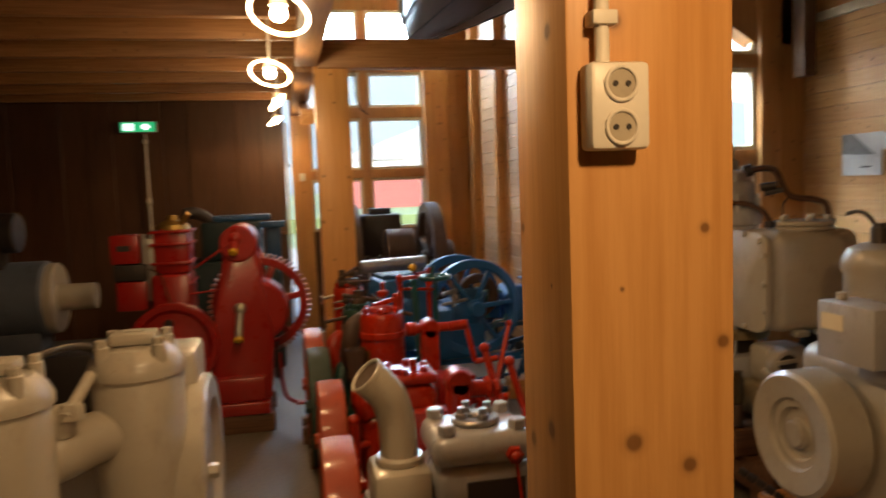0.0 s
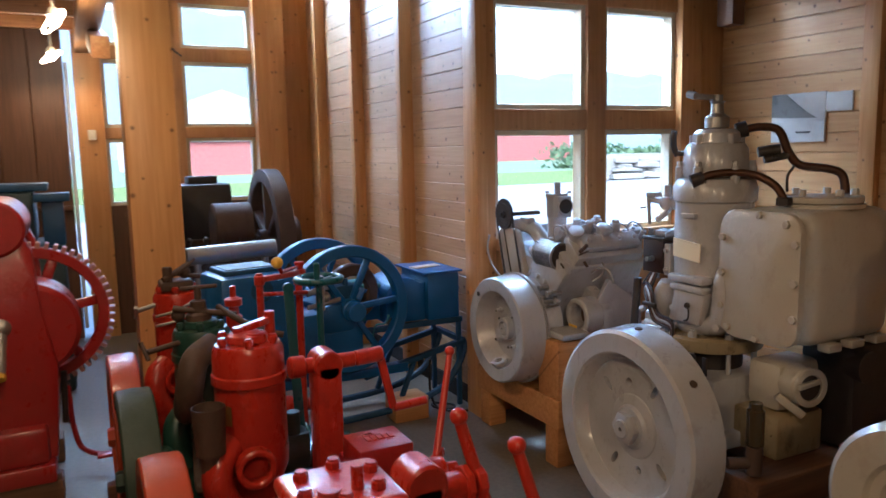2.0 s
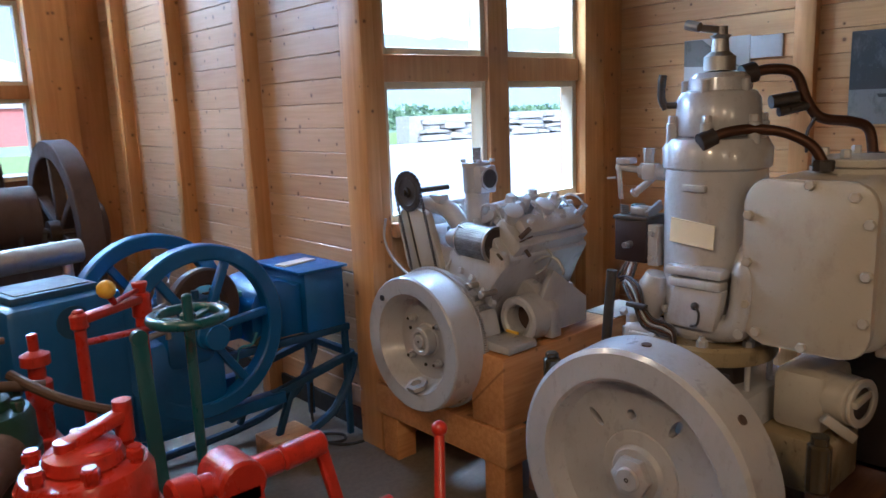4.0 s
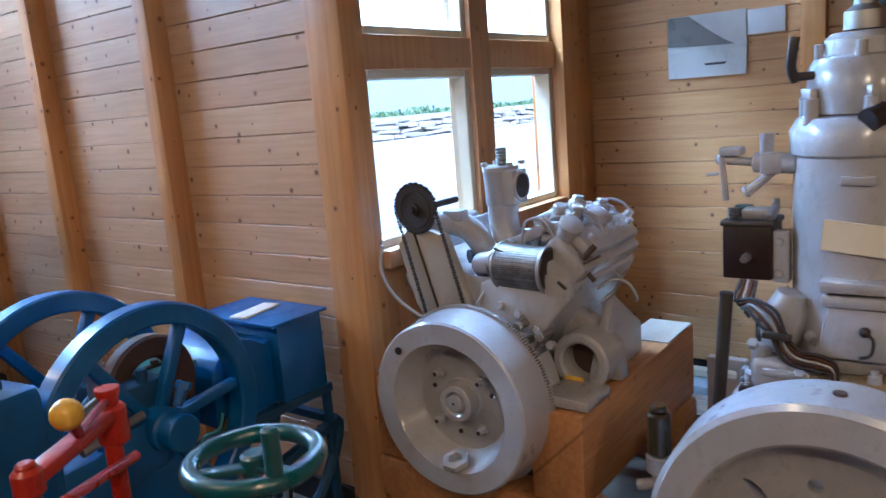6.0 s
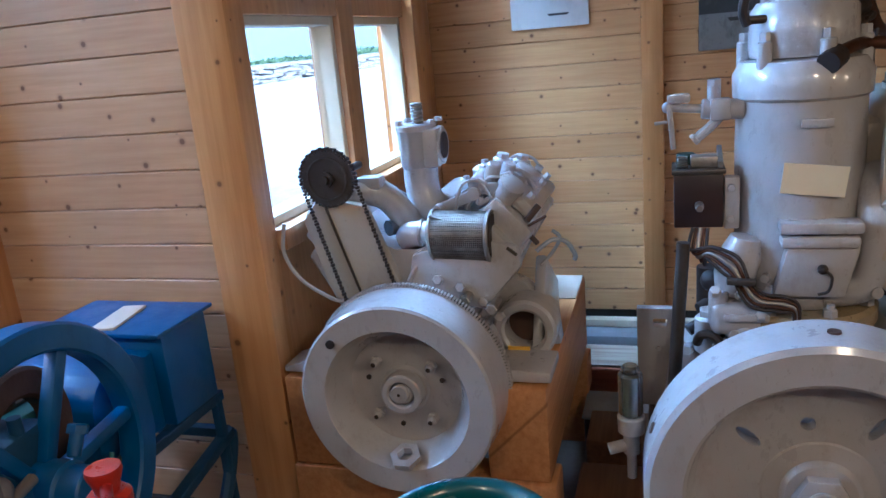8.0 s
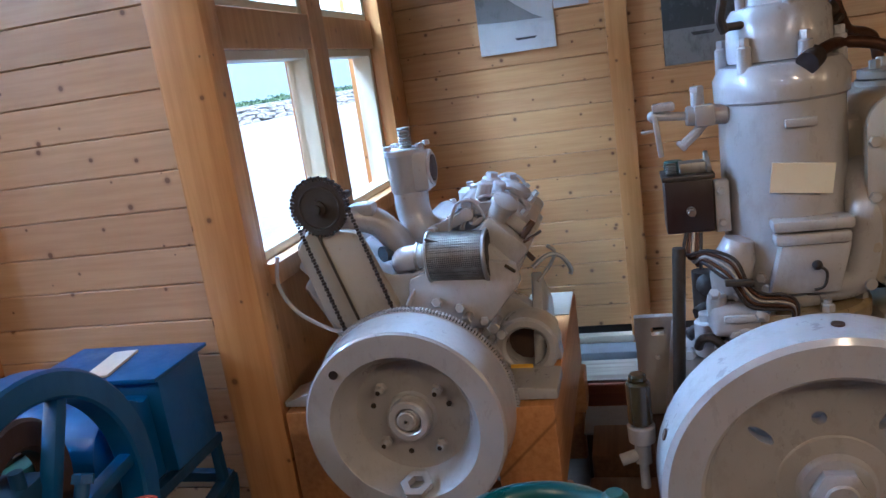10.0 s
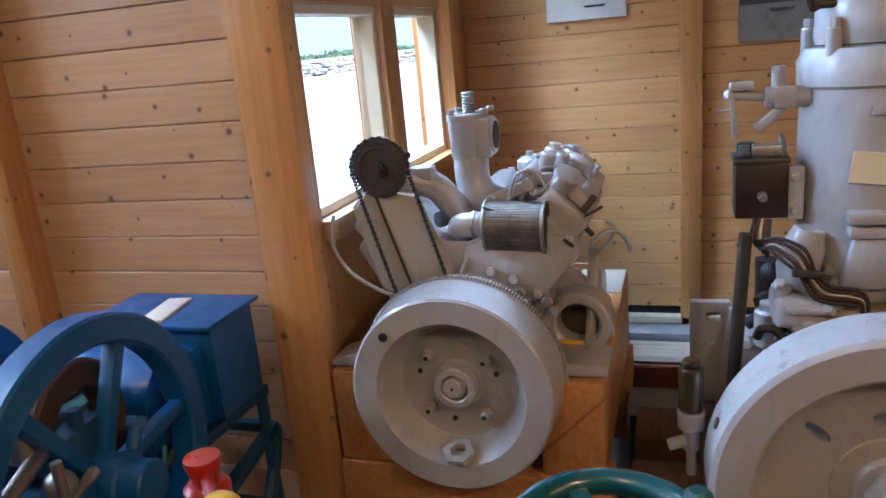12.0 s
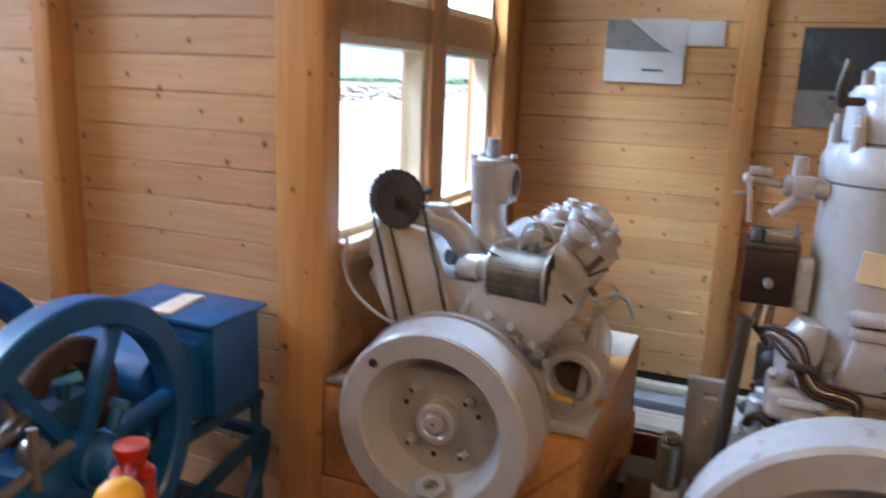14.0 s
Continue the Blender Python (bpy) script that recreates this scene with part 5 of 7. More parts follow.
def engine_bed():
    t = thing("engine_bed", (2.4, 3.28, 0), "dark timber engine bed with reddish rails", "bed")
    part("rail", Shape().box(2.05, 3.3, 2.80, 2.95, 0.24, 0.36, 0.008), M_BED, t)
    part("rail", Shape().box(2.05, 2.95, 3.50, 3.66, 0.24, 0.36, 0.008), M_BED, t)
    part("red_rail", Shape().box(2.45, 3.35, 2.72, 2.80, 0.36, 0.43, 0.008), M_REDWOOD, t, "red-brown painted rail")
    part("pump_support", Shape().box(2.55, 2.8, 2.82, 3.05, 0.30, 0.36), M_BED, t)
    for x in (2.10, 2.42):
        part("cross_sleeper", Shape().box(x, x + 0.2, 2.6, 3.85, 0.10, 0.238, 0.008), M_BED, t)
        for y in (2.62, 3.65):
            part("foot_block", Shape().box(x + 0.02, x + 0.18, y, y + 0.18, 0, 0.10, 0.006), M_BED, t)
    part("far_sleeper", Shape().box(2.99, 3.20, 2.6, 4.40, 0.0, 0.215, 0.010), M_REDBEAM, t, "red-brown timber sleeper")
    part("bleached_top", Shape().box(3.0, 3.195, 2.62, 4.38, 0.217, 0.226, 0.003), M_BLEACHED, t, "bleached chipped top board")
    # Shaded front and lit top of one block, put into two colours.
    part("iron_foot", Shape().box(2.64, 2.82, 3.50, 3.88, 0.0, 0.19, 0.008), M_BLACK, t, "block coloured black for its shaded front")
    part("footing_plate", Shape().box(2.63, 2.83, 3.49, 3.886, 0.192, 0.202, 0.003), M_LEDGE, t, "pale grey sheet standing for the lit top of the block")
    return t


engine_bed()
M_WORNRED = paint("worn_red_teeth", (0.42, 0.20, 0.17), 0.35, (0.1, 0.02, 0.015), 0.5, metal=0.3)
M_TEALDULL = paint("dull_teal", (0.05, 0.20, 0.23), 0.45, (0.03, 0.05, 0.05), 0.4)

# ---- the blue two-wheeled engine ----
def spoked_wheel(s_mat, at, axis, r, rim, width, hub_r, spokes, parent, start=0.0, spoke_w=0.05, name="flywheel", label=""):
    """A cast wheel: rim, hub and tapered spokes, each a part."""
    ax = Vector(axis).normalized()
    w = part(name, Shape().ring(Vector(at) - ax * width / 2, ax, r - rim, r, width, 72, 0.006), s_mat, parent, label)
    part("hub", Shape().lathe([(0, 0), (hub_r, 0), (hub_r, width * 1.3), (hub_r * 0.6, width * 1.5), (0, width * 1.5)], Vector(at) - ax * width * 0.75, ax, 28), s_mat, w)
    u = ax.cross(Vector((0, 0, 1))).normalized()
    v = ax.cross(u)
    for k in range(spokes):
        a = start + 2 * math.pi * k / spokes
        d = u * math.cos(a) + v * math.sin(a)
        part("spoke", Shape().bar(Vector(at) + d * hub_r * 0.8, Vector(at) + d * (r - rim + 0.006), spoke_w, width * 0.55, 0.008, up=ax), s_mat, w)
    return w


def blue_engine():
    e = thing("blue_engine", (1.3, 4.95, 0), "blue horizontal farm engine with two spoked flywheels", "engine")
    n, u = Vector((-0.156, 0.988, 0)), Vector((0.988, 0.156, 0))
    c = Vector((1.315, 4.70, 0.665))
    wn, wc = Vector((-0.065, 0.998, 0)), Vector((1.35, 4.802, 0.673))
    for at in (wc, wc + wn * 0.42):
        spoked_wheel(M_BLUE, at, wn, 0.334, 0.060, 0.065, 0.055, 6, e, 0.96, 0.032)
    part("crank_shaft", Shape().rod(wc - wn * 0.09, wc + wn * 0.6, 0.028).lathe([(0, 0), (0.046, 0), (0.05, 0.004), (0.05, 0.05), (0.058, 0.055), (0.058, 0.10), (0, 0.10)], wc - wn * 0.12, wn, 28), M_BLUE, e)
    part("oil_nipple", Shape().rod(wc - wn * 0.06 + Vector((0.03, 0, 0.055)), wc - wn * 0.06 + Vector((0.055, 0, 0.10)), 0.014, round_=0.003).hexnut(wc - wn * 0.06 + Vector((0.052, 0, 0.095)), (0.5, 0, 0.9), 0.022, 0.02), M_BLUE, e)

    def p(a, b, z):
        q = c + u * a + n * b
        return (q.x, q.y, z)
    m = Matrix.Translation((c.x, c.y, 0)) @ Matrix.Rotation(radians(9), 4, 'Z')
    part("crankcase", Shape().box(-0.25, 0.14, 0.08, 0.36, 0.32, 0.68, 0.04, m).box(-0.12, 0.1, 0.06, 0.38, 0.55, 0.72, 0.05, m), M_BLUE, e)
    part("cross_head", Shape().box(-0.03, 0.12, 0.1, 0.3, 0.66, 0.80, 0.02, m).rod(p(-0.08, 0.2, 0.75), p(0.12, 0.2, 0.86), 0.02).rod(p(0.05, 0.12, 0.7), p(0.05, 0.12, 0.83), 0.014), M_BLUEDARK, e)
    part("belt_pulley", Shape().ring(p(0.12, 0.16, 0.74), n, 0.09, 0.155, 0.05, 36, 0.008), M_RUST, e, "brown belt pulley")
    # water hopper
    hp = part("water_hopper", Shape().box(-0.62, -0.24, 0.08, 0.40, 0.42, 0.91, 0.03, m), M_BLUE, e)
    part("hopper_rim", Shape().box(-0.58, -0.30, 0.13, 0.36, 0.905, 0.935, 0.008, m), M_BLUEDARK, hp)
    part("hopper_opening", Shape().box(-0.56, -0.32, 0.15, 0.34, 0.930, 0.938, 0.0, m), M_BLACK, hp, "dark open hopper mouth")
    part("maker_plate", Shape().lathe([(0, 0), (0.055, 0), (0.055, 0.004), (0, 0.004)], p(-0.42, 0.078, 0.83), -n, 24), M_BLUEDARK, hp, "worn oval plate")
    part("valve_gear", Shape().rod(p(-0.2, 0.05, 0.72), p(-0.02, 0.05, 0.74), 0.012).rod(p(-0.18, 0.1, 0.78), p(-0.05, 0.12, 0.80), 0.016).ball(p(-0.1, 0.06, 0.76), 0.03).rod(p(-0.12, 0.04, 0.70), p(-0.12, 0.04, 0.82), 0.01), M_STEEL, e, "bright steel valve gear")
    part("oiler", Shape().rod(p(-0.06, 0.15, 0.79), p(-0.06, 0.15, 0.88), 0.025).ball(p(-0.06, 0.15, 0.89), 0.022), M_STEEL, e)
    # dynamo housing with lid
    bx = part("switch_box", Shape().box(1.835, 2.03, 4.855, 5.22, 0.54, 0.80, 0.006), M_BLUE, e)
    part("box_lid", Shape().box(1.80, 2.045, 4.835, 5.235, 0.803, 0.815, 0.003), M_BLUE, bx)
    part("white_plate", Shape().box(-0.088, 0.088, -0.034, 0.034, 0, 0.007, 0.001, Matrix.Translation((1.902, 5.034, 0.8155)) @ Matrix.Rotation(radians(10), 4, 'Z')), M_WHITE, bx, "small cream plate lying on the lid")
    hood = [(1.60, 0.54), (1.832, 0.54), (1.832, 0.76)] + [(1.715 + 0.118 * math.cos(radians(a)), 0.67 + 0.118 * math.sin(radians(a))) for a in range(40, 181, 14)]
    part("dynamo_hood", Shape().prism(hood, 'y', 4.89, 5.20, 0.004), M_BLUE, e)
    tc = part("tool_case", Shape().box(1.40, 1.585, 4.95, 5.16, 0.56, 0.735, 0.008), M_BLUE, e)
    part("case_lid", Shape().box(1.392, 1.593, 4.942, 5.168, 0.737, 0.762, 0.006), M_TEALDULL, tc, "dull teal case lid")
    part("case_strap", Shape().box(1.47, 1.495, 4.938, 4.949, 0.565, 0.735, 0.002), M_TEALDULL, tc, "dull teal strap")
    part("lid_catch", Shape().box(1.45, 1.53, 4.99, 5.01, 0.763, 0.772, 0.002).rod((1.49, 5.0, 0.77), (1.49, 5.0, 0.785), 0.012), M_DARKSTEEL, tc)
    # stand
    for y in (4.87, 5.2):
        part("shelf_rail", Shape().bar((1.3, y, 0.525), (2.05, y, 0.525), 0.03, 0.03, 0.002), M_BLUEDARK, e)
        part("stand_leg", Shape().bar((2.03, y, 0.02), (2.03, y, 0.51), 0.025, 0.025, 0.002), M_BLUEDARK, e)
        part("runner", Shape().tube([(0.75, y, 0.035), (1.6, y, 0.06), (1.9, y, 0.13), (2.0, y, 0.22), (2.06, y, 0.33), (2.07, y, 0.39)], 0.02, 8), M_BLUEDARK, e)
        part("brace", Shape().bar((2.07, y, 0.395), (1.45, y, 0.27), 0.035, 0.03, 0.002), M_BLUEDARK, e)
        part("strut", Shape().bar((1.65, y, 0.08), (1.75, y, 0.33), 0.025, 0.025, 0.002), M_BLUEDARK, e)
        part("base_rail", Shape().bar((0.7, y, 0.30), (1.7, y, 0.30), 0.06, 0.05, 0.004), M_BLUE, e)
        part("base_leg", Shape().bar((0.85, y, 0.02), (0.85, y, 0.28), 0.05, 0.05, 0.004), M_BLUE, e)
    part("tie_bar", Shape().bar((2.06, 4.87, 0.395), (2.06, 5.2, 0.395), 0.03, 0.03, 0.002), M_BLUEDARK, e)
    part("wire_bundle", Shape().tube([(1.70, 4.86, 0.62), (1.67, 4.85, 0.585), (1.62, 4.85, 0.575), (1.59, 4.86, 0.55)], 0.012).tube([(1.69, 4.85, 0.60), (1.64, 4.84, 0.60), (1.60, 4.85, 0.57)], 0.008), M_DARKGREEN, e, "dark bundled wires")
    part("cable", Shape().tube([(1.60, 4.86, 0.60), (1.57, 4.85, 0.56), (1.52, 4.86, 0.55), (1.50, 4.86, 0.48), (1.50, 4.87, 0.36)], 0.006), M_TEALDULL, e)
    return e


blue_engine()
tagged(part("timber_block", Shape().box(1.60, 1.80, 4.80, 4.96, 0, 0.13, 0.008), M_TIMBER), "short orange-brown timber block on the floor", "block")
tagged(part("loose_cable", Shape().tube([(1.86, 4.9, 0.30), (1.87, 4.93, 0.12), (1.90, 4.9, 0.012), (1.97, 4.84, 0.012), (2.0, 4.9, 0.012), (1.92, 4.98, 0.012), (1.88, 4.90, 0.02), (1.95, 4.80, 0.012), (2.03, 4.77, 0.012)], 0.007, 8), M_RUBBER), "black cable lying loose on the floor", "cable")
tagged(part("exhaust_pipe", Shape().rod((0.64, 5.42, 0.93), (1.14, 5.44, 0.945), 0.05, seg=24, round_=0.006).rod((0.7, 5.42, 0.0), (0.7, 5.42, 0.9), 0.02).rod((1.08, 5.44, 0.0), (1.08, 5.44, 0.9), 0.02), M_STEEL), "dull silver exhaust pipe on two stands", "pipe")


# ---- the row of small engines ----
def small_engine(cx, cy, top, r, fw, mat, fw_mat, label, square=False, plinth=0.10):
    """A small upright boat engine: flywheel drum, crankcase, cylinder, head and fittings."""
    e = thing("boat_engine", (cx, cy, 0), label, "engine", "row of small boat engines")
    for y in (cy - 0.13, cy + 0.07):
        part("bearer", Shape().box(cx - 0.32, cx + 0.62, y, y + 0.07, 0, plinth, 0.006), M_BED, e)
    fx, fz, fr, fwid = fw
    w = part("flywheel", Shape().lathe([(0, 0.03), (fr * 0.8, 0.03), (fr * 0.84, 0.0), (fr - 0.006, 0.0), (fr, 0.006), (fr + 0.004, fwid * 0.5), (fr, fwid - 0.006), (fr - 0.006, fwid), (fr * 0.84, fwid), (fr * 0.8, fwid - 0.03), (0, fwid - 0.03)], (fx, cy, fz), (1, 0, 0), 64), fw_mat, e)
    part("hub_nut", Shape().hexnut((fx + 0.03, cy, fz), (-1, 0, 0), 0.04, 0.05), fw_mat, w)
    part("crank_shaft", Shape().rod((fx + 0.02, cy, fz), (cx + 0.45, cy, fz), 0.03), mat, e)
    part("crankcase", Shape().box(cx - 0.13, cx + 0.13, cy - 0.13, cy + 0.13, plinth, fz + 0.13, 0.035, seg=3).box(cx - 0.17, cx + 0.17, cy - 0.15, cy + 0.15, plinth, plinth + 0.04, 0.008), mat, e)
    part("inspection_door", Shape().lathe([(0, 0), (0.06, 0), (0.064, 0.008), (0.045, 0.02), (0, 0.022)], (cx, cy - 0.13, fz), (0, -1, 0), 24), mat, e)
    z0 = fz + 0.12
    if square:
        part("cylinder", Shape().box(cx - r, cx + r, cy - r, cy + r, z0, top - 0.04, 0.035, seg=3), mat, e)
        hd = part("cylinder_head", Shape().box(cx - r - 0.004, cx + r + 0.004, cy - r - 0.004, cy + r + 0.004, top - 0.035, top, 0.016, seg=3), mat, e)
    else:
        part("cylinder", Shape().lathe([(0, 0), (r * 0.75, 0), (r * 0.8, 0.05), (r * 0.98, 0.10), (r, 0.14), (r * 0.98, top - z0 - 0.13), (r * 1.05, top - z0 - 0.125), (r * 1.05, top - z0 - 0.10), (r, top - z0 - 0.095), (r * 0.99, top - z0 - 0.03), (r * 0.9, top - z0 - 0.01), (0, top - z0)], (cx, cy, z0), (0, 0, 1), 40), mat, e)
        hd = part("cylinder_head", Shape().lathe([(0, 0), (r * 0.6, 0), (r * 0.55, 0.02), (r * 0.3, 0.03), (0, 0.032)], (cx, cy, top - 0.003), (0, 0, 1), 28), mat, e)
    for k in range(6):
        a = radians(60 * k + 20)
        q = (cx + r * 0.78 * math.cos(a), cy + r * 0.78 * math.sin(a))
        part("head_nut", Shape().rod((*q, top - 0.03), (*q, top + 0.02), 0.011).hexnut((*q, top + 0.0), (0, 0, 1), 0.015, 0.016), mat, hd)
    part("exhaust_stub", Shape().tube([(cx - r * 0.6, cy - r * 0.4, top - 0.30), (cx - r * 1.1, cy - r * 0.9, top - 0.33), (cx - r * 1.2, cy - r * 1.1, top - 0.40), (cx - r * 0.9, cy - r, top - 0.48)], 0.045, 14), mat, e)
    part("side_port", Shape().ring((cx - 0.02, cy - r * 0.9, top - 0.36), (0, -1, 0), 0.04, 0.06, 0.05, 28, 0.006).rod((cx - 0.02, cy - r * 0.9, top - 0.36), (cx - 0.02, cy - r * 0.95, top - 0.36), 0.041), mat, e)
    pp = part("cooling_pump", Shape().rod((cx - 0.17, cy - 0.15, fz - 0.05), (cx - 0.17, cy - 0.15, fz + 0.12), 0.028, round_=0.005).ball((cx - 0.17, cy - 0.15, fz + 0.13), 0.03).rod((cx - 0.17, cy - 0.15, fz), (cx - 0.08, cy - 0.1, fz), 0.02), mat, e)
    part("pump_union", Shape().hexnut((cx - 0.17, cy - 0.15, fz - 0.08), (0, 0, 1), 0.028, 0.03).rod((cx - 0.17, cy - 0.15, plinth), (cx - 0.17, cy - 0.15, fz - 0.05), 0.014), mat, pp)
    g = part("gearbox", Shape().rod((cx + 0.13, cy, fz), (cx + 0.40, cy, fz), 0.085, round_=0.015, seg=28).box(cx + 0.15, cx + 0.38, cy - 0.10, cy + 0.10, plinth, fz - 0.03, 0.015), mat, e)
    for k in range(4):
        part("gearbox_rib", Shape().ring((cx + 0.16 + 0.07 * k, cy, fz), (1, 0, 0), 0.083, 0.094, 0.014, 28, 0.003), mat, g)
    part("coupling", Shape().rod((cx + 0.40, cy, fz), (cx + 0.47, cy, fz), 0.05, round_=0.006).rod((cx + 0.47, cy, fz), (cx + 0.56, cy, fz), 0.026), mat, e)
    return e


e1 = small_engine(0.545, 3.42, 0.925, 0.108, (0.215, 0.31, 0.285, 0.125), M_RED, M_ORANGE, "orange-red single-cylinder boat engine with drum flywheel")
part("top_bracket", Shape().bar((0.52, 3.42, 0.955), (0.62, 3.44, 0.975), 0.03, 0.022, 0.005).rod((0.52, 3.42, 0.92), (0.52, 3.42, 0.965), 0.018).rod((0.62, 3.44, 0.93), (0.62, 3.44, 1.0), 0.016).ring((0.56, 3.40, 0.93), (0, 0, 1), 0.02, 0.034, 0.02, 20, 0.003), M_RED, e1)
ph = part("chain_post", Shape().box(0.722, 0.804, 3.30, 3.40, 0.36, 0.84, 0.012).rod((0.763, 3.30, 0.835), (0.763, 3.40, 0.835), 0.046, round_=0.006).box(0.69, 0.83, 3.27, 3.43, 0.30, 0.37, 0.012), M_RED, e1)
part("crank_bearing", Shape().rod((0.68, 3.35, 0.835), (0.86, 3.35, 0.835), 0.024, round_=0.004).rod((0.65, 3.35, 0.835), (0.70, 3.35, 0.835), 0.034, round_=0.006), M_RED, ph)
part("crank_handle", Shape().rod((0.86, 3.35, 0.835), (0.955, 3.35, 0.84), 0.025, round_=0.006).bar((0.945, 3.35, 0.84), (0.985, 3.34, 0.655), 0.026, 0.018, 0.005, up=(0, 1, 0)).rod((0.985, 3.34, 0.655), (1.10, 3.33, 0.665), 0.014, round_=0.004), M_RED, ph)
part("maker_tag", Shape().box(-0.001, 0.001, -0.03, 0.03, -0.03, 0.03, 0, Matrix.Translation((0.452, 3.355, 0.72)) @ Matrix.Rotation(radians(35), 4, 'Z')), M_BRASS, e1, "small brass plate")
part("gear_cover", Shape().box(0.74, 0.90, 2.99, 3.14, 0.56, 0.68, 0.008).box(0.78, 0.86, 3.02, 3.42, 0.30, 0.56, 0.012), M_DEEPRED, e1, "dark red cast cover with raised letters")
for k in range(5):
    part("raised_letter", Shape().box(0.785 + 0.017 * k, 0.797 + 0.017 * k, 3.05, 3.08, 0.68, 0.683), M_RED, e1)
part("control_arm", Shape().rod((0.93, 3.05, 0.55), (1.02, 3.05, 0.55), 0.04, round_=0.006).bar((0.97, 3.05, 0.56), (1.04, 3.10, 0.585), 0.02, 0.03, 0.004).rod((0.85, 3.05, 0.55), (1.06, 3.05, 0.55), 0.018).rod((0.93, 3.05, 0.10), (0.93, 3.05, 0.55), 0.02), M_RED, e1)
part("control_lever", Shape().rod((1.0, 3.07, 0.55), (1.119, 3.192, 0.855), 0.012, 0.010).ball((1.119, 3.192, 0.86), 0.016), M_RED, e1)

e2 = small_engine(0.505, 2.45, 0.865, 0.10, (0.19, 0.33, 0.30, 0.12), M_RED, M_ORANGE, "orange-red square-headed boat engine with two control levers", True)
part("priming_stud", Shape().rod((0.53, 2.42, 0.86), (0.53, 2.42, 0.91), 0.012), M_RED, e2)
part("valve_boss", Shape().rod((0.47, 2.40, 0.86), (0.47, 2.40, 0.885), 0.022), M_RED, e2)
cl = part("clutch_post", Shape().box(0.68, 0.765, 2.52, 2.62, 0.30, 0.78, 0.012).rod((0.722, 2.52, 0.775), (0.722, 2.62, 0.775), 0.05, round_=0.006).box(0.66, 0.79, 2.48, 2.66, 0.10, 0.31, 0.012), M_RED, e2)
part("ribbed_boss", Shape().rod((0.76, 2.57, 0.74), (0.83, 2.58, 0.735), 0.034, round_=0.005).ring((0.83, 2.58, 0.735), (1, 0, 0), 0.01, 0.046, 0.02, 8, 0.004).ring((0.86, 2.58, 0.735), (1, 0, 0), 0.01, 0.04, 0.025, 8, 0.004), M_RED, cl)
part("control_lever", Shape().rod((0.95, 2.50, 0.40), (0.842, 2.607, 0.88), 0.017, 0.014).ball((0.842, 2.607, 0.885), 0.021), M_RED, e2)
part("control_lever", Shape().rod((1.01, 2.36, 0.40), (0.891, 2.44, 0.86), 0.016, 0.013).ball((0.891, 2.44, 0.866), 0.020), M_RED, e2)
part("lever_quadrant", Shape().box(0.90, 1.08, 2.30, 2.55, 0.10, 0.40, 0.015).rod((0.98, 2.38, 0.45), (1.16, 2.36, 0.47), 0.014), M_RED, e2)
part("front_tray", Shape().box(0.46, 0.62, 2.26, 2.34, 0.60, 0.76, 0.012), M_RED, e2)

e3 = small_engine(0.495, 4.0, 0.86, 0.105, (0.185, 0.315, 0.325, 0.125), M_GREEN, M_OLIVE, "dark green single-cylinder boat engine with olive flywheel")
part("valve_nest", Shape().lathe([(0, 0), (0.05, 0), (0.045, 0.04), (0.03, 0.05), (0.028, 0.09), (0, 0.1)], (0.49, 4.0, 0.86), (0, 0, 1), 20).rod((0.49, 4.0, 0.95), (0.49, 4.0, 1.0), 0.012).rod((0.43, 4.0, 1.0), (0.56, 4.0, 1.0), 0.008).rod((0.40, 4.0, 0.93), (0.62, 3.96, 0.89), 0.012).ball((0.42, 4.02, 0.9), 0.025), M_RUST, e3, "oily brown valve gear")
part("spindle", Shape().rod((0.30, 3.92, 0.80), (0.46, 3.96, 0.82), 0.01).rod((0.28, 3.95, 0.83), (0.30, 3.92, 0.77), 0.008).tube([(0.56, 4.0, 0.92), (0.62, 3.9, 0.88), (0.70, 3.85, 0.84), (0.76, 3.84, 0.82)], 0.012), M_RUST, e3)
part("inlet_bend", Shape().tube([(0.43, 3.86, 0.60), (0.40, 3.76, 0.62), (0.405, 3.70, 0.72), (0.43, 3.72, 0.80), (0.50, 3.78, 0.83)], 0.046, 16), M_RUST, e3, "olive-brown inlet bend")
part("rusty_funnel", Shape().lathe([(0.042, 0), (0.048, 0.14), (0.046, 0.14), (0.04, 0.0)], (0.402, 3.31, 0.63), (0, 0, 1), 28).lathe([(0, 0.1), (0.045, 0.1)], (0.402, 3.31, 0.63), (0, 0, 1), 28).rod((0.402, 3.31, 0.5), (0.402, 3.31, 0.63), 0.03).tube([(0.402, 3.31, 0.52), (0.40, 3.5, 0.45), (0.43, 3.75, 0.45), (0.45, 3.9, 0.47)], 0.025), M_RUST, e3, "rust-brown funnel cup")
part("control_lever", Shape().bar((0.79, 3.76, 0.45), (0.764, 3.75, 1.01), 0.035, 0.008, 0.003, up=(0, 1, 0)).rod((0.764, 3.742, 1.01), (0.764, 3.758, 1.01), 0.0175), M_TEAL, e3, "teal flat control lever")
HX, HY, HZ = 0.884, 3.772, 1.027
hw = part("hand_wheel", Shape().tube([(HX + 0.080 * math.cos(2 * math.pi * k / 16), HY + 0.080 * math.sin(2 * math.pi * k / 16), HZ) for k in range(16)], 0.0125, 14, True), M_TEAL, e3, "glossy teal hand wheel")
for k in range(3):
    a = radians(120 * k + 30)
    part("wheel_spoke", Shape().bar((HX, HY, HZ - 0.01), (HX + 0.074 * math.cos(a), HY + 0.074 * math.sin(a), HZ - 0.002), 0.02, 0.01, 0.003), M_TEAL, hw)
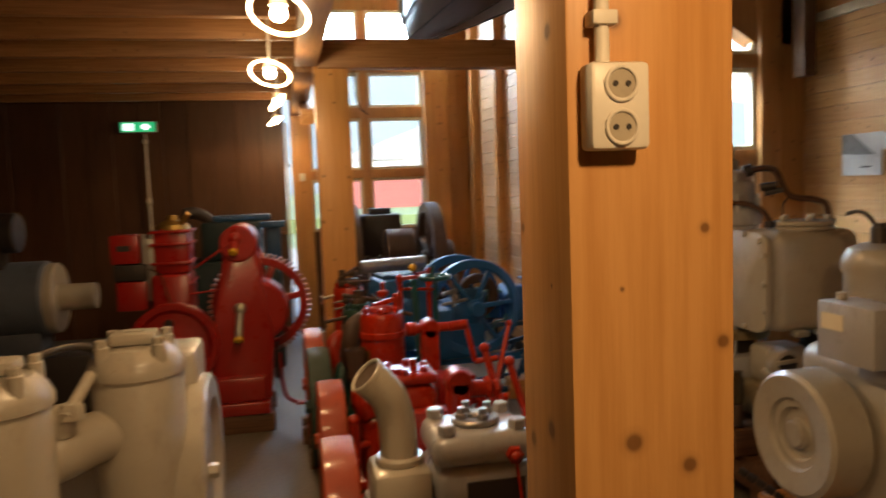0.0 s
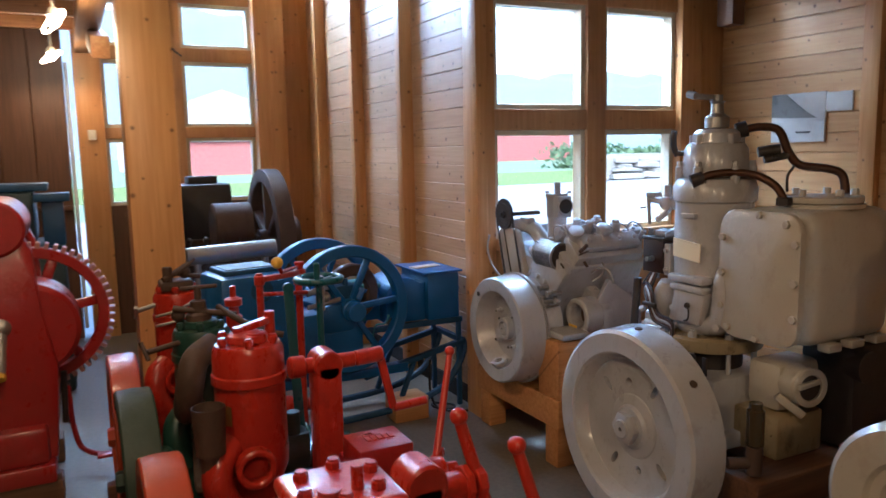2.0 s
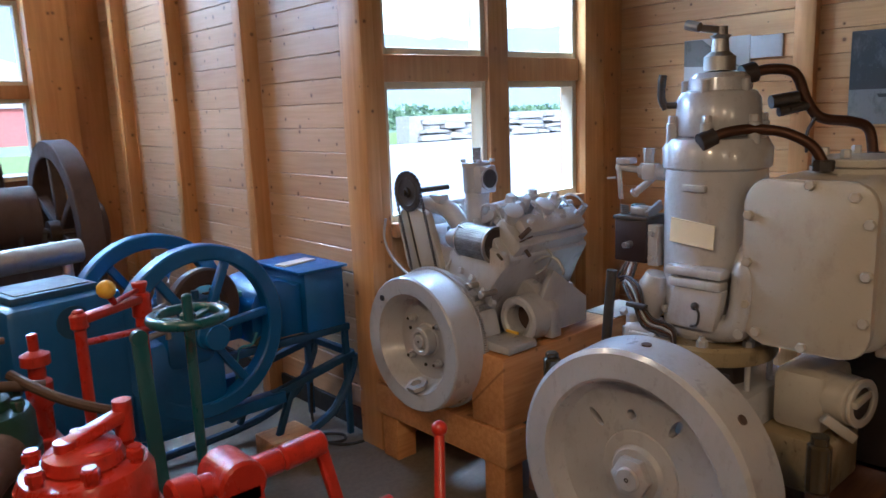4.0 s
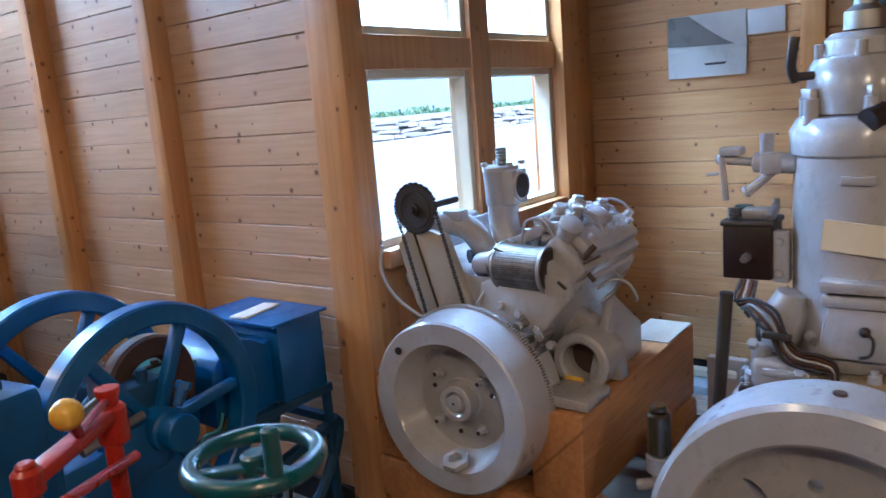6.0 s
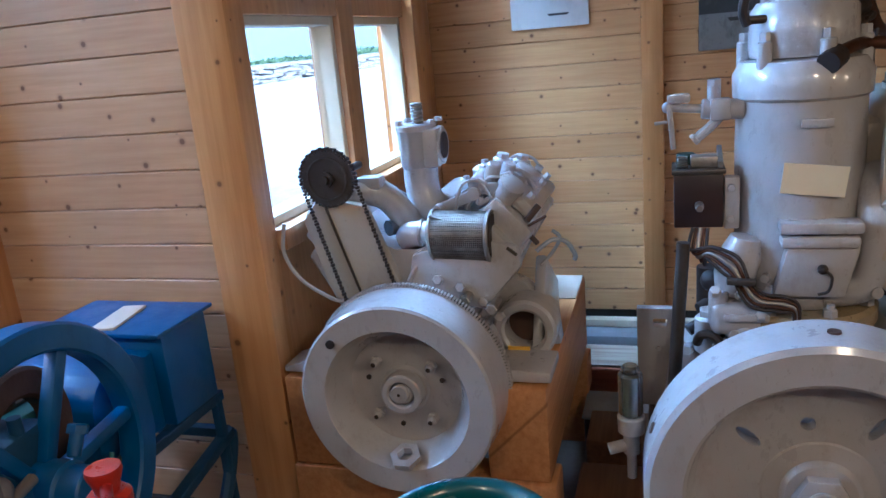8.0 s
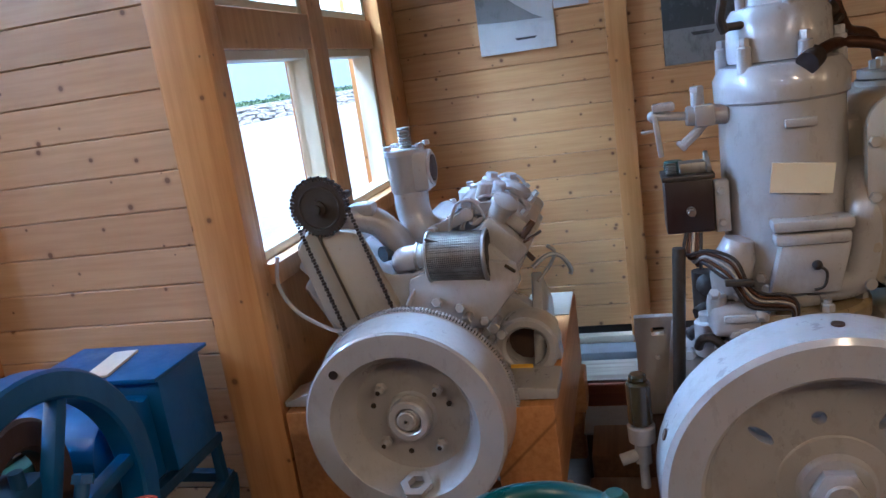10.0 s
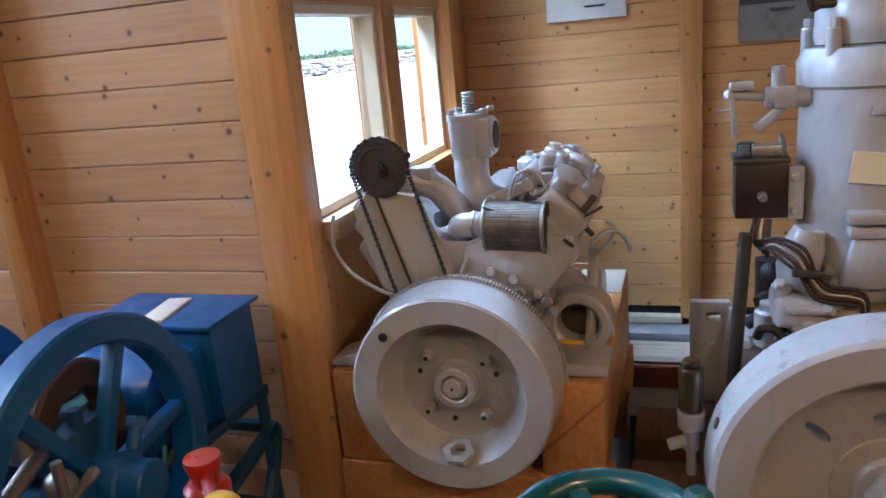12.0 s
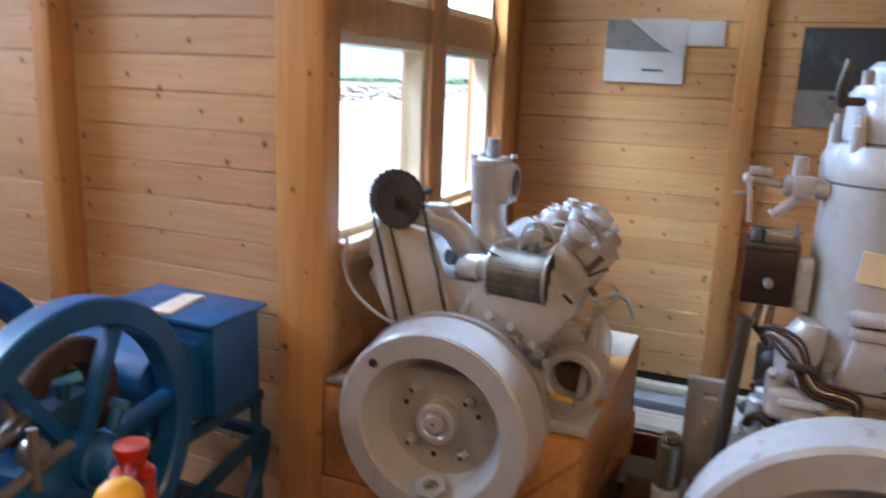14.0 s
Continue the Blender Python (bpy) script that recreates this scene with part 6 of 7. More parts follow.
part("wheel_pin", Shape().rod((HX - 0.028, HY - 0.072, HZ), (HX - 0.028, HY - 0.072, HZ + 0.07), 0.011, round_=0.004), M_TEAL, hw)
part("wheel_stem", Shape().rod((HX, HY, 0.40), (HX, HY, HZ - 0.01), 0.012).rod((HX, HY, HZ - 0.03), (HX, HY, HZ + 0.01), 0.018, round_=0.004).box(HX - 0.08, HX + 0.06, HY - 0.075, HY + 0.085, 0.10, 0.42, 0.015), M_TEAL, hw)
part("reverse_gear", Shape().box(0.62, 0.80, 3.66, 3.86, 0.36, 0.50, 0.02).rod((0.66, 3.7, 0.42), (0.66, 3.86, 0.5), 0.04).rod((0.74, 3.68, 0.5), (0.74, 3.68, 0.58), 0.025).box(0.60, 0.84, 3.62, 3.90, 0.10, 0.36, 0.02), M_DARKGREEN, e3, "dark oily reverse gear")

e4 = small_engine(0.465, 4.42, 0.93, 0.095, (0.18, 0.34, 0.335, 0.11), M_RED, M_ORANGE, "bright red boat engine with rusty valve gear")
part("valve_gear", Shape().box(0.40, 0.53, 4.36, 4.48, 0.93, 0.97, 0.01).rod((0.43, 4.38, 0.97), (0.43, 4.38, 1.03), 0.02).rod((0.41, 4.36, 0.98), (0.52, 4.42, 1.03), 0.012).rod((0.46, 4.40, 1.0), (0.56, 4.38, 0.98), 0.01).ball((0.5, 4.40, 1.0), 0.025).bar((0.47, 4.37, 1.0), (0.54, 4.36, 1.06), 0.014, 0.01, 0.002), M_RUST, e4, "rusty brown valve gear")
part("primer_cup", Shape().lathe([(0, 0), (0.03, 0), (0.032, 0.06), (0.02, 0.07), (0.02, 0.10), (0.034, 0.105), (0.034, 0.13), (0.012, 0.14), (0.012, 0.18), (0, 0.185)], (0.64, 4.12, 0.79), (0, 0, 1), 20).rod((0.64, 4.12, 0.2), (0.64, 4.12, 0.79), 0.024).box(0.56, 0.72, 4.14, 4.3, 0.1, 0.3, 0.01).box(0.605, 0.675, 4.085, 4.155, 0.66, 0.71, 0.008), M_RED, e4)
part("side_crank", Shape().rod((0.30, 4.38, 0.86), (0.40, 4.40, 0.88), 0.01).rod((0.30, 4.40, 0.83), (0.30, 4.36, 0.88), 0.008).tube([(0.37, 4.33, 0.84), (0.45, 4.31, 0.86), (0.55, 4.34, 0.90)], 0.006).tube([(0.37, 4.33, 0.80), (0.45, 4.31, 0.82), (0.55, 4.34, 0.86)], 0.006), M_STEEL, e4)
pu = part("hand_pump_frame", Shape().rod((0.735, 4.07, 0.10), (0.735, 4.07, 1.02), 0.014, round_=0.004).rod((0.93, 4.21, 0.10), (0.93, 4.21, 0.99), 0.015, round_=0.004).rod((0.735, 4.07, 0.935), (0.96, 4.20, 0.90), 0.009), M_RED, e4)
part("rocking_arm", Shape().bar((0.725, 4.06, 0.995), (0.937, 4.215, 0.985), 0.036, 0.022, 0.006).rod((0.937, 4.215, 0.93), (0.937, 4.215, 1.0), 0.026, round_=0.006).rod((0.735, 4.07, 0.97), (0.735, 4.07, 1.012), 0.021, round_=0.006).lathe([(0, 0), (0.014, 0), (0.016, 0.012), (0.021, 0.026), (0.020, 0.032), (0, 0.034)], (0.937, 4.215, 0.998), (0, 0, 1), 24), M_RED, pu)
part("lever_arm", Shape().rod((0.935, 4.213, 1.012), (0.84, 4.128, 1.008), 0.007).rod((0.84, 4.128, 1.006), (0.822, 4.113, 1.035), 0.009), M_DEEPRED, pu)
part("ball_knob", Shape().ball((0.818, 4.109, 1.049), 0.024), M_YELLOW, pu, "worn yellow ball knob")


# ---- the red winch ----
def red_winch():
    e = thing("winch_engine", (-0.4, 4.95, 0), "deep red engine-driven winch with toothed gear wheel on timbers", "winch")
    for y in (4.62, 5.15):
        part("timber", Shape().box(-0.85, -0.02, y, y + 0.14, 0, 0.12, 0.008), M_BED, e)
    part("bed_frame", Shape().box(-0.82, -0.04, 4.60, 5.30, 0.12, 0.20, 0.012).box(-0.50, -0.06, 4.62, 5.1, 0.20, 0.36, 0.02), M_DEEPRED, e)
    w = part("drive_wheel", Shape().lathe([(0, 0), (0.05, 0), (0.06, 0.02), (0.20, 0.035), (0.225, 0.0), (0.258, 0.0), (0.265, 0.006), (0.265, 0.07), (0.2, 0.075), (0, 0.075)], (-0.595, 4.57, 0.60), (0, 1, 0), 64), M_DEEPRED, e)
    part("hub_nut", Shape().hexnut((-0.595, 4.57, 0.60), (0, -1, 0), 0.035, 0.03), M_DEEPRED, w)
    for k in range(3):
        a = radians(100 + 120 * k)
        part("wheel_hole", Shape().rod((-0.595 + 0.14 * math.cos(a), 4.592, 0.60 + 0.14 * math.sin(a)), (-0.595 + 0.14 * math.cos(a), 4.60, 0.60 + 0.14 * math.sin(a)), 0.028), M_BLACK, w)
    fr = [(-0.10, 1.19), (-0.06, 1.10), (-0.05, 0.85), (0.0, 0.60), (-0.03, 0.20), (-0.42, 0.20), (-0.38, 0.60), (-0.30, 0.95), (-0.29, 1.15), (-0.24, 1.24), (-0.15, 1.25)]
    part("side_frame", Shape().prism(fr, 'y', 4.68, 4.74, 0.014), M_DEEPRED, e)
    part("side_frame", Shape().prism(fr, 'y', 5.16, 5.22, 0.014), M_DEEPRED, e)
    part("upper_drum", Shape().rod((-0.19, 4.66, 1.20), (-0.19, 5.2, 1.20), 0.115, round_=0.012, seg=36), M_DEEPRED, e)
    part("lower_drum", Shape().rod((-0.10, 4.76, 0.75), (-0.10, 5.06, 0.75), 0.20, round_=0.02, seg=40), M_DEEPRED, e)
    for a, b, mat in (((-0.205, 4.68, 1.235), (-0.217, 4.60, 1.151), M_DEEPRED), ((-0.20, 4.70, 0.79), (-0.213, 4.56, 0.608), M_STEEL)):
        d = (Vector(b) - Vector(a)).normalized()
        s = part("crank_grip", Shape().rod(a, b, 0.024, seg=20).ball(a, 0.045), mat, e, "crank grip with a painted end")
        part("yellow_tip", Shape().rod(Vector(b) - d * 0.02, Vector(b) + d * 0.004, 0.0262, seg=20, round_=0.003), M_YELLOW, s, "yellow-painted grip end")
    rim = Shape().ring((-0.09, 5.07, 0.755), (0, 1, 0), 0.27, 0.32, 0.07, 72, 0.004)
    gw = part("gear_wheel", rim, M_DEEPRED, e, "red cast gear wheel with worn bright teeth")
    tooth = Shape().box(-0.009, 0.009, -0.035, 0.035, 0.314, 0.345, 0.002, seg=1).mesh("tooth")
    tooth.materials.append(M_WORNRED)
    for k in range(56):
        o = new("tooth", tooth)
        o.parent = gw
        o.matrix_local = Matrix.Translation((-0.09, 5.105, 0.755)) @ Matrix.Rotation(2 * math.pi * k / 56, 4, 'Y')
    part("gear_hub", Shape().rod((-0.09, 5.05, 0.755), (-0.09, 5.16, 0.755), 0.06, round_=0.008), M_DEEPRED, gw)
    for k in range(6):
        a = radians(60 * k + 10)
        d = Vector((math.cos(a), 0, math.sin(a)))
        part("gear_spoke", Shape().bar(Vector((-0.09, 5.105, 0.755)) + d * 0.05, Vector((-0.09, 5.105, 0.755)) + d * 0.275, 0.045, 0.035, 0.006, up=(0, 1, 0)), M_DEEPRED, gw)
    part("diagonal_rod", Shape().bar((-0.22, 4.66, 1.22), (-0.46, 4.70, 1.06), 0.03, 0.014, 0.003).rod((-0.50, 4.69, 0.90), (-0.20, 4.69, 0.93), 0.006), M_DEEPRED, e)
    # motor
    mo = part("motor_block", Shape().box(-0.74, -0.50, 4.78, 5.12, 0.34, 1.02, 0.03).box(-0.72, -0.50, 4.82, 5.1, 1.02, 1.30, 0.025), M_DEEPRED, e)
    for z in (0.95, 1.08, 1.2, 1.28):
        part("block_rib", Shape().box(-0.735, -0.485, 4.80, 5.11, z, z + 0.018, 0.004), M_DEEPRED, mo)
    part("head_cap", Shape().lathe([(0, 0), (0.11, 0), (0.10, 0.03), (0.04, 0.06), (0.03, 0.09), (0, 0.09)], (-0.61, 4.96, 1.30), (0, 0, 1), 28).rod((-0.55, 4.9, 1.33), (-0.50, 4.88, 1.40), 0.018), M_BRASS, mo, "dull brass-coloured valve cap")
    part("control_box", Shape().box(-0.97, -0.80, 4.80, 4.98, 1.10, 1.28, 0.006), M_DEEPRED, e)
    part("box_plate", Shape().box(-0.93, -0.85, 4.796, 4.80, 1.18, 1.215), M_BLACK, e)
    part("air_cleaner", Shape().box(-0.96, -0.76, 4.80, 5.0, 0.99, 1.095, 0.01), M_BLACK, e, "black air cleaner")
    part("fuel_tank", Shape().box(-0.95, -0.77, 4.80, 5.0, 0.80, 0.985, 0.01), M_DEEPRED, e)
    part("box_bracket", Shape().box(-0.80, -0.72, 4.86, 4.96, 0.85, 1.25, 0.006).rod((-0.775, 4.83, 0.97), (-0.775, 4.83, 1.28), 0.02), M_STEEL, e)
    part("copper_pipe", Shape().tube([(-0.74, 4.80, 1.06), (-0.67, 4.74, 1.02), (-0.63, 4.70, 0.90), (-0.60, 4.66, 0.80), (-0.585, 4.64, 0.72)], 0.006), M_COPPER, e)
    ft = part("foot_pedal", Shape().bar((0.02, 5.02, 0.42), (0.03, 5.03, 0.20), 0.02, 0.015, 0.003).tube([(0.03, 5.03, 0.22), (0.05, 5.02, 0.12), (0.10, 4.98, 0.085), (0.17, 4.93, 0.08)], 0.012).box(0.12, 0.20, 4.90, 4.96, 0.075, 0.09, 0.004), M_DEEPRED, e)
    part("lever_chain", Shape().rod((0.0, 5.0, 0.25), (0.01, 4.98, 0.50), 0.014).rod((0.02, 5.06, 0.22), (0.02, 5.06, 0.42), 0.01), M_BLACK, ft)
    return e


red_winch()

# ---- fixtures ----
M_BLUEGREY = paint("blue_grey_enamel", (0.10, 0.12, 0.16), 0.45, (0.05, 0.04, 0.03), 0.4)
M_TEALDARK = paint("dark_teal_enamel", (0.012, 0.030, 0.034), 0.45, (0.02, 0.02, 0.02), 0.4)
M_GLOWRING = glow("lamp_tube_glow", (1.0, 0.72, 0.38), 2.2)
M_BULB = glow("bulb_glow", (1.0, 0.78, 0.48), 6.0)
M_SIGNGREEN = glow("exit_sign_green", (0.02, 0.42, 0.16), 0.10)
M_SIGNWHITE = glow("exit_sign_white", (0.8, 1.0, 0.9), 0.18)
M_HOLE = paint("recess_shade_cream", (0.42, 0.36, 0.27), 0.5)
M_PHOTO = paint("grey_photo_print", (0.66, 0.66, 0.64), 0.55, (0.40, 0.40, 0.39), 0.6, lumps=0.0)
M_PHOTO_LIGHT = plain("pale_photo_print", (0.72, 0.72, 0.70), 0.45)
M_PHOTO_DARK = paint("dark_photo_print", (0.055, 0.055, 0.052), 0.6, (0.20, 0.20, 0.19), 0.7, lumps=0.0)
M_PHOTO_MID = paint("mid_photo_print", (0.25, 0.25, 0.24), 0.55, (0.07, 0.07, 0.07), 0.8, lumps=0.0)
M_CARD = plain("white_card", (0.74, 0.74, 0.72), 0.5)
M_HULL = wood("dark_hull_planks", (0.075, 0.035, 0.02), (0.045, 0.02, 0.012), 'y', 0.45, 0.3)
M_HULLMETAL = paint("grey_hull_plate", (0.30, 0.29, 0.28), 0.5, (0.10, 0.07, 0.05), 0.6, metal=0.4, lumps=0.4)


def ring_lamp(x, y, z, axis, radius):
    t = thing("pendant_lamp", (x, y, z + 0.3), "lit pendant lamp with a glowing ring round its bulb", "lamp", "pendant lamps along the beam")
    part("stem", Shape().rod((x, y, z + 0.05), (x, y, 2.66), 0.009).lathe([(0, 0), (0.035, 0), (0.02, 0.04), (0, 0.04)], (x, y, z + 0.03), (0, 0, 1), 20), M_WHITE, t)
    part("bulb", Shape().ball((x, y, z), 0.032), M_BULB, t, "bright warm bulb").visible_shadow = False
    a = Vector(axis).normalized()
    u = a.cross(Vector((1, 0, 0))).normalized()
    v = a.cross(u)
    ring = part("ring_tube", Shape().tube([Vector((x, y, z)) + radius * (u * math.cos(2 * math.pi * k / 16) + v * math.sin(2 * math.pi * k / 16)) for k in range(16)], 0.008, 10, True), M_GLOWRING, t, "glowing ring tube")
    ring.visible_shadow = False
    return t


RING_AXES = [(0.29, 0.55, 1), (0.25, 0.55, 1), (-0.75, 0.16, 0.7), (-0.55, 0.12, 0.9), (-0.49, 0, 1), (0.4, 0.3, 1)]
for _k, _p in enumerate(LAMPS):
    ring_lamp(_p[0], _p[1], _p[2], RING_AXES[_k], 0.075 if _k in (2, 3) else 0.11)


def exit_sign():
    t = thing("exit_sign", (-1.28, 7.86, 2.16), "lit green and white emergency exit sign", "sign")
    part("box", Shape().box(-1.45, -1.11, 7.80, 7.86, 2.155, 2.265, 0.006), M_WHITE, t)
    part("green_field", Shape().box(-1.44, -1.12, 7.795, 7.80, 2.162, 2.258), M_SIGNGREEN, t)
    part("running_figure_field", Shape().box(-1.42, -1.32, 7.791, 7.795, 2.175, 2.245), M_SIGNWHITE, t)
    part("arrow_field", Shape().prism([(-1.25, 2.225), (-1.20, 2.245), (-1.16, 2.21), (-1.20, 2.175), (-1.25, 2.195)], 'y', 7.791, 7.795), M_SIGNWHITE, t)
    return t


exit_sign()
tagged(part("conduit", Shape().rod((-1.23, 7.87, 0.0), (-1.23, 7.87, 2.15), 0.012).box(-1.25, -1.21, 7.85, 7.885, 1.45, 1.50, 0.003).box(-1.25, -1.21, 7.85, 7.885, 2.05, 2.09, 0.003), M_WHITE), "white cable conduit on the dark plank wall", "conduit")
tagged(part("wall_switch", Shape().box(0.27, 0.33, 7.80, 7.84, 1.62, 1.70, 0.006).box(0.285, 0.315, 7.795, 7.80, 1.645, 1.675, 0.002), M_WHITE), "small white wall switch on the door post", "switch")
# Added pale strip imitates the slit of daylight beside the door.
tagged(part("daylight_strip", Shape().box(0.136, 0.165, YN + 0.16, YN + 0.17, 0.05, 2.25), M_PHOTO_LIGHT), "pale strip standing in for daylight in the door gap", "strip")


def double_socket():
    t = thing("double_socket", (0.44, 0.59, 1.53), "cream double wall socket with a cable conduit", "socket")
    part("housing", Shape().box(0.428, 0.494, 0.565, 0.599, 1.546, 1.636, 0.006), M_WHITE, t)
    for z in (1.569, 1.613):
        part("outlet_well", Shape().ring((0.461, 0.5645, z), (0, -1, 0), 0.015, 0.019, 0.003, 28, 0.001), M_WHITE, t)
        # The outlet recess gets its shade from this disc's darker cream.
        part("outlet_face", Shape().rod((0.461, 0.566, z), (0.461, 0.5638, z), 0.015, seg=28), M_HOLE, t, "darker cream disc painted as the shaded socket recess")
        for dx in (-0.007, 0.007):
            part("contact_hole", Shape().rod((0.461 + dx, 0.5638, z), (0.461 + dx, 0.5625, z), 0.003, seg=10), M_BLACK, t)
    part("conduit", Shape().rod((0.450, 0.587, 1.636), (0.450, 0.587, TOP - 0.1), 0.008).box(0.436, 0.464, 0.575, 0.599, 1.675, 1.69, 0.002), M_WHITE, t)
    return t


double_socket()


def framed_print(name, label, y0, y1, z0, z1):
    t = thing(name, (XR, (y0 + y1) / 2, z0), label, "picture")
    return t


_p1 = framed_print("photo_print", "grey mounted photograph of a sailing boat under a mountain", 3.936, 4.285, 1.485, 1.76)
part("board", Shape().box(3.836, 3.848, 3.936, 4.285, 1.485, 1.76, 0.001), M_PHOTO_LIGHT, _p1)
part("sea", Shape().box(3.834, 3.836, 3.937, 4.284, 1.486, 1.60), M_PHOTO, _p1)
part("mountain", Shape().prism([(4.284, 1.63), (4.15, 1.622), (3.985, 1.618), (4.03, 1.64), (4.10, 1.69), (4.17, 1.745), (4.185, 1.758), (4.284, 1.758)], 'x', 3.8335, 3.836), M_PHOTO_MID, _p1)
part("hull", Shape().prism([(4.12, 1.545), (4.02, 1.545), (4.03, 1.535), (4.11, 1.535)], 'x', 3.832, 3.834), M_PHOTO_DARK, _p1)
part("sail", Shape().prism([(4.07, 1.55), (4.112, 1.55), (4.105, 1.595), (4.072, 1.612)], 'x', 3.832, 3.8334), M_PHOTO_LIGHT, _p1)
part("sail", Shape().prism([(4.065, 1.55), (4.03, 1.55), (4.04, 1.595), (4.064, 1.605)], 'x', 3.832, 3.8334), M_PHOTO_LIGHT, _p1)
_cc = tagged(part("caption_card", Shape().box(3.838, 3.848, 3.78, 3.934, 1.649, 1.752, 0.001), M_CARD), "pale caption card pinned beside the photograph", "card")
_p2 = framed_print("photo_print", "large dark mounted photograph of a ship at sea", 3.02, 3.475, 1.33, 1.73)
part("board", Shape().box(3.836, 3.848, 3.02, 3.475, 1.33, 1.73, 0.001), M_PHOTO_DARK, _p2)
part("sea", Shape().box(3.834, 3.836, 3.021, 3.474, 1.331, 1.48), M_PHOTO_MID, _p2)
part("cliff", Shape().prism([(3.474, 1.48), (3.474, 1.728), (3.38, 1.70), (3.30, 1.60), (3.2, 1.48)], 'x', 3.833, 3.836), M_PHOTO_DARK, _p2)
part("ship", Shape().prism([(3.36, 1.46), (3.26, 1.46), (3.27, 1.445), (3.35, 1.445)], 'x', 3.832, 3.834), M_PHOTO_DARK, _p2)
structure("wall_rail", Shape().box(XR - 0.05, XR - 0.002, FLOOR_S, 4.5, 2.56, 2.62, 0.004), M_CASEMENT, "pale rail along the board wall", "trim")
structure("hanging_post", Shape().box(3.64, 3.74, 4.42, 4.54, 2.18, TOP, 0.005), M_PLANK_DARK, "dark brown hanging post end", "post")


def hanging_boat():
    t = thing("wooden_boat", (1.4, 4.8, 2.47), "dark tarred wooden boat hull lying on the cross beam", "boat")
    a, b = Vector((1.12, 5.55, 2.72)), Vector((2.0, 2.6, 2.95))
    d = (b - a)
    side = Vector((-d.y, d.x, 0)).normalized() * -1
    hull = Shape()
    rings = []
    for i in range(13):
        s = i / 12
        r = 0.06 + 0.52 * math.sin(min(1.0, s * 1.5 + 0.02) * math.pi / 2)
        c = a + d * s
        ring = []
        for k in range(15):
            th = math.pi * k / 14
            ring.append(hull.bm.verts.new(c + side * (r * math.cos(th)) + Vector((0, 0, 0.28 - (0.28 + 0.25 * min(1, s + 0.75) - 0.05) * math.sin(th) ** 0.8))))
        rings.append(ring)
    for p, q in zip(rings, rings[1:]):
        for k in range(14):
            hull.bm.faces.new((p[k], p[k + 1], q[k + 1], q[k]))
    for r_ in (rings[0], rings[-1]):
        hull.bm.faces.new(r_)
    part("hull", hull, M_HULL, t)
    for k in range(5):
        th = math.pi * (2.5 + 2 * k) / 14
        pts = []
        for i in range(0, 13, 2):
            s = i / 12
            r = 0.065 + 0.52 * math.sin(min(1.0, s * 1.5 + 0.02) * math.pi / 2)
            pts.append(a + d * s + side * (r * math.cos(th)) + Vector((0, 0, 0.278 - (0.28 + 0.25 * min(1, s + 0.75) - 0.045) * math.sin(th) ** 0.8)))
        part("plank_seam", Shape().tube(pts, 0.006, 6), M_BLACK, t)
    plate = Shape().bar(a + Vector((0.0, -0.03, 0.02)), a + Vector((-0.04, 0.10, 0.52)), 0.16, 0.05, 0.01)
    sp = part("stem_plate", plate, M_HULLMETAL, t, "grey riveted metal stem plate")
    for k in range(6):
        part("rivet", Shape().ball(a + Vector((0.05 - 0.02 * k, -0.035 + 0.016 * k, 0.06 + 0.08 * k)), 0.01), M_DARKSTEEL, sp)
    return t


hanging_boat()
tagged(part("hanging_cable", Shape().tube([(0.86, 7.70, 3.2), (0.87, 7.70, 2.7), (0.90, 7.68, 2.4), (1.0, 7.66, 2.28)], 0.008, 8), M_RUBBER), "black cable hanging before the window", "cable")
structure("diagonal_brace", Shape().bar((0.32, 5.9, 2.10), (0.34, 7.4, 2.38), 0.10, 0.12, 0.004), M_BEAM_Y, "short diagonal roof brace", "brace")


# ---- the black engine under the north window ----
def black_engine():
    e = thing("black_engine", (1.05, 6.85, 0), "black iron stationary engine with two tall flywheels", "engine")
    part("bed", Shape().box(0.76, 1.36, 6.3, 7.2, 0, 0.5, 0.03).box(0.72, 1.40, 6.4, 7.1, 0.5, 0.80, 0.03), M_BLACK, e)
    for x in (0.70, 1.455):
        spoked_wheel(M_RUST, (x, 6.85, 0.84), (1, 0, 0), 0.53, 0.10, 0.12, 0.07, 6, e, 0.4, 0.05)
    part("shaft", Shape().rod((0.62, 6.85, 0.84), (1.6, 6.85, 0.84), 0.03).rod((1.52, 6.85, 0.84), (1.66, 6.85, 0.84), 0.16, seg=32, round_=0.01), M_RUST, e)
    tk = part("water_hopper", Shape().box(0.80, 1.19, 6.88, 7.2, 0.8, 1.27, 0.03), M_BLACK, e)
    part("hopper_rim", Shape().box(0.89, 1.10, 6.94, 7.14, 1.27, 1.325, 0.01), M_BLACK, tk)
    part("belt_drum", Shape().rod((0.98, 6.55, 0.98), (1.24, 6.55, 0.98), 0.165, seg=40, round_=0.008), M_RUST, e, "rust-brown belt drum")
    for k in range(5):
        part("lubricator", Shape().rod((0.80 + 0.11 * k, 6.42, 0.80), (0.80 + 0.11 * k, 6.42, 0.90 + 0.02 * (k % 2)), 0.014).ball((0.80 + 0.11 * k, 6.42, 0.91), 0.02), M_DARKSTEEL, e)
    part("cylinder", Shape().rod((1.0, 6.25, 0.68), (1.0, 6.75, 0.68), 0.13, seg=32, round_=0.01), M_BLACK, e)
    return e


black_engine()


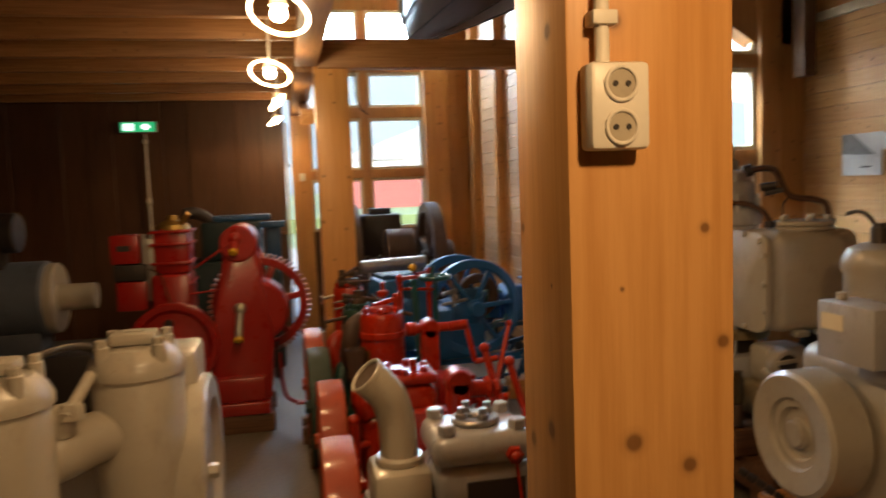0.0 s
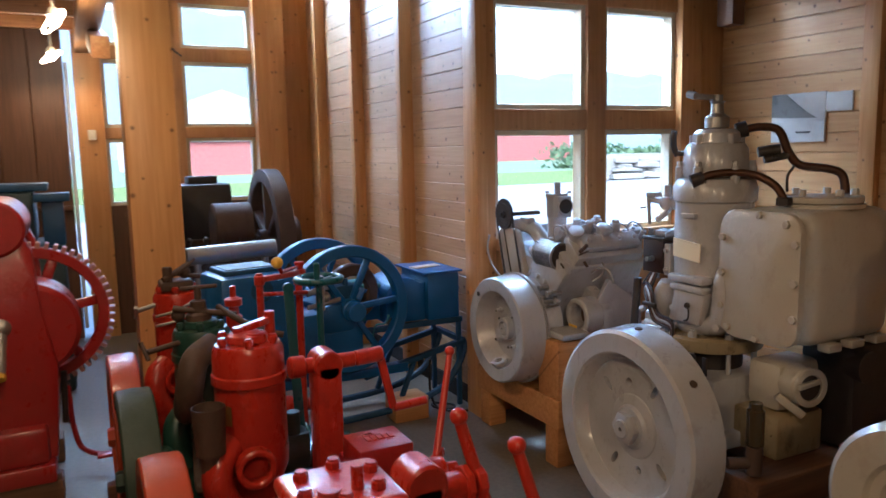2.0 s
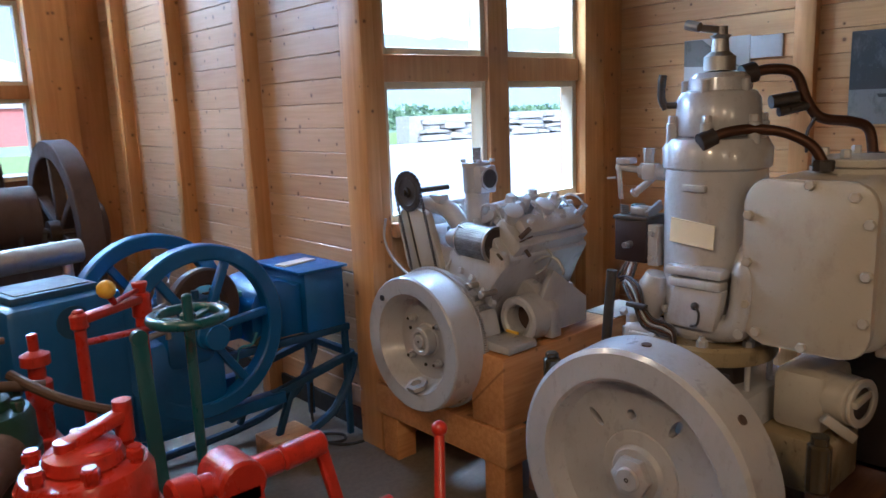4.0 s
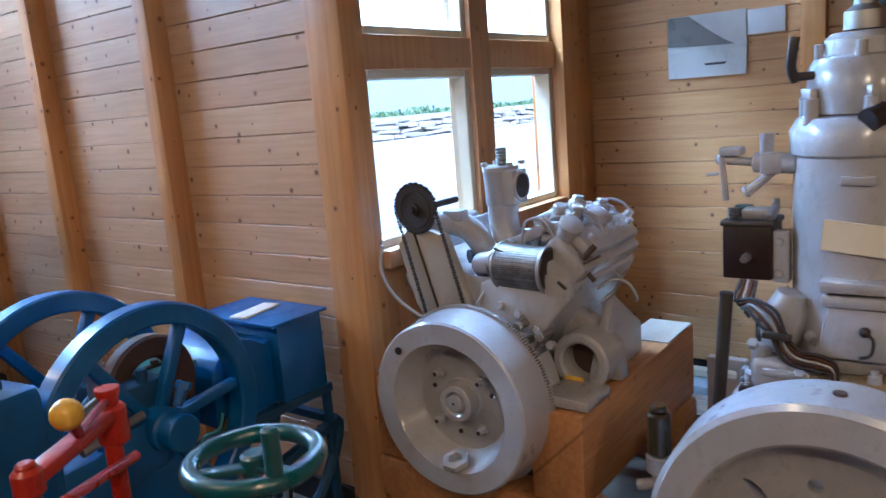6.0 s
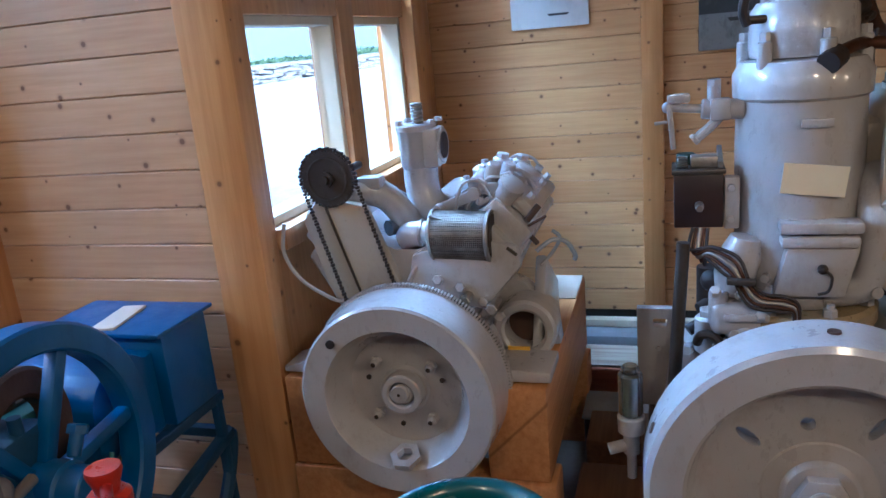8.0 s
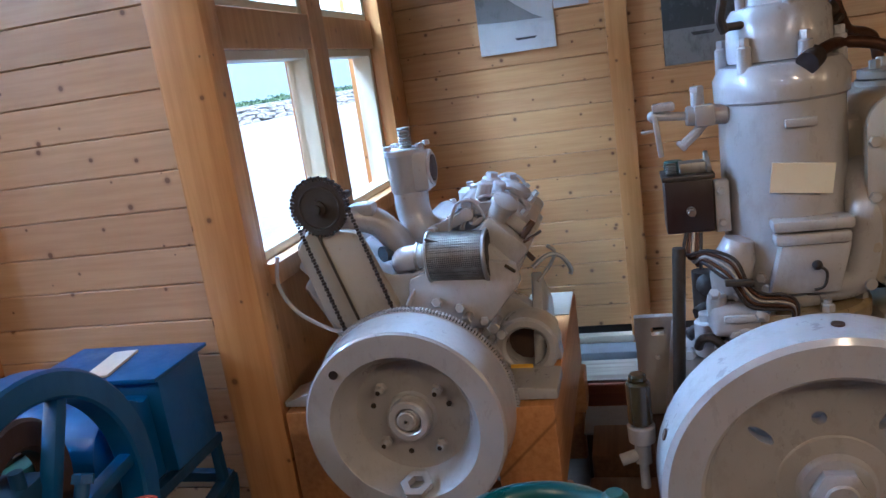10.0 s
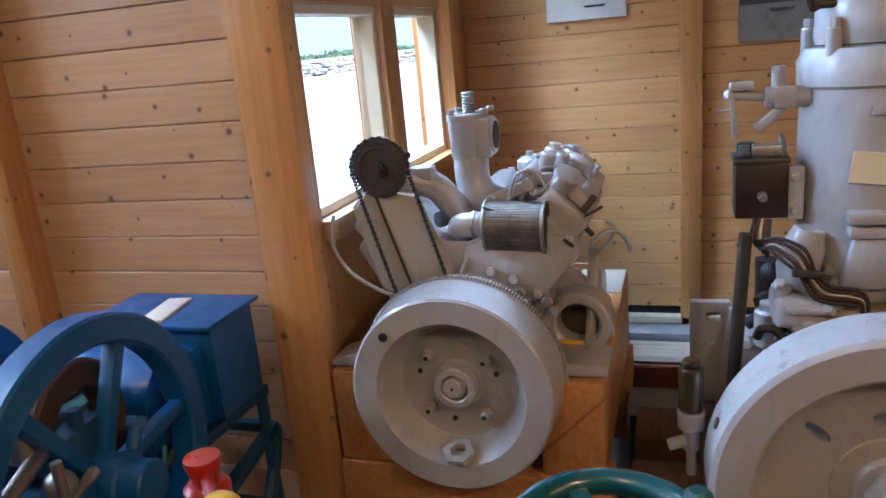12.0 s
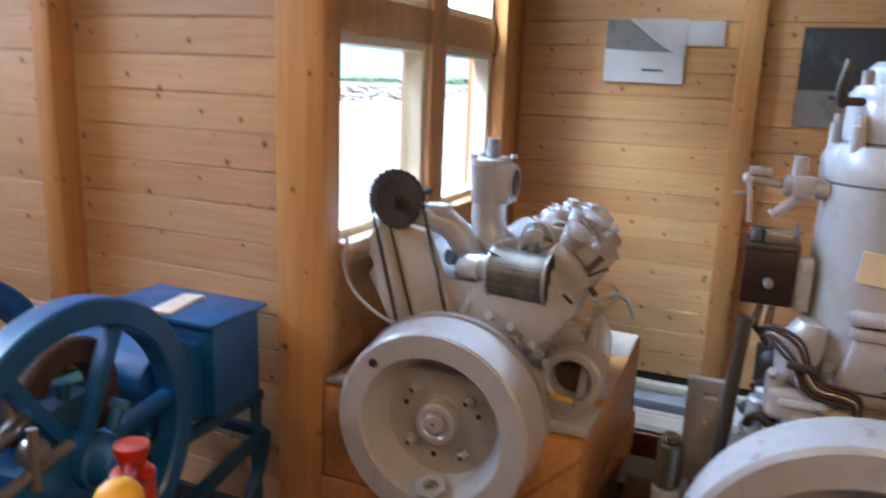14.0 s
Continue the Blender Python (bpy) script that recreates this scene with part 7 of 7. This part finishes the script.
# ---- engines close to the start of the walk ----
def twin_cylinder_engine():
    e = thing("twin_cylinder_engine", (-0.42, 1.95, 0), "cream-grey two-cylinder engine with flanged tops", "engine")
    part("bed", Shape().box(-0.80, -0.08, 1.55, 2.35, 0, 0.16, 0.01), M_BED, e)
    part("crankcase", Shape().box(-0.72, -0.20, 1.6, 2.28, 0.16, 0.52, 0.04), M_CREAM, e)
    for x, y, top in ((-0.312, 2.03, 1.115), (-0.575, 1.74, 1.12)):
        c = part("cylinder", Shape().lathe([(0, 0), (0.110, 0), (0.121, 0.04), (0.123, top - 0.612), (0.121, top - 0.608), (0.121, top - 0.60), (0.129, top - 0.597), (0.130, top - 0.575), (0.118, top - 0.55), (0.09, top - 0.522), (0, top - 0.51)], (x, y, 0.51), (0, 0, 1), 48), M_CREAM, e)
        part("top_flange", Shape().box(x - 0.062, x + 0.062, y - 0.045, y + 0.045, top - 0.005, top + 0.03, 0.012).box(x - 0.025, x + 0.025, y - 0.02, y + 0.02, top + 0.03, top + 0.034, 0.003), M_CREAM, c)
        for k in range(4):
            a = radians(45 + 90 * k)
            px, py = x + 0.103 * math.cos(a), y + 0.103 * math.sin(a)
            part("flange_bolt", Shape().rod((px, py, top - 0.06), (px, py, top + 0.005), 0.019, round_=0.004).hexnut((px, py, top + 0.005), (0, 0, 1), 0.016, 0.018), M_CREAM, c)
    part("cross_pipe", Shape().tube([(-0.56, 1.80, 0.86), (-0.48, 1.86, 0.87), (-0.42, 1.93, 0.88), (-0.36, 1.98, 0.88)], 0.07, 18).rod((-0.46, 1.84, 0.92), (-0.46, 1.84, 1.0), 0.03, round_=0.005), M_CREAM, e)
    part("link_pipe", Shape().tube([(-0.56, 1.80, 1.10), (-0.50, 1.86, 1.13), (-0.44, 1.94, 1.13), (-0.39, 1.99, 1.10)], 0.01), M_DARKSTEEL, e)
    part("side_valve", Shape().rod((-0.44, 1.80, 0.98), (-0.40, 1.90, 1.06), 0.016).hexnut((-0.43, 1.82, 0.97), (0, 0, 1), 0.03, 0.04), M_CREAM, e)
    part("valve_chest", Shape().box(-0.34, -0.17, 2.17, 2.40, 0.52, 1.05, 0.02), M_CREAM, e)
    w = part("flywheel", Shape().lathe([(0, 0.02), (0.2, 0.02), (0.23, 0.0), (0.285, 0.0), (0.295, 0.01), (0.295, 0.085), (0.285, 0.095), (0.22, 0.095), (0.19, 0.07), (0, 0.07)], (-0.235, 2.24, 0.66), (1, 0, 0), 64), M_CREAM, e)
    part("rim_bolt", Shape().hexnut((-0.14, 2.04, 0.72), (1, 0, 0), 0.022, 0.03), M_CREAM, w)
    part("cup", Shape().lathe([(0, 0.0), (0.05, 0.0), (0.075, 0.03), (0.08, 0.04), (0.07, 0.035), (0, 0.02)], (-0.42, 1.62, 0.72), (0, 0, 1), 32).rod((-0.42, 1.62, 0.5), (-0.42, 1.62, 0.72), 0.03), M_CREAM, e)
    return e


twin_cylinder_engine()


def elbow_engine():
    e = thing("pipe_engine", (0.45, 1.48, 0), "grey-cream engine with an open exhaust elbow", "engine")
    part("bed", Shape().box(0.22, 0.80, 1.25, 1.72, 0, 0.2, 0.01), M_BED, e)
    part("block", Shape().box(0.26, 0.66, 1.32, 1.62, 0.2, 0.80, 0.03), M_GREY, e)
    part("elbow_base", Shape().box(0.27, 0.40, 1.38, 1.54, 0.80, 0.905, 0.02), M_CREAM, e)
    el = part("exhaust_elbow", Shape().tube([(0.338, 1.46, 0.90), (0.337, 1.46, 0.96), (0.332, 1.46, 1.01), (0.318, 1.455, 1.055), (0.295, 1.45, 1.085), (0.272, 1.445, 1.108)], 0.042, 28), M_CREAM, e, "matt cream exhaust elbow")
    ax = Vector((-0.75, -0.16, 0.75)).normalized()
    part("elbow_mouth", Shape().ring(Vector((0.272, 1.445, 1.108)) - ax * 0.004, ax, 0.037, 0.044, 0.012, 32, 0.002), M_CREAM, el)
    # Flat brown disc paints the shade inside the open elbow.
    part("elbow_bore", Shape().lathe([(0, 0.001), (0.037, 0.001)], (0.272, 1.445, 1.108), ax, 28), M_RUST, el, "brown disc painted as the dark inside of the pipe")
    part("elbow_flange", Shape().ring((0.338, 1.46, 0.905), (0, 0, 1), 0.03, 0.055, 0.018, 32, 0.004), M_CREAM, el)
    hd = part("cylinder_head", Shape().box(0.405, 0.625, 1.37, 1.56, 0.80, 0.905, 0.025, seg=3).box(0.40, 0.63, 1.365, 1.565, 0.905, 0.975, 0.028, seg=3), M_GREY, e)
    for x, y in ((0.435, 1.40), (0.595, 1.40), (0.435, 1.53), (0.595, 1.53)):
        part("head_nut", Shape().hexnut((x, y, 0.975), (0, 0, 1), 0.02, 0.022), M_GREY, hd)
    vc = part("valve_cap", Shape().ring((0.515, 1.47, 0.975), (0, 0, 1), 0.02, 0.055, 0.014, 32, 0.003), M_STEEL, hd, "bare metal valve cap")
    for k in range(4):
        a = radians(90 * k + 20)
        part("cap_stud", Shape().rod((0.515 + 0.035 * math.cos(a), 1.47 + 0.035 * math.sin(a), 0.985), (0.515 + 0.035 * math.cos(a), 1.47 + 0.035 * math.sin(a), 1.015), 0.010).hexnut((0.515 + 0.035 * math.cos(a), 1.47 + 0.035 * math.sin(a), 0.99), (0, 0, 1), 0.014, 0.012), M_STEEL, vc)
    part("red_tap", Shape().hexnut((0.575, 1.362, 0.93), (0, -1, 0), 0.02, 0.015).rod((0.575, 1.35, 0.93), (0.585, 1.335, 0.82), 0.004).ball((0.575, 1.345, 0.93), 0.012), M_RED, e, "small red tap and wire")
    part("open_port", Shape().box(0.47, 0.60, 1.364, 1.369, 0.81, 0.875, 0.0), M_BLACK, e, "dark open port")
    for k in range(4):
        part("side_lug", Shape().rod((0.625, 1.40 + 0.045 * k, 0.84 + 0.02 * (k % 2)), (0.65, 1.40 + 0.045 * k, 0.84 + 0.02 * (k % 2)), 0.014), M_GREY, e)
    h = Shape()
    for k in range(14):
        h.lathe([(0.016, 0), (0.021, 0.006), (0.016, 0.012)], (0.66 + 0.012 * k, 1.50, 0.78), (1, 0, 0), 16)
    part("ribbed_hose", h.rod((0.60, 1.50, 0.78), (0.84, 1.50, 0.78), 0.0165), M_BRASS, e, "brass-coloured ribbed hose")
    return e


elbow_engine()


def casing_engine():
    e = thing("cased_engine", (2.2, 2.1, 0), "grey-beige engine with a drum flywheel and control box", "engine")
    part("bed", Shape().box(2.0, 2.8, 1.5, 2.45, 0, 0.22, 0.01), M_TIMBER, e, "orange-brown timber bed")
    part("crankcase", Shape().box(2.12, 2.55, 1.65, 2.38, 0.22, 0.86, 0.07, seg=4), M_CREAM, e)
    w = part("flywheel", Shape().lathe([(0, 0.03), (0.055, 0.03), (0.058, 0.045), (0.09, 0.05), (0.10, 0.03), (0.125, 0.028), (0.135, 0.012), (0.185, 0.004), (0.215, 0.0), (0.232, 0.014), (0.236, 0.15), (0.225, 0.165), (0, 0.165)], (1.93, 2.16, 0.56), (1, 0, 0), 72), M_CREAM, e)
    part("hub_cap", Shape().rod((1.945, 2.16, 0.56), (1.975, 2.16, 0.56), 0.05, seg=32, round_=0.006), M_CREAM, w)
    part("crank_shaft", Shape().rod((2.05, 2.16, 0.56), (2.2, 2.16, 0.56), 0.04), M_STEEL, e)
    bx = part("control_box", Shape().box(1.965, 2.12, 1.80, 2.06, 0.875, 1.075, 0.008), M_GREY, e)
    part("yellow_label", Shape().box(1.961, 1.965, 1.935, 2.035, 0.98, 1.035), M_LABEL, bx, "blank yellowed label")
    part("box_plug", Shape().rod((2.03, 2.02, 1.075), (2.03, 2.02, 1.10), 0.02, round_=0.003), M_CREAM, bx)
    part("bracket", Shape().box(2.08, 2.2, 1.85, 2.0, 0.80, 0.90, 0.01), M_GREY, e)
    for x, y in ((2.36, 2.22), (2.36, 1.90)):
        c = part("cylinder", Shape().lathe([(0, 0), (0.12, 0), (0.125, 0.03), (0.12, 0.27), (0.13, 0.29), (0.13, 0.33), (0.11, 0.37), (0.06, 0.39), (0, 0.39)], (x, y, 0.85), (0, 0, 1), 40), M_CREAM, e)
        part("valve", Shape().rod((x, y, 1.24), (x, y, 1.30), 0.03).tube([(x, y, 1.28), (x - 0.02, y + 0.03, 1.34), (x - 0.04, y + 0.06, 1.36), (x - 0.06, y + 0.10, 1.35)], 0.008).hexnut((x, y, 1.29), (0, 0, 1), 0.024, 0.025), M_DARKSTEEL, c)
    part("bed_chain", chain([(1.95, 2.5, 0.30), (2.05, 2.35, 0.22), (2.0, 2.2, 0.15)], 0.03, 0.04, (0, 0, 1)), M_BLACK, e)
    return e


casing_engine().location += Vector((-0.05, 0.045, 0))


# ---- engines in the dark corner ----
def drum_motor():
    e = thing("drum_motor", (-1.55, 5.6, 0), "blue-grey belt-driven motor with cream pulley on a stand", "motor")
    part("stand", Shape().box(-1.95, -1.25, 5.3, 5.95, 0, 0.45, 0.02), M_BLACK, e)
    part("housing", Shape().rod((-2.0, 5.6, 0.82), (-1.55, 5.6, 0.82), 0.27, seg=40, round_=0.02).box(-1.95, -1.6, 5.45, 5.75, 0.45, 0.7, 0.02), M_BLUEGREY, e)
    part("cream_disc", Shape().ring((-1.58, 5.6, 0.82), (1, 0, 0), 0.10, 0.25, 0.09, 48, 0.01), M_CREAM, e)
    part("pulley", Shape().rod((-1.50, 5.6, 0.82), (-1.25, 5.6, 0.82), 0.095, seg=32, round_=0.006), M_CREAM, e)
    part("top_drum", Shape().rod((-2.1, 5.5, 1.30), (-1.7, 5.5, 1.30), 0.14, seg=32, round_=0.01).box(-2.0, -1.8, 5.42, 5.6, 1.05, 1.25, 0.01), M_BLACK, e)
    return e


drum_motor()


def teal_engine():
    e = thing("teal_engine", (-0.2, 6.6, 0), "dark teal engine standing against the plank wall", "engine")
    part("body", Shape().box(-0.75, 0.05, 6.35, 6.95, 0, 0.95, 0.03).box(-0.6, -0.1, 6.4, 6.9, 0.95, 1.28, 0.03), M_TEALDARK, e)
    part("rocker_box", Shape().box(-0.5, -0.02, 6.45, 6.75, 1.28, 1.33, 0.012), M_BLUEDARK, e)
    part("air_horn", Shape().tube([(-0.5, 6.5, 1.28), (-0.62, 6.46, 1.36), (-0.72, 6.42, 1.36)], 0.05, 16), M_BLACK, e)
    part("blue_cap", Shape().box(-0.1, 0.1, 6.3, 6.5, 1.22, 1.27, 0.006).box(-0.06, 0.06, 6.34, 6.46, 0.95, 1.22, 0.006), M_BLUEDARK, e)
    return e


teal_engine()
